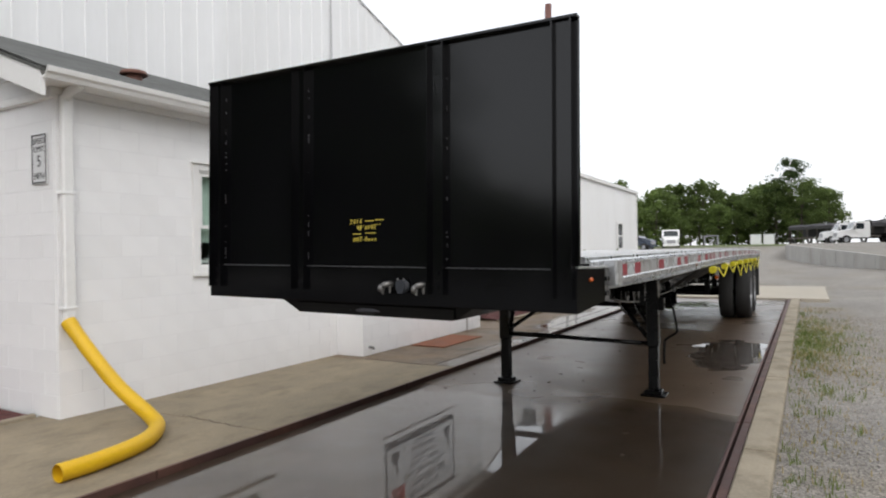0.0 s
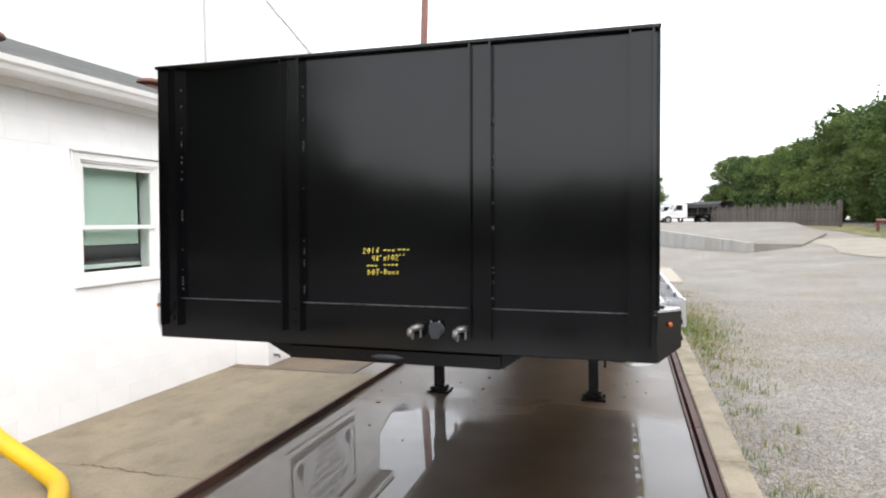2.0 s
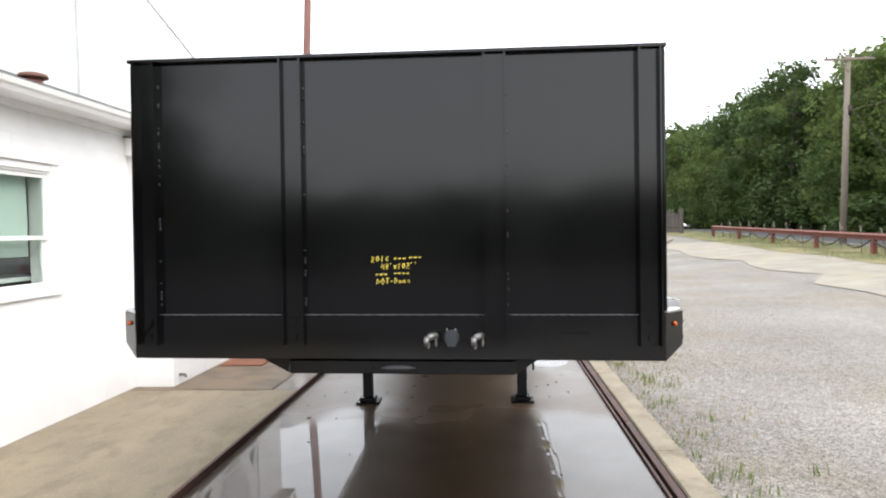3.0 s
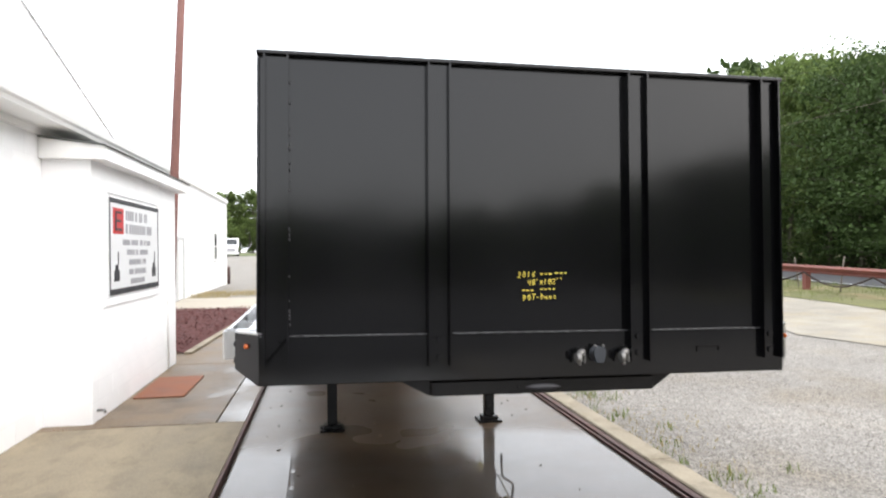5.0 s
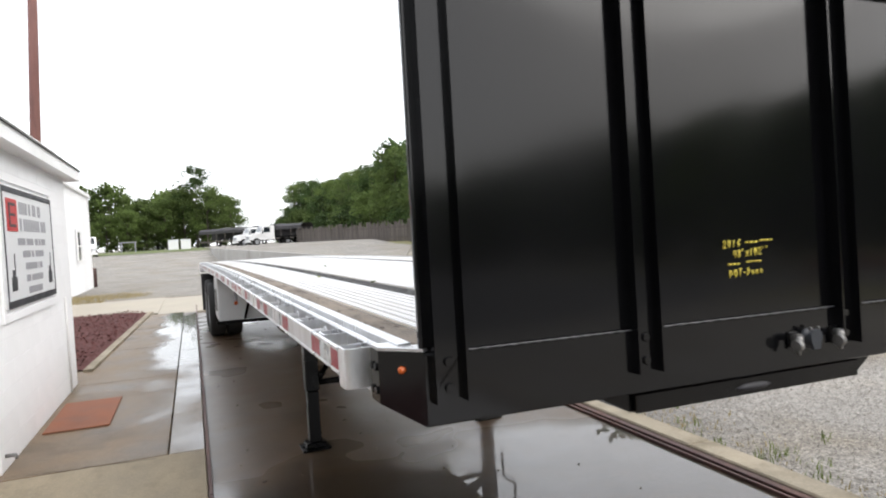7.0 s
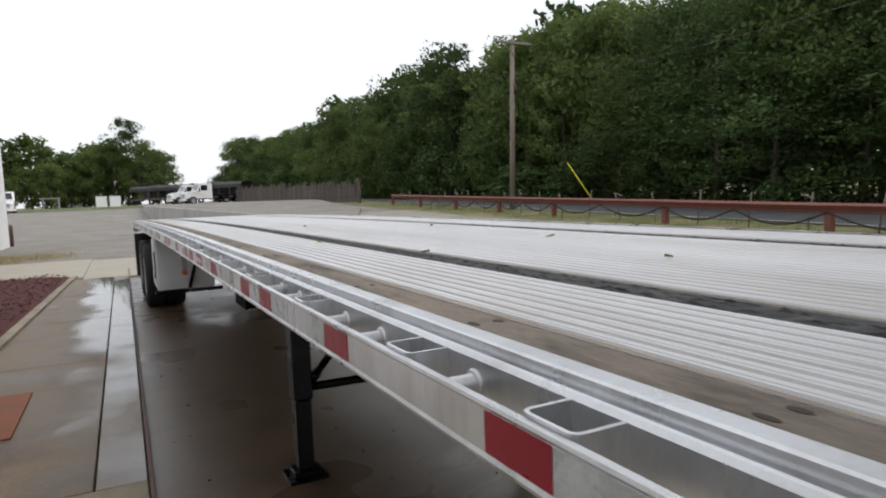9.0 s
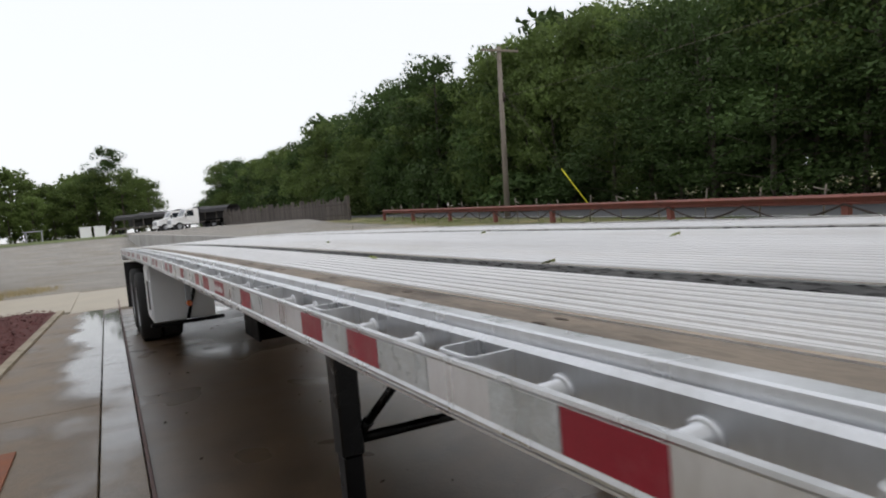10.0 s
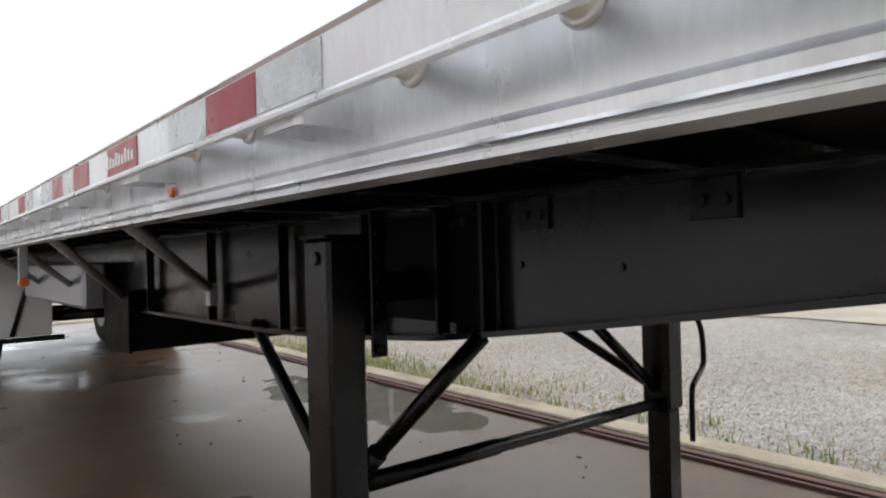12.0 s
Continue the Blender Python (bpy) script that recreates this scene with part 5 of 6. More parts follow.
for k in range(90):
    fx, fy, fa, fl = fleck_rng.uniform(SX0 + 0.1, SX1 - 0.1), fleck_rng.uniform(1.5, 12.0), fleck_rng.uniform(0, 6.28), fleck_rng.choice((0.008, 0.011, 0.015, 0.024))
    m4 = Matrix.Translation((fx, fy, 0.003)) @ Matrix.Rotation(fa, 4, "Z") @ Matrix.Diagonal((fl, fl * 0.45, 0.006, 1))
    bmesh.ops.create_icosphere(bm, subdivisions=1, radius=1.0, matrix=m4)
flecks = new("debris", mesh_of("debris", bm, M_FLECK))
flecks.matrix_basis = SITE
tagged(flecks, "dark flecks of bark and leaf on the wet slab", "debris", kind="stuff")
M_LITTER = mat("green_leaf_litter", (0.22, 0.25, 0.07), 0.7, vary=0.3, scale=20, bump=0.1)
rr = random.Random(17)
for x, y in ((-0.12, 1.55), (-0.6, 2.35), (0.2, 2.6), (-0.75, 3.3), (0.35, 4.2), (-0.3, 5.2)):
    leaf = thing("fallen_leaf", "small wilted green leaf lying on the deck", "leaf", "leaves on the deck", at=Matrix.Translation((x, y, DZ + 0.001 + camber(y))) @ Matrix.Rotation(rr.uniform(0, 6.28), 4, "Z"))
    bm = bmesh.new()
    spine = [bm.verts.new((-0.022 + 0.011 * k, 0, 0.001 + 0.004 * (k % 2) + 0.0015 * k)) for k in range(5)]
    for sd in (-1, 1):
        rimv = [bm.verts.new((-0.022 + 0.011 * k, sd * (0.0, 0.011, 0.014, 0.01, 0.0)[k] + sd * 0.0005, 0.006 + 0.003 * k)) for k in range(5)]
        for k in range(4):
            bm.faces.new((spine[k], spine[k + 1], rimv[k + 1], rimv[k]) if sd > 0 else (spine[k + 1], spine[k], rimv[k], rimv[k + 1]))
    part("blade", bm, M_LITTER, leaf)
rr = random.Random(31)
hole_mesh = mesh_of("screw_hole", tube(bmesh.new(), [(0, 0, -0.002), (0, 0, 0.0012)], [0.009, 0.008], 8), M_CRACK)
for k in range(24):
    for s in (-1, 1):
        for x in (1.068, 1.116):
            y = 0.5 + 0.6 * k + rr.uniform(-0.02, 0.02)
            part("screw_hole", hole_mesh, M_CRACK, trailer, at=Matrix.Translation((s * (x + rr.uniform(-0.006, 0.006)), y, DZ - 0.0068 + camber(y))) @ Matrix.Diagonal((rr.uniform(0.6, 1.5), rr.uniform(0.7, 2.6), 1, 1)))
T("rear_sill", boxes((-1.28, 1.28, TL, TL + 0.06, 1.1, 1.32), bevel=0.008), M_ALU)
T("front_sill", boxes((-1.11, 1.11, 0.092, 0.118, 1.3, 1.417), bevel=0.004), M_ALU)

# thin black sheet added below the planks for the shade under the deck
T("under_deck_shade", extrude_y(bmesh.new(), [(-1.11, 1.3825), (1.11, 1.3825), (1.11, 1.3845), (-1.11, 1.3845)], YS, camber), M_BLACKT)

# stake pockets and spools along both rails
def pocket_mesh(depth, half, z0, wall=0.009, rad=0.016):
    """A U-shaped socket with rounded corners, closed towards the rub rail and open to the side rail."""
    def path(o):
        r = rad - o
        h, d = half - o, depth - o
        pts = [(0.0, -h)]
        pts += [(-d + r - r * math.sin(a), -h + r - r * math.cos(a)) for a in (0, 0.52, 1.05, 1.57)]
        pts += [(-d + r - r * math.cos(a), h - r + r * math.sin(a)) for a in (0, 0.52, 1.05, 1.57)]
        return pts + [(0.0, h)]
    a, c = path(0.0), path(wall)
    bm = bmesh.new()
    q = [[bm.verts.new((x, y, z)) for x, y in p] for p in (a, c) for z in (z0, 0.0)]
    for k in range(len(a) - 1):
        bm.faces.new((q[0][k], q[0][k + 1], q[1][k + 1], q[1][k]))
        bm.faces.new((q[2][k + 1], q[2][k], q[3][k], q[3][k + 1]))
        bm.faces.new((q[1][k], q[1][k + 1], q[3][k + 1], q[3][k]))
        bm.faces.new((q[0][k + 1], q[0][k], q[2][k], q[2][k + 1]))
    return bm


pk = mesh_of("stake_pocket", pocket_mesh(0.077, 0.052, -0.095, wall=0.006), M_ALU)
bm = bmesh.new()
tube(bm, [(0.0, 0, 0), (-0.004, 0, 0), (-0.0065, 0, 0), (-0.0066, 0, 0), (-0.078, 0, 0)], [0.026, 0.025, 0.021, 0.018, 0.018], 20)
spm = mesh_of("spool", bm, M_ALU)
end_pk = mesh_of("end_pocket", pocket_mesh(0.092, 0.044, -0.115, wall=0.007), M_ALU)
for s in (-1, 1):
    flip = Matrix.Identity(4) if s < 0 else Matrix.Rotation(math.pi, 4, "Z")
    part("end_pocket", end_pk, M_ALU, trailer, at=Matrix.Translation((s * 1.206, 0.295, 1.398)) @ flip)
    pitch = 0.657
    for y in [0.64] + [1.07 + pitch * k - 0.012 * (k == 1) for k in range(21)]:
        part("stake_pocket", pk, M_ALU, trailer, at=Matrix.Translation((s * 1.206, y, 1.396 + camber(y))) @ flip)
    for y in [0.93] + [1.085 + pitch * k + o for k in range(20) for o in (0.24, 0.47)]:
        part("spool", spm, M_ALU, trailer, at=Matrix.Translation((s * 1.206, y, 1.354 + camber(y))) @ flip)

# reflector tape on the rub rails
REDS = [(0.345, 0.44), (0.61, 0.755), (1.29, 1.45), (1.983, 2.146), (2.315, 2.478), (3.075, 3.242), (3.585, 3.8), (3.97, 4.13), (4.26, 4.4), (4.88, 5.03)]
SILVERS = [(0.44, 0.61), (1.45, 1.6), (1.78, 1.983), (2.146, 2.315), (2.912, 3.075), (3.242, 3.41), (4.13, 4.26), (4.4, 4.58), (4.73, 4.88)]
y = 5.5
while y < TL - 0.5:
    REDS += [(y, y + 0.15), (y + 0.3, y + 0.45)]
    SILVERS += [(y + 0.15, y + 0.3), (y + 0.45, y + 0.6)]
    y += 1.12


def tape(s, a, b, material, name):
    x0, x1 = (-1.2958, -1.2945) if s < 0 else (1.2945, 1.2958)
    zc = camber((a + b) / 2)
    return T(name, boxes((x0, x1, a + 0.0015, b - 0.0015, 1.324 + zc, 1.38 + zc)), material)


for s in (-1, 1):
    for a, b in REDS:
        tape(s, a, b, M_RED, "red_reflector")
    for a, b in SILVERS:
        tape(s, a, b, M_SILVER, "silver_reflector")
badge = T("badge_letters", boxes(*[(-1.2968, -1.2959, 3.61 + 0.022 * k, 3.623 + 0.022 * k, 1.338, 1.356 + 0.005 * (k % 3)) for k in range(9)]), M_WHITEBOX)
for s in (-1, 1):
    for y in (3.66, 9.3):
        T("side_marker", tube(bmesh.new(), [(s * 1.207, y, 1.283), (s * 1.216, y, 1.283)], [0.012, 0.009], 12), M_AMBER)

# side-rail braces and hanging lamp
for s in (-1, 1):
    for a, b, zb in ((4.17, 5.17, 1.02), (5.24, 6.5, 0.92), (6.25, 7.6, 0.92), (7.5, 8.8, 0.92)):
        T("outrigger_brace", tube(bmesh.new(), [(s * 1.17, a, 1.255), (s * 0.57, b, zb)], 0.02, 8), M_ALUGREY)
        T("brace_tab", boxes((s * 0.555 - 0.02, s * 0.555 + 0.02, b - 0.02, b + 0.03, zb - 0.08, zb + 0.02), bevel=0.003), M_ALUGREY)
    T("lamp_bracket", boxes((s * 1.16 - 0.02, s * 1.16 + 0.02, 5.95, 5.97, 1.08, 1.25), bevel=0.003), M_ALUGREY)
    T("side_lamp", tube(bmesh.new(), [(s * 1.16, 5.93, 1.06), (s * 1.16, 5.99, 1.06)], 0.022, 12), M_AMBER)

# under-deck tray and panel boxes
tray = T("dunnage_tray", boxes((-0.6, 0.55, 6.3, 6.75, 0.63, 0.655), bevel=0.004), M_BLACKT)
T("tray_front", boxes((-0.6, 0.55, 6.27, 6.298, 0.63, 0.98), bevel=0.006), M_BLACKT, tray)
T("tray_back", boxes((-0.6, 0.55, 6.752, 6.78, 0.63, 0.9), bevel=0.006), M_BLACKT, tray)
T("tray_side", boxes((-0.622, -0.602, 6.25, 6.8, 0.62, 0.98), bevel=0.006), M_BLACKT, tray)
T("air_tank", tube(bmesh.new(), [(-0.3, 6.9, 1.02), (-0.3, 6.95, 1.02), (-0.3, 7.7, 1.02), (-0.3, 7.75, 1.02)], [0.08, 0.15, 0.15, 0.08], 20), M_ALUGREY)
T("tank_panel", boxes((-0.72, -0.58, 6.9, 9.2, 0.85, 1.15), bevel=0.02), M_ALUGREY)

# landing legs
for s in (-1, 1):
    cx = 0.79 if s > 0 else -0.773
    leg = T("landing_leg", boxes((cx - 0.056, cx + 0.056, 3.7, 3.825, 0.48, 1.19), bevel=0.01), M_BLACKM)
    T("inner_leg", boxes((cx - 0.047, cx + 0.047, 3.712, 3.812, 0.06, 0.4795), bevel=0.008), M_BLACKM, leg)
    T("foot", boxes((cx - 0.115, cx + 0.115, 3.66, 3.885, 0.003, 0.02), bevel=0.004), M_BLACKM, leg)
    T("foot_collar", boxes((cx - 0.08, cx + 0.08, 3.69, 3.83, 0.0205, 0.06), bevel=0.006), M_BLACKM, leg)
    T("cover_plate", boxes((cx - 0.064, cx + 0.064, 3.696, 3.829, 1.1905, 1.2), bevel=0.002), M_BLACKM, leg)
    T("shaft_hole", tube(bmesh.new(), [(cx + s * 0.0565, 3.76, 1.14), (cx + s * 0.064, 3.76, 1.14)], 0.018, 14), M_INK, leg)
    T("mount_bracket", boxes((cx - s * 0.089 - 0.025, cx - s * 0.089 + 0.025, 3.69, 3.7, 0.88, 1.26), bevel=0.003), M_BLACKM, leg)
    T("mount_arm", boxes((cx - s * 0.16 - 0.09, cx - s * 0.16 + 0.09, 3.701, 3.82, 1.02, 1.1), bevel=0.004), M_BLACKM, leg)
    for z in (0.9, 0.96, 1.02, 1.08, 1.14, 1.2):
        T("bolt", tube(bmesh.new(), [(cx - s * 0.085, 3.69, z), (cx - s * 0.085, 3.675, z)], 0.015, 6), M_BLACKM, leg)
    j = (cx - s * 0.06, 3.76, 0.57)
    T("leg_brace", tube(bmesh.new(), [j, (-0.55, 3.45, 0.94) if s < 0 else (0.44, 3.9, 0.9)], 0.022, 10), M_BLACKM)
    if s < 0:
        T("brace_sleeve", tube(bmesh.new(), [j, (cx - s * 0.06 - s * 0.028, 3.71, 0.63)], 0.028, 10), M_BLACKM)
    T("leg_brace", tube(bmesh.new(), [(cx, 3.82, 0.57), (s * 0.52, 4.8 if s < 0 else 4.2, 0.88)], 0.022, 10), M_BLACKM)
T("cross_brace", tube(bmesh.new(), [(-0.73, 3.76, 0.54), (-0.2, 3.76, 0.53), (-0.19, 3.76, 0.53), (0.2, 3.76, 0.519), (0.73, 3.76, 0.508)], [0.026, 0.026, 0.022, 0.022, 0.022], 12), M_BLACKM)
crank = T("crank_handle", tube(bmesh.new(), spline([(0.86, 3.76, 0.9), (0.97, 3.73, 0.88), (1.0, 3.70, 0.8), (1.02, 3.7, 0.68), (1.01, 3.7, 0.63), (0.93, 3.695, 0.575), (0.905, 3.695, 0.53), (0.9, 3.695, 0.33)], 6), 0.012, 8), M_BLACKM)
T("gear_box", boxes((0.8455, 0.9, 3.71, 3.81, 0.84, 0.96), bevel=0.01), M_BLACKM)


# wheels
def wheel_meshes():
    bm = bmesh.new()
    prof = [(0.29, -0.13), (0.40, -0.14), (0.475, -0.13), (0.505, -0.1), (0.505, 0.1), (0.475, 0.13), (0.40, 0.14), (0.29, 0.13)]
    seg = 40
    rings = [[bm.verts.new((w, r * math.cos(2 * math.pi * k / seg), r * math.sin(2 * math.pi * k / seg))) for r, w in prof] for k in range(seg)]
    for k in range(seg):
        a, c = rings[k], rings[(k + 1) % seg]
        for i in range(len(prof) - 1):
            bm.faces.new((a[i], c[i], c[i + 1], a[i + 1]))
    tyre = mesh_of("tyre", bm, M_RUBBER)
    for p in tyre.polygons:
        p.use_smooth = True
    bm = bmesh.new()
    prof = [(0.29, -0.13), (0.27, -0.12), (0.25, -0.06), (0.16, -0.05), (0.13, -0.07), (0.09, -0.1), (0.0, -0.105), (0.0, 0.1), (0.29, 0.13)]
    rings = [[bm.verts.new((w, r * math.cos(2 * math.pi * k / 24), r * math.sin(2 * math.pi * k / 24))) for r, w in prof] for k in range(24)]
    for k in range(24):
        a, c = rings[k], rings[(k + 1) % 24]
        for i in range(len(prof) - 1):
            bm.faces.new((a[i], c[i], c[i + 1], a[i + 1]))
    bmesh.ops.remove_doubles(bm, verts=bm.verts, dist=1e-5)
    rimm = mesh_of("rim", bm, M_ALUGREY)
    return tyre, rimm


TYRE, RIM = wheel_meshes()
for y in (11.45, 12.75):
    T("axle", tube(bmesh.new(), [(-0.95, y, 0.5), (0.95, y, 0.5)], 0.065, 14), M_BLACKM)
    for s in (-1, 1):
        for k, x in enumerate((1.12, 0.82)):
            w = new("wheel")
            w.parent = trailer
            w.matrix_basis = Matrix.Translation((s * x, y, 0.503)) @ (Matrix.Identity(4) if s < 0 else Matrix.Rotation(math.pi, 4, "Z"))
            part("tyre", TYRE, M_RUBBER, w)
            part("rim", RIM, M_ALUGREY, w)
        T("spring_hanger", boxes((s * 0.5 - 0.05, s * 0.5 + 0.05, y - 0.65, y - 0.55, 0.5, 0.9), bevel=0.01), M_BLACKM)
        T("leaf_spring", boxes((s * 0.5 - 0.04, s * 0.5 + 0.04, y - 0.55, y + 0.55, 0.56, 0.6), bevel=0.004), M_BLACKM)
for s in (-1, 1):
    T("mud_flap", boxes((s * 1.0 - 0.3, s * 1.0 + 0.3, 13.55, 13.56, 0.3, 1.1)), M_RUBBER)
T("rear_bumper", boxes((-1.15, 1.15, TL - 0.05, TL + 0.05, 0.5, 0.6), (-0.75, -0.68, TL - 0.04, TL + 0.04, 0.6, 1.1), (0.68, 0.75, TL - 0.04, TL + 0.04, 0.6, 1.1), bevel=0.01), M_BLACKM)

# white tool chest ahead of the wheels
tb = T("tool_chest", boxes((-1.16, -0.4, 9.85, 10.6, 0.43, 1.17), bevel=0.012), M_WHITEBOX, label="white metal tool chest under the deck")
T("chest_door", boxes((-1.172, -1.1605, 9.9, 10.55, 0.48, 1.13), bevel=0.004), M_WHITEBOX, tb)
T("door_latch", boxes((-1.192, -1.1725, 9.93, 9.98, 0.6, 0.98), bevel=0.006), M_STEELCAST, tb)
T("chest_strap", tube(bmesh.new(), [(-0.75, 9.83, 0.44), (-0.55, 9.83, 1.15)], 0.022, 8), M_BLACKM, tb)
T("chest_rail", boxes((-1.2, -0.3, 9.8, 9.849, 0.38, 0.43), bevel=0.004), M_BLACKM, tb)

# yellow straps slung along the far rail, above the wheels
rr = random.Random(3)
for k in range(7):
    y = 4.6 + 1.3 * k
    zc = camber(y)
    winch = T("strap_winch", tube(bmesh.new(), [(1.25, y, 1.2 + zc), (1.25, y + 0.14, 1.2 + zc)], 0.038, 10), M_STRAP)
    for a, b, na in ((0.0, 0.65, 0), (0.65, 1.3, 1)):
        dip = 1.1 if k < 2 else 1.0
        za, zb = (1.23, dip) if na == 0 else (dip, 1.23)
        bm = bmesh.new()
        d = 0.06
        q = [(1.3, y + a - d, za + zc), (1.3, y + a + d, za + zc), (1.3, y + b + d, zb + zc), (1.3, y + b - d, zb + zc)]
        lo = [bm.verts.new(p) for p in q]
        hi = [bm.verts.new((p[0] + 0.006, p[1], p[2])) for p in q]
        bm.faces.new(lo[::-1])
        bm.faces.new(hi)
        for i in range(4):
            bm.faces.new((lo[i], lo[(i + 1) % 4], hi[(i + 1) % 4], hi[i]))
        T("strap", bm, M_STRAP, winch)

# ---------------------------------------------------------------- far yard
RAILS = thing("guard_rail", "rust-red steel guard rail on posts with hanging chain", "guard rail")


def rail_at(y):
    return Vector((rail_x(y), y, ground_z(rail_x(y), y)))


post_y = [44.4, 38.6, 32.8, 27.4, 22.4, 15.6, 9.8, 3.5, -3.0, -9.5]
pm = mesh_of("post", boxes((-0.09, 0.09, -0.09, 0.09, -0.3, 0.6), bevel=0.01), M_RAILRED)
for y in post_y:
    p = rail_at(y)
    part("post", pm, M_RAILRED, RAILS, at=Matrix.Translation(p))
for a, b in zip(post_y, post_y[1:]):
    pa, pb = rail_at(a), rail_at(b)
    d = pb - pa
    m = Matrix.Translation(pa + Vector((0, 0, 0.6))) @ Vector((0, 1, 0)).rotation_difference(d).to_matrix().to_4x4()
    part("beam", boxes((-0.08, 0.08, 0.005, d.length - 0.005, 0, 0.03), (-0.012, 0.012, 0.005, d.length - 0.005, 0.03, 0.17), (-0.08, 0.08, 0.005, d.length - 0.005, 0.17, 0.2)), M_RAILRED, RAILS, at=m)
    if a < 40:
        pts = [pa + d * (k / 24) + Vector((-0.1, 0, 0.58 - 0.36 * abs(math.sin(2 * math.pi * k / 24)))) for k in range(25)]
        part("chain", tube(bmesh.new(), pts, [0.022 if k % 2 else 0.03 for k in range(25)], 6), M_CHAIN, RAILS)
rr = random.Random(4)
for k in range(24):
    y = 43 - 1.9 * k
    x = rail_x(y) + 0.35 + rr.uniform(-0.1, 0.1)
    z = ground_z(x, y)
    stake = thing("wire_stake", "thin weathered fence stake behind the guard rail", "stake", "stakes along the verge")
    lean_x, lean_y = rr.uniform(-0.2, 0.2), rr.uniform(-0.25, 0.25)
    part("stake_post", tube(bmesh.new(), [(x, y, z - 0.2), (x + lean_x * 0.5, y + lean_y * 0.5, z + 0.6), (x + lean_x, y + lean_y, z + rr.uniform(1.0, 1.2))], 0.022, 6), M_UPOLE, stake)
    if k % 4 == 1:
        part("cross_bar", tube(bmesh.new(), [(x - 0.05 + lean_x * 0.8, y - 0.2, z + 0.9), (x + 0.05 + lean_x * 0.8, y + 0.22, z + 1.0)], 0.02, 6), M_UPOLE, stake)

up = thing("utility_pole", "weathered wooden utility pole with a crossarm and guy wire", "utility pole")
UX, UY = 18.95, 30.7
uz = ground_z(UX, UY)
part("pole_shaft", tube(bmesh.new(), [(UX - 0.3, UY, uz - 0.3), (UX, UY, 10.0)], [0.17, 0.12], 12), M_UPOLE, up)
part("crossarm", boxes((UX - 1.2, UX + 1.2, UY - 0.16, UY - 0.04, 9.72, 9.84), bevel=0.01), M_UPOLE, up)
part("brace", tube(bmesh.new(), [(UX - 0.7, UY - 0.17, 9.72), (UX, UY - 0.13, 9.1)], 0.02, 6), M_UPOLE, up)
for x in (-1.1, -0.5, 0.5, 1.1):
    part("insulator", tube(bmesh.new(), [(UX + x, UY - 0.1, 9.84), (UX + x, UY - 0.1, 9.93), (UX + x, UY - 0.1, 9.99)], [0.03, 0.05, 0.02], 8), M_GREYPLAST, up)
part("cable_band", tube(bmesh.new(), [(UX, UY, 7.0), (UX, UY, 7.5)], 0.16, 12), M_CHAIN, up)
part("guy_wire", tube(bmesh.new(), [(UX, UY, 7.6), (UX + 2.0, UY - 4.4, 0.7)], 0.014, 5), M_CHAIN, up)
part("guy_guard", tube(bmesh.new(), [(UX + 1.34, UY - 2.95, 2.98), (UX + 2.0, UY - 4.4, 0.7)], 0.032, 8), M_STRAP, up)
for dz, sag in ((7.25, 0.85),):
    pts = [(UX - 0.55 * k, UY - 5.5 * k, dz - sag * math.sin(math.pi * k / 8)) for k in range(9)]
    part("wire", tube(bmesh.new(), pts, 0.006, 5), M_UPOLE, up)
p2 = thing("utility_pole", "weathered utility pole standing at the wood edge", "utility pole")
part("pole_shaft", tube(bmesh.new(), [(24.0, 21.2, 0.3), (24.0, 21.2, 7.3)], [0.12, 0.09], 10), M_BARK, p2)


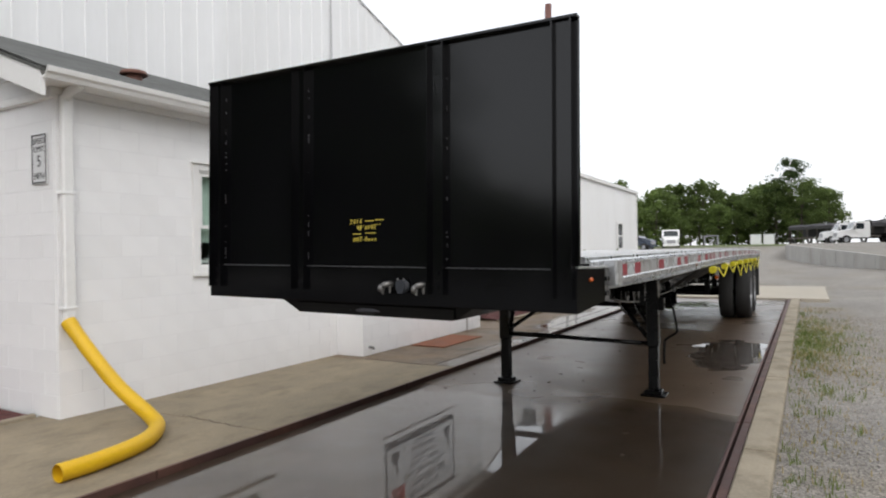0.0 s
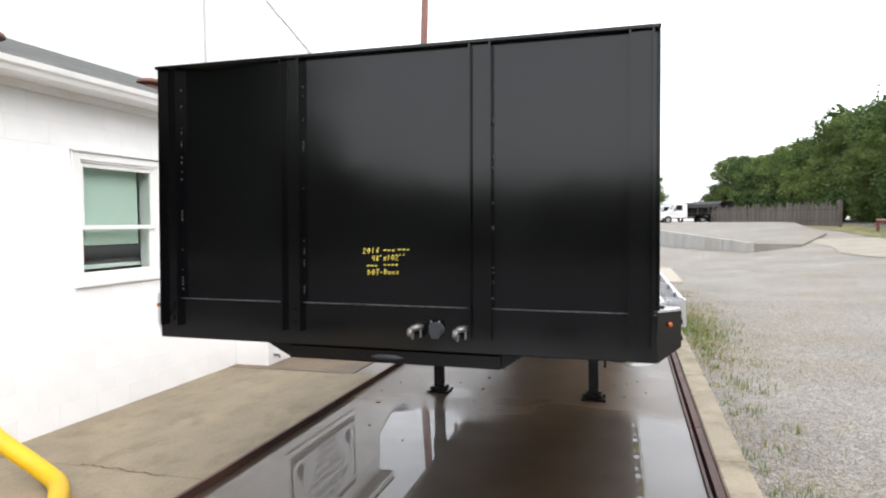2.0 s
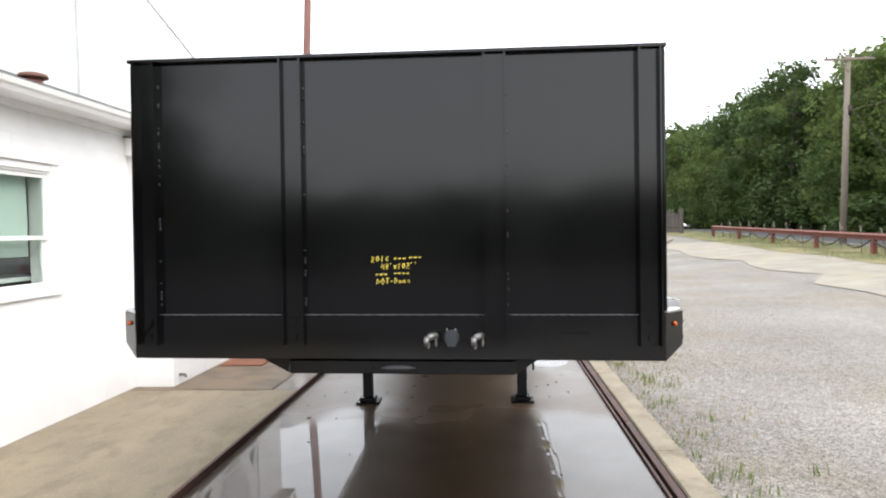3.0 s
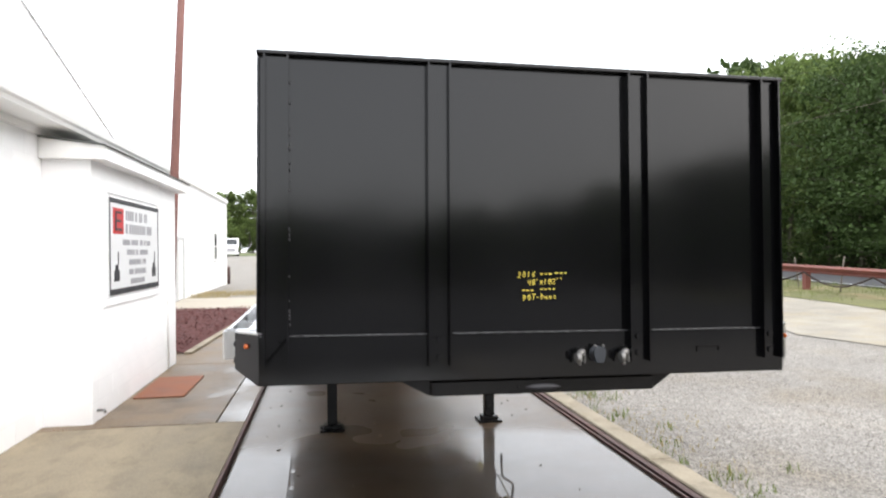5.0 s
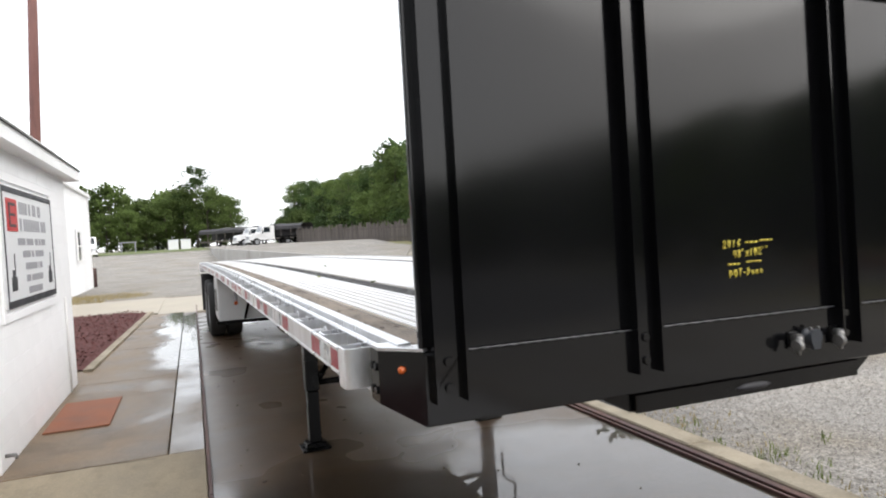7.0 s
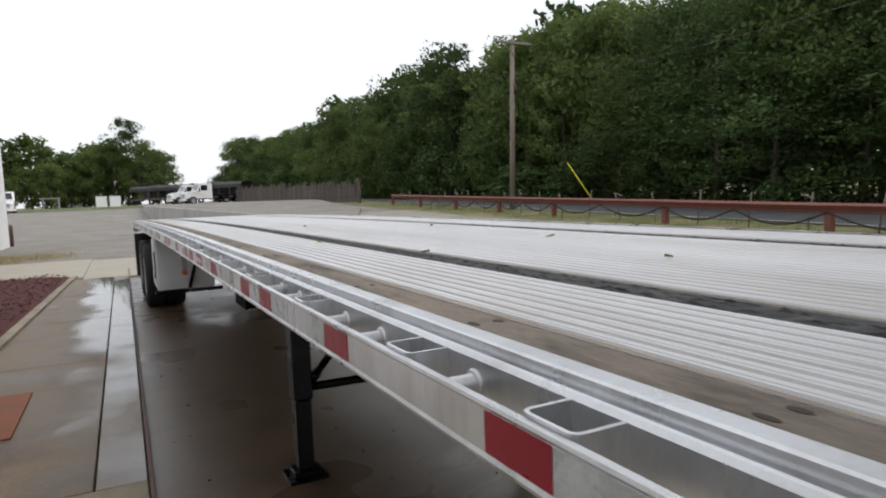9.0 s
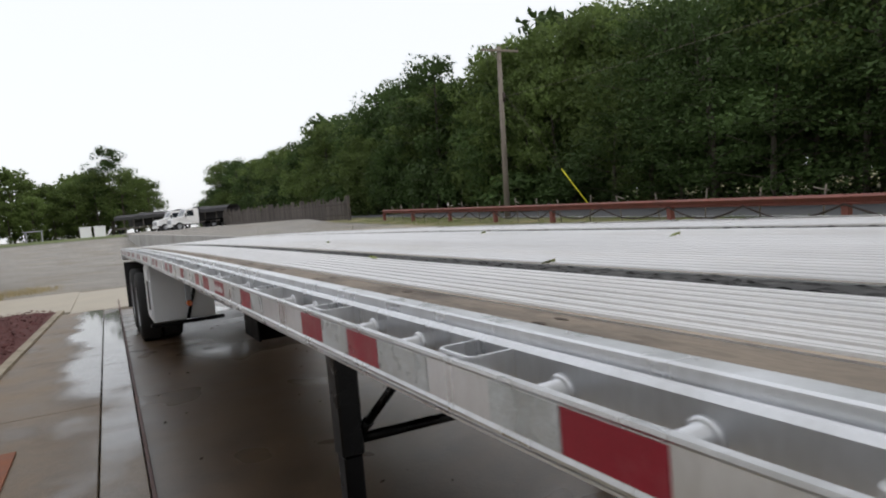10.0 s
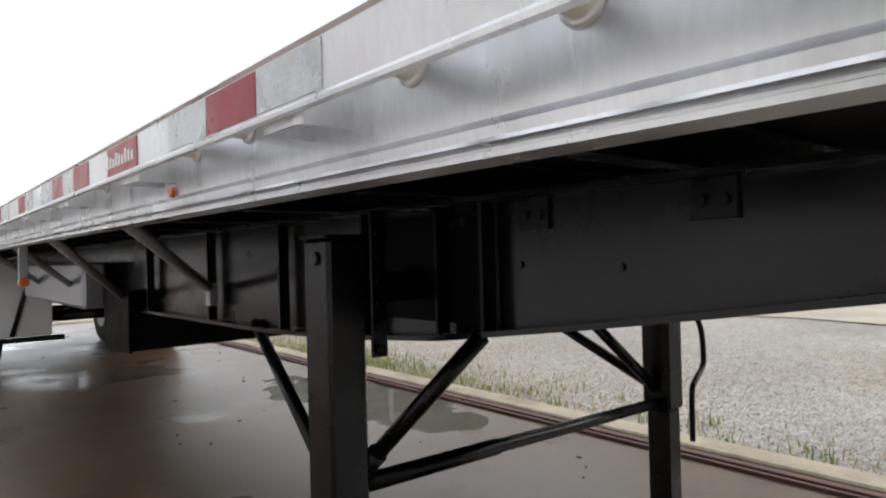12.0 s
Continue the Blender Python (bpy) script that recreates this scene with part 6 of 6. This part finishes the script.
def truck(name, label, category, at, cab, hood, color, length):
    t = thing(name, label, category, at=at)
    bm = bmesh.new()
    w = 1.15
    outline = [(0.0, 0.75), (0.05, 1.35), (0.3, 1.55), (hood, 1.7), (hood + 0.45, cab), (hood + 0.75, cab + 0.12), (hood + 1.9, cab + 0.12), (hood + 2.0, cab - 0.05), (hood + 2.0, 0.7)]
    a = [bm.verts.new((y, -w * (0.8 if y < hood - 0.1 else 1.0), z)) for y, z in outline]
    c = [bm.verts.new((y, w * (0.8 if y < hood - 0.1 else 1.0), z)) for y, z in outline]
    n = len(outline)
    for k in range(n):
        bm.faces.new((a[k], a[(k + 1) % n], c[(k + 1) % n], c[k]))
    bm.faces.new(a)
    bm.faces.new(c[::-1])
    body = part("body", bm, color, t)
    bm = bmesh.new()
    y0, z0, y1, z1 = hood + 0.06, 1.8, hood + 0.42, cab - 0.06
    bm.faces.new([bm.verts.new(p) for p in ((y0 - 0.03, -0.95, z0 + 0.03), (y0 - 0.03, 0.95, z0 + 0.03), (y1 - 0.03, 0.9, z1 + 0.03), (y1 - 0.03, -0.9, z1 + 0.03))])
    part("windscreen", bm, M_DARKGLASS, t)
    for s in (-1, 1):
        part("side_window", prism(bmesh.new(), [(hood + 0.5, s * 1.152), (hood + 1.35, s * 1.152), (hood + 1.35, s * 1.17), (hood + 0.5, s * 1.17)], 1.75, cab - 0.15), M_DARKGLASS, t)
        part("headlight", boxes((0.02, 0.1, s * 0.75 - 0.13, s * 0.75 + 0.13, 0.95, 1.15), bevel=0.01), M_SILVER, t)
        part("mirror", boxes((hood + 0.2, hood + 0.3, s * 1.35 - 0.1, s * 1.35 + 0.1, 1.6, 2.1), bevel=0.02), M_INK, t)
    part("grille", boxes((-0.02, 0.02, -0.55, 0.55, 0.85, 1.3), bevel=0.01), M_BARGREY, t)
    part("bumper", boxes((-0.1, 0.1, -1.1, 1.1, 0.45, 0.72), bevel=0.03), color, t)
    part("chassis", boxes((0.3, length, -0.45, 0.45, 0.6, 0.78)), M_BLACKM, t)
    for y in (0.95, length - 1.0):
        for s in (-1, 1):
            wh = new("wheel")
            wh.parent = t
            wh.matrix_basis = Matrix.Translation((y, s * 1.0, 0.5)) @ Matrix.Rotation(radians(90), 4, "Z")
            part("tyre", TYRE, M_RUBBER, wh)
            part("rim", RIM, M_ALUGREY, wh)
    if length > 6:
        part("headache_rack", boxes((hood + 2.08, hood + 2.16, -1.1, 1.1, 0.8, cab + 0.25), bevel=0.01), M_BLACKM, t)
        part("flat_body", boxes((hood + 2.2, length + 0.6, -1.2, 1.2, 0.95, 1.15), bevel=0.01), M_BLACKM, t)
    return t


def polar(bearing, dist):
    x, y = -1.7 + dist * math.sin(radians(bearing)), -1.5 + dist * math.cos(radians(bearing))
    return x, y, 1.4 if y > 60 else ground_z(x, y)


x, y, z = 4.7, 81.2, 1.4
truck("cab_truck", "white conventional cab truck parked on the ramp", "truck", Matrix.Translation((x, y, 1.38)) @ Matrix.Rotation(radians(13), 4, "Z") @ Matrix.Scale(0.86, 4), 2.5, 1.5, M_TRUCKW, 8.5)
x, y, z = 5.9, 78.2, 1.4
truck("cab_truck", "white conventional cab truck parked beside its twin", "truck", Matrix.Translation((x, y, 1.38)) @ Matrix.Rotation(radians(13), 4, "Z") @ Matrix.Scale(0.86, 4), 2.6, 1.5, M_TRUCKW, 8.5)
x, y, z = -10.9, 78.0, 1.0
truck("semi_tractor", "white semi tractor parked at the lot edge", "truck", Matrix.Translation((x, y, z)) @ Matrix.Rotation(radians(100), 4, "Z") @ Matrix.Scale(0.88, 4), 2.6, 1.6, M_TRUCKW, 6.0)
x, y, z = -12.4, 75.0, 0.95
truck("pickup", "dark blue pickup parked at the lot edge", "pickup", Matrix.Translation((x, y, z)) @ Matrix.Rotation(radians(165), 4, "Z") @ Matrix.Scale(0.82, 4), 2.0, 1.4, M_TRUCKB, 5.5)
for k, b in enumerate((-0.4, 0.55)):
    x, y, z = polar(b, 92)
    bx = thing("storage_box", "white plastic storage box standing in the grass", "storage box", "white boxes", at=Matrix.Translation((x, y, 1.4)))
    part("body", boxes((-0.62, 0.62, -0.6, 0.6, 0.0, 1.25), bevel=0.04), M_WHITEBOX, bx)
    part("lid", boxes((-0.66, 0.66, -0.64, 0.64, 1.255, 1.33), bevel=0.02), M_WHITEBOX, bx)
x, y, z = -7.6, 89.0, 1.4
sh2 = thing("open_shelter", "small grey open shelter at the end of the lot", "shelter", at=Matrix.Translation((x, y, 1.4)))
for r in ((-0.85, -0.75, -0.6, 0.6, 0, 1.2), (0.75, 0.85, -0.6, 0.6, 0, 1.2), (-0.95, 0.95, -0.7, 0.7, 1.2, 1.32)):
    part("panel", boxes(r, bevel=0.01), M_BARGREY, sh2)

# dark tarped flatbeds and an old slatted fence
tr2 = thing("tarped_trailer", "long dark flatbed trailer under a sagging tarp", "trailer")
ax, ay, _ = polar(2.1, 108)
bx_, by_, _ = polar(10.5, 92)
d = Vector((bx_ - ax, by_ - ay, 0))
ang = math.atan2(d.y, d.x)
tm = Matrix.Translation((ax, ay, 1.4)) @ Matrix.Rotation(ang, 4, "Z")
bm = bmesh.new()
n = 30
for k in range(n + 1):
    t = k / n * d.length
    h = 2.75 + 0.18 * noise.noise((k * 0.5, 0, 2))
    row = [bm.verts.new((t, yy, zz)) for yy, zz in ((-1.2, 2.0), (-1.2, h - 0.3), (-0.7, h), (0.7, h), (1.2, h - 0.3), (1.2, 1.0))]
    if k:
        for i in range(5):
            bm.faces.new((prev[i], row[i], row[i + 1], prev[i + 1]))
    prev = row
part("tarp", bm, M_TARP, tr2, at=tm)
part("bed", boxes((0, d.length, -1.25, 1.25, 0.7, 0.89)), M_FENCE, tr2, at=tm)
stake_mesh = mesh_of("side_stake", boxes((-0.05, 0.05, -1.2, -1.12, 0.9, 2.1), bevel=0.005), M_FENCE)
for k in range(12):
    part("side_stake", stake_mesh, M_FENCE, tr2, at=tm @ Matrix.Translation((0.1 + k * (d.length - 0.2) / 11, 0, 0)))
for k in range(7):
    wh = new("wheel")
    wh.parent = tr2
    wh.matrix_basis = tm @ Matrix.Translation((1 + k * (d.length - 2) / 6, -1.0, 0.5)) @ Matrix.Rotation(radians(90), 4, "Z")
    part("tyre", TYRE, M_RUBBER, wh)
fn = thing("slat_fence", "old grey wooden slat fence leaning unevenly", "fence")
fx0, fy0 = 17.3, 52.0
fx1, fy1, _ = polar(9.6, 80)
d = Vector((fx1 - fx0, fy1 - fy0, 0))
slm = [mesh_of("slat", boxes((-0.09, 0.09, -0.02, 0.02, 0.0, h), bevel=0.006), M_FENCE) for h in (1.5, 1.6, 1.7, 1.8, 1.95)]
ang = math.atan2(d.y, d.x)
for k in range(170):
    t = k / 169
    p = Vector((fx0, fy0, 0)) + d * t
    z = 1.25 + 0.2 * t
    part("slat", slm[rr.randrange(5)], M_FENCE, fn, at=Matrix.Translation((p.x, p.y, z - 0.15)) @ Matrix.Rotation(ang, 4, "Z") @ Matrix.Rotation(rr.uniform(-0.06, 0.06), 4, "Y"))
for z in (0.3, 1.2):
    part("fence_rail", tube(bmesh.new(), [(fx0, fy0 + 0.06, 1.2 + z), (fx1, fy1 + 0.06, 1.35 + z)], 0.05, 6), M_FENCE, fn)
part("end_post", boxes((fx0 - 0.12, fx0 + 0.12, fy0 - 0.12, fy0 + 0.12, 0.9, 3.1), bevel=0.01), M_FENCE, fn)


# ---------------------------------------------------------------- trees
def tree_mesh(seed, height, crown_r, leaves, leaf, low=0.25):
    """A tapered trunk with limbs, and a crown of small leaf sprays gathered in clumps along the limbs."""
    r = random.Random(seed)
    bm = bmesh.new()
    bend = Vector((r.uniform(-0.4, 0.4), r.uniform(-0.4, 0.4), 0))
    trunk = [Vector((0, 0, -0.4)) + (Vector((0, 0, height * 0.95)) + bend * (k / 7)) * (k / 7) for k in range(8)]
    r0 = height * 0.016
    tube(bm, trunk, [r0 * (1 - 0.85 * k / 7) for k in range(8)], 7)
    clumps = []
    for k in range(26):
        t = low + (0.97 - low) * (k / 26) ** 0.9
        base = trunk[0].lerp(trunk[-1], t)
        a = k * 2.4 + r.uniform(-0.5, 0.5)
        # broad in the middle of the crown, narrow at its foot and top
        reach = crown_r * (math.sin(math.pi * min(1, (t - low) / (1.04 - low)) ** 0.75) * 0.85 + 0.2) * r.uniform(0.6, 1.15)
        tip = base + Vector((math.cos(a) * reach, math.sin(a) * reach, reach * r.uniform(0.15, 0.6)))
        mid = base.lerp(tip, 0.5) + Vector((0, 0, 0.12 * reach))
        tube(bm, [base, mid, tip], [r0 * 0.32 * (1 - t * 0.6), r0 * 0.2 * (1 - t * 0.6), 0.015], 5, caps=False)
        for q, s in ((tip, 1.0), (mid, 0.9), (base.lerp(tip, 0.75), 0.8)):
            clumps.append((q + Vector((r.uniform(-0.4, 0.4), r.uniform(-0.4, 0.4), r.uniform(-0.2, 0.5))), s * crown_r * r.uniform(0.22, 0.42)))
    trunk_me = mesh_of("trunk", bm, M_BARK)
    rs = np.random.RandomState(seed)
    per = leaves // len(clumps)
    vs, fs = [], []
    for c, rad in clumps:
        d = rs.normal(size=(per, 3))
        d /= np.linalg.norm(d, axis=1)[:, None]
        p = np.array(c) + d * (rad * rs.uniform(0.35, 1.0, (per, 1)) ** 0.6) * np.array([1, 1, 0.75])
        u = rs.normal(size=(per, 3))
        u /= np.linalg.norm(u, axis=1)[:, None]
        nrm = d + 0.5 * rs.normal(size=(per, 3)) + np.array([0, 0, 0.45])
        w = np.cross(u, nrm)
        w /= np.linalg.norm(w, axis=1)[:, None] + 1e-6
        sz = leaf * rs.uniform(0.6, 1.4, (per, 1))
        i0 = len(vs)
        q = np.stack([p - u * sz, p + w * sz * 0.55, p + u * sz, p - w * sz * 0.55], 1).reshape(-1, 3)
        vs.extend(map(tuple, q))
        fs.extend((i0 + 4 * i, i0 + 4 * i + 1, i0 + 4 * i + 2, i0 + 4 * i + 3) for i in range(per))
    return trunk_me, vs, fs


def make_tree(variant, name, label, group, at, leafmat):
    t = thing(name, label, "tree", group, at=at)
    part("trunk", variant[0], M_BARK, t)
    c = part("crown", variant[leafmat], M_LEAF, t)
    return t


VARIANTS = []
for k, (h, cr, nl, lf, lo) in enumerate(((12.8, 3.3, 6200, 0.155, 0.12), (14.0, 3.6, 6600, 0.16, 0.15), (11.0, 3.1, 5600, 0.15, 0.08), (15.5, 3.2, 6000, 0.155, 0.2), (7.6, 2.8, 5200, 0.14, 0.02), (13.6, 4.0, 2200, 0.33, 0.1), (11.8, 3.8, 2100, 0.33, 0.05), (5.0, 2.6, 1800, 0.2, 0.0), (12.6, 3.5, 8600, 0.11, 0.1), (13.8, 3.7, 8800, 0.115, 0.14), (9.6, 3.2, 6600, 0.105, 0.05))):
    tm_, vs, fs = tree_mesh(100 + k, h, cr, nl, lf, lo)
    VARIANTS.append((tm_, raw_mesh("crown", vs, fs, M_LEAF), raw_mesh("crown", vs, fs, M_LEAFD)))

rr = random.Random(21)
W_LABEL = "leafy green broadleaf tree in the roadside wood"


def wood_x(y):
    return 25.0 + 0.03 * (y - 10) if y < 50 else 26.2 - 0.055 * (y - 50)


SKY_Y = (-5, 20, 25, 27.5, 30.5, 33, 37.5, 40, 43, 46.5, 51, 55.5, 59, 63, 70, 72.5, 76, 81, 86, 93, 97, 104, 121, 150)
SKY_H = (13, 15.6, 14.4, 14.2, 15.2, 15.8, 16.2, 17.8, 17.4, 17.0, 16.2, 14.6, 13.8, 16.2, 17.6, 17.2, 15.2, 14.3, 16.4, 17.0, 15.6, 14.6, 14.6, 17.0)


def wood_top(y):
    return float(np.interp(y, SKY_Y, SKY_H))


TALL = (12.8, 14.0, 11.0, 15.5, 7.6, 13.6, 11.8, 5.0, 12.6, 13.8, 9.6)
# low bushy ones in front, then ranks of taller trees, close-set
for rank, (dx, gap, picks) in enumerate(((-1.0, 2.6, (7, 7, 4)), (1.0, 3.0, (4, 2, 4, 0)), (3.6, 3.4, (0, 2, 1)), (7.0, 3.8, (1, 3, 0, 5)), (11.0, 4.2, (5, 6)), (15.5, 4.6, (5, 6)))):
    y = (-95.0 if rank in (3, 4) else -30.0 if rank in (1, 2) else 1.0) + rank
    while y < 150:
        x = wood_x(y) + dx + rr.uniform(-1, 1)
        s_ = rr.uniform(0.42, 0.62) if y < 0 else rr.uniform(0.86, 1.12) if y < 23 else rr.uniform(0.8, 1.02) if y < 43 else rr.uniform(0.74, 1.05) if y < 52 else rr.uniform(0.62, 1.16)
        zb = ground_z(x, y) + 0.12 * rank
        m = Matrix.Translation((x, y, zb)) @ Matrix.Rotation(rr.uniform(0, 6.28), 4, "Z") @ Matrix.Diagonal((s_ * rr.uniform(0.95, 1.2), s_ * rr.uniform(0.95, 1.2), s_, 1))
        pick = rr.choice(picks)
        if y < 0:
            pick = rr.choice((5, 6))
        elif y < 31 and rank < 3:
            pick = rr.choice((8, 9, 10) if rank < 2 else (8, 9))
        if y > 4 and rank in (2, 3, 4):
            s_ = (wood_top(y) - zb) / TALL[pick] * rr.uniform(0.84, 1.0) * (0.94 if rank == 2 else 1.0)
            w_ = min(1.15, max(0.8, s_)) * rr.uniform(0.95, 1.15)
            m = Matrix.Translation((x, y, zb)) @ Matrix.Rotation(rr.uniform(0, 6.28), 4, "Z") @ Matrix.Diagonal((w_, w_, s_, 1))
        if rank == 0 and y < 40:
            m = m @ Matrix.Diagonal((0.95, 0.95, 0.62, 1))
        # deep shade of the near wood put into colour: dark leaf drawn more often
        make_tree(VARIANTS[pick], "broadleaf_tree", W_LABEL if rank else "low bushy tree at the edge of the roadside wood", "roadside wood", m, 1 + (rr.random() < (0.95 if y < 14 else 0.6 if rank == 0 else 0.35 if y < 45 else 0.45)))
        y += gap * rr.uniform(0.75, 1.25) * (1 if -12 < y < 75 else 1.8)
# far wood across the end of the lot
F_LABEL = "tall broadleaf tree in the wood at the end of the lot"
for rank in range(3):
    b = -17.0
    while b < 4.6:
        dist = 120 + 7 * rank + rr.uniform(-3, 3)
        x, y, _ = polar(b, dist)
        s = rr.uniform(0.6, 1.02)
        m = Matrix.Translation((x, y, 1.4)) @ Matrix.Rotation(rr.uniform(0, 6.28), 4, "Z") @ Matrix.Diagonal((s * 1.15, s * 1.15, s, 1))
        # only the lighter leaf colour here, standing in for haze over the distance
        make_tree(VARIANTS[rr.choice((5, 6, 5)) if rank else rr.choice((4, 7, 6, 2))], "broadleaf_tree", F_LABEL, "far wood", m, 1)
        b += 1.7 * rr.uniform(0.8, 1.2)
x, y, _ = polar(1.5, 122)
make_tree(VARIANTS[3], "broadleaf_tree", "taller tree standing out above the far wood", "far wood", Matrix.Translation((x, y, 1.4)), 2)
# woods closing the yard far behind
for rank in range(2):
    for k in range(44):
        b = 112 + 2.35 * k + rr.uniform(-0.6, 0.6)
        d = 60 + 6 * rank + rr.uniform(-2, 2)
        rise = float(np.interp(b, (112, 118, 124, 136, 141, 147, 155, 165, 196, 204, 214), (13.8, 13.4, 12.0, 11.6, 11.2, 10.0, 8.2, 6.8, 6.8, 9.0, 13.0))) * rr.uniform(0.86, 1.02)
        h = 1.7 + d * math.tan(radians(rise))
        pick = 5 + (k + rank) % 2
        make_tree(VARIANTS[pick], "broadleaf_tree", "broadleaf tree closing the far side of the yard", "back wood", Matrix.Translation((d * math.sin(radians(b)), d * math.cos(radians(b)), 0)) @ Matrix.Rotation(k, 4, "Z") @ Matrix.Diagonal((0.85, 0.85, h / (TALL[pick] + 0.4), 1)), 1)
# unseen taller stand beyond the drive, added to darken the bulkhead's reflection
for k in range(22):
    a, d = radians(213 + 1.7 * k), 27 + 4 * (k % 3) + rr.uniform(-1.5, 1.5)
    make_tree(VARIANTS[k % 2], "broadleaf_tree", "unseen tall tree, added to darken the bulkhead's reflection", "back wood", Matrix.Translation((d * math.sin(a), d * math.cos(a), 0)) @ Matrix.Rotation(k, 4, "Z") @ Matrix.Diagonal((1.15, 1.15, 1.12, 1)), 2)

# ---------------------------------------------------------------- small stuff on the ground
def scatter_stones():
    rs = np.random.RandomState(3)
    n = 19000
    x = 1.9 + 5.0 * rs.beta(1.0, 2.2, n)
    y = rs.uniform(-1.5, 12.5, n)
    s = rs.uniform(0.005, 0.014, n)
    base = np.array([(1, 0, 0), (-1, 0, 0), (0, 1, 0), (0, -1, 0), (0, 0, 0.8), (0, 0, -0.6)], float)
    faces = [(0, 2, 4), (2, 1, 4), (1, 3, 4), (3, 0, 4), (2, 0, 5), (1, 2, 5), (3, 1, 5), (0, 3, 5)]
    vs, fs = [], []
    for i in range(n):
        a = rs.uniform(0, 6.28)
        c, d = math.cos(a), math.sin(a)
        q = base * (s[i] * rs.uniform(0.6, 1.4, (6, 1)))
        q = np.stack([q[:, 0] * c - q[:, 1] * d, q[:, 0] * d + q[:, 1] * c, q[:, 2]], 1)
        z = yard_z(x[i], y[i]) + s[i] * 0.35
        i0 = len(vs)
        vs.extend(map(tuple, q + (x[i], y[i], z)))
        fs.extend(tuple(i0 + k for k in f) for f in faces)
    ob = new("loose_gravel", raw_mesh("loose_gravel", vs, fs, M_STONE))
    tagged(ob, "loose grey crushed stones strewn over the yard", "gravel", kind="stuff")


def tufts(name, label, spots, material, seed, hmin, hmax, per=26):
    rs = random.Random(seed)
    vs, fs = [], []
    for cx, cy, spread in spots:
        for k in range(per):
            x, y = cx + rs.gauss(0, spread), cy + rs.gauss(0, spread)
            z = yard_z(x, y)
            h = rs.uniform(hmin, hmax)
            a = rs.uniform(0, 6.28)
            dx, dy = math.cos(a), math.sin(a)
            w = rs.uniform(0.002, 0.005)
            lean_ = rs.uniform(0.1, 0.6) * h
            i0 = len(vs)
            vs += [(x - dy * w, y + dx * w, z), (x + dy * w, y - dx * w, z), (x + dx * lean_ * 0.4 + dy * w * 0.8, y + dy * lean_ * 0.4 - dx * w * 0.8, z + h * 0.6), (x + dx * lean_ * 0.4 - dy * w * 0.8, y + dy * lean_ * 0.4 + dx * w * 0.8, z + h * 0.6), (x + dx * lean_, y + dy * lean_, z + h)]
            fs += [(i0, i0 + 1, i0 + 2, i0 + 3), (i0 + 3, i0 + 2, i0 + 4)]
    ob = new(name, raw_mesh(name, vs, fs, material))
    tagged(ob, label, "weeds", kind="stuff")


scatter_stones()
rr = random.Random(9)
edge = lambda y: SX1 + 0.36 + 0.0175 * y
spots = [(edge(y) + abs(rr.gauss(0, 0.1)), y, 0.03) for y in [rr.uniform(0.3, 14) for _ in range(22)]]
spots += [(edge(y) + abs(rr.gauss(0.1, 0.32)), y, 0.12) for y in [rr.gauss(8.6, 1.7) for _ in range(150)]]
spots += [(edge(y) + abs(rr.gauss(0.1, 0.3)), y, 0.05) for y in [rr.uniform(1.0, 5.0) for _ in range(16)]]
tufts("weeds", "green weeds growing along the kerb", spots, M_BLADE, 1, 0.02, 0.1, per=16)
spots = [(edge(y) + abs(rr.gauss(0.2, 0.35)), y, 0.16) for y in [rr.gauss(8.0, 3.2) for _ in range(150)]]
tufts("dry_grass", "straw-coloured dry grass along the kerb", spots, M_DRYBLADE, 2, 0.015, 0.06)
spots = [(rr.uniform(-8.5, -3.2), rr.uniform(22.8, 27.0), 0.3) for _ in range(260)]
tufts("weeds", "yellow-green weeds in the gravel past the apron", spots, M_DRYBLADE, 5, 0.04, 0.16, per=24)
spots = [(rail_x(y) + rr.uniform(-2.0, 2.6), y, 0.25) for y in [rr.uniform(-6, 48) for _ in range(520)]]
tufts("verge_grass", "tufts of verge grass around the guard rail", spots, M_BLADE, 3, 0.05, 0.22, per=22)

# ---------------------------------------------------------------- wall pieces
blocks(wall_e, "x", WX, WY0, PY0, 0.05, 2.85, 1, opening=OPEN)
blocks(wall_s, "y", WY0, -6.0, WX - 0.032, 0.05, 2.85, -1)
blocks(core, "x", VX, PY0, PY1, 0.05, 2.64, 1)
part("porch_side", boxes((WX + 0.004, VX - 0.031, PY0 - 0.0005, PY0 + 0.002, 0.05, 2.64)), M_BLOCK, porch)
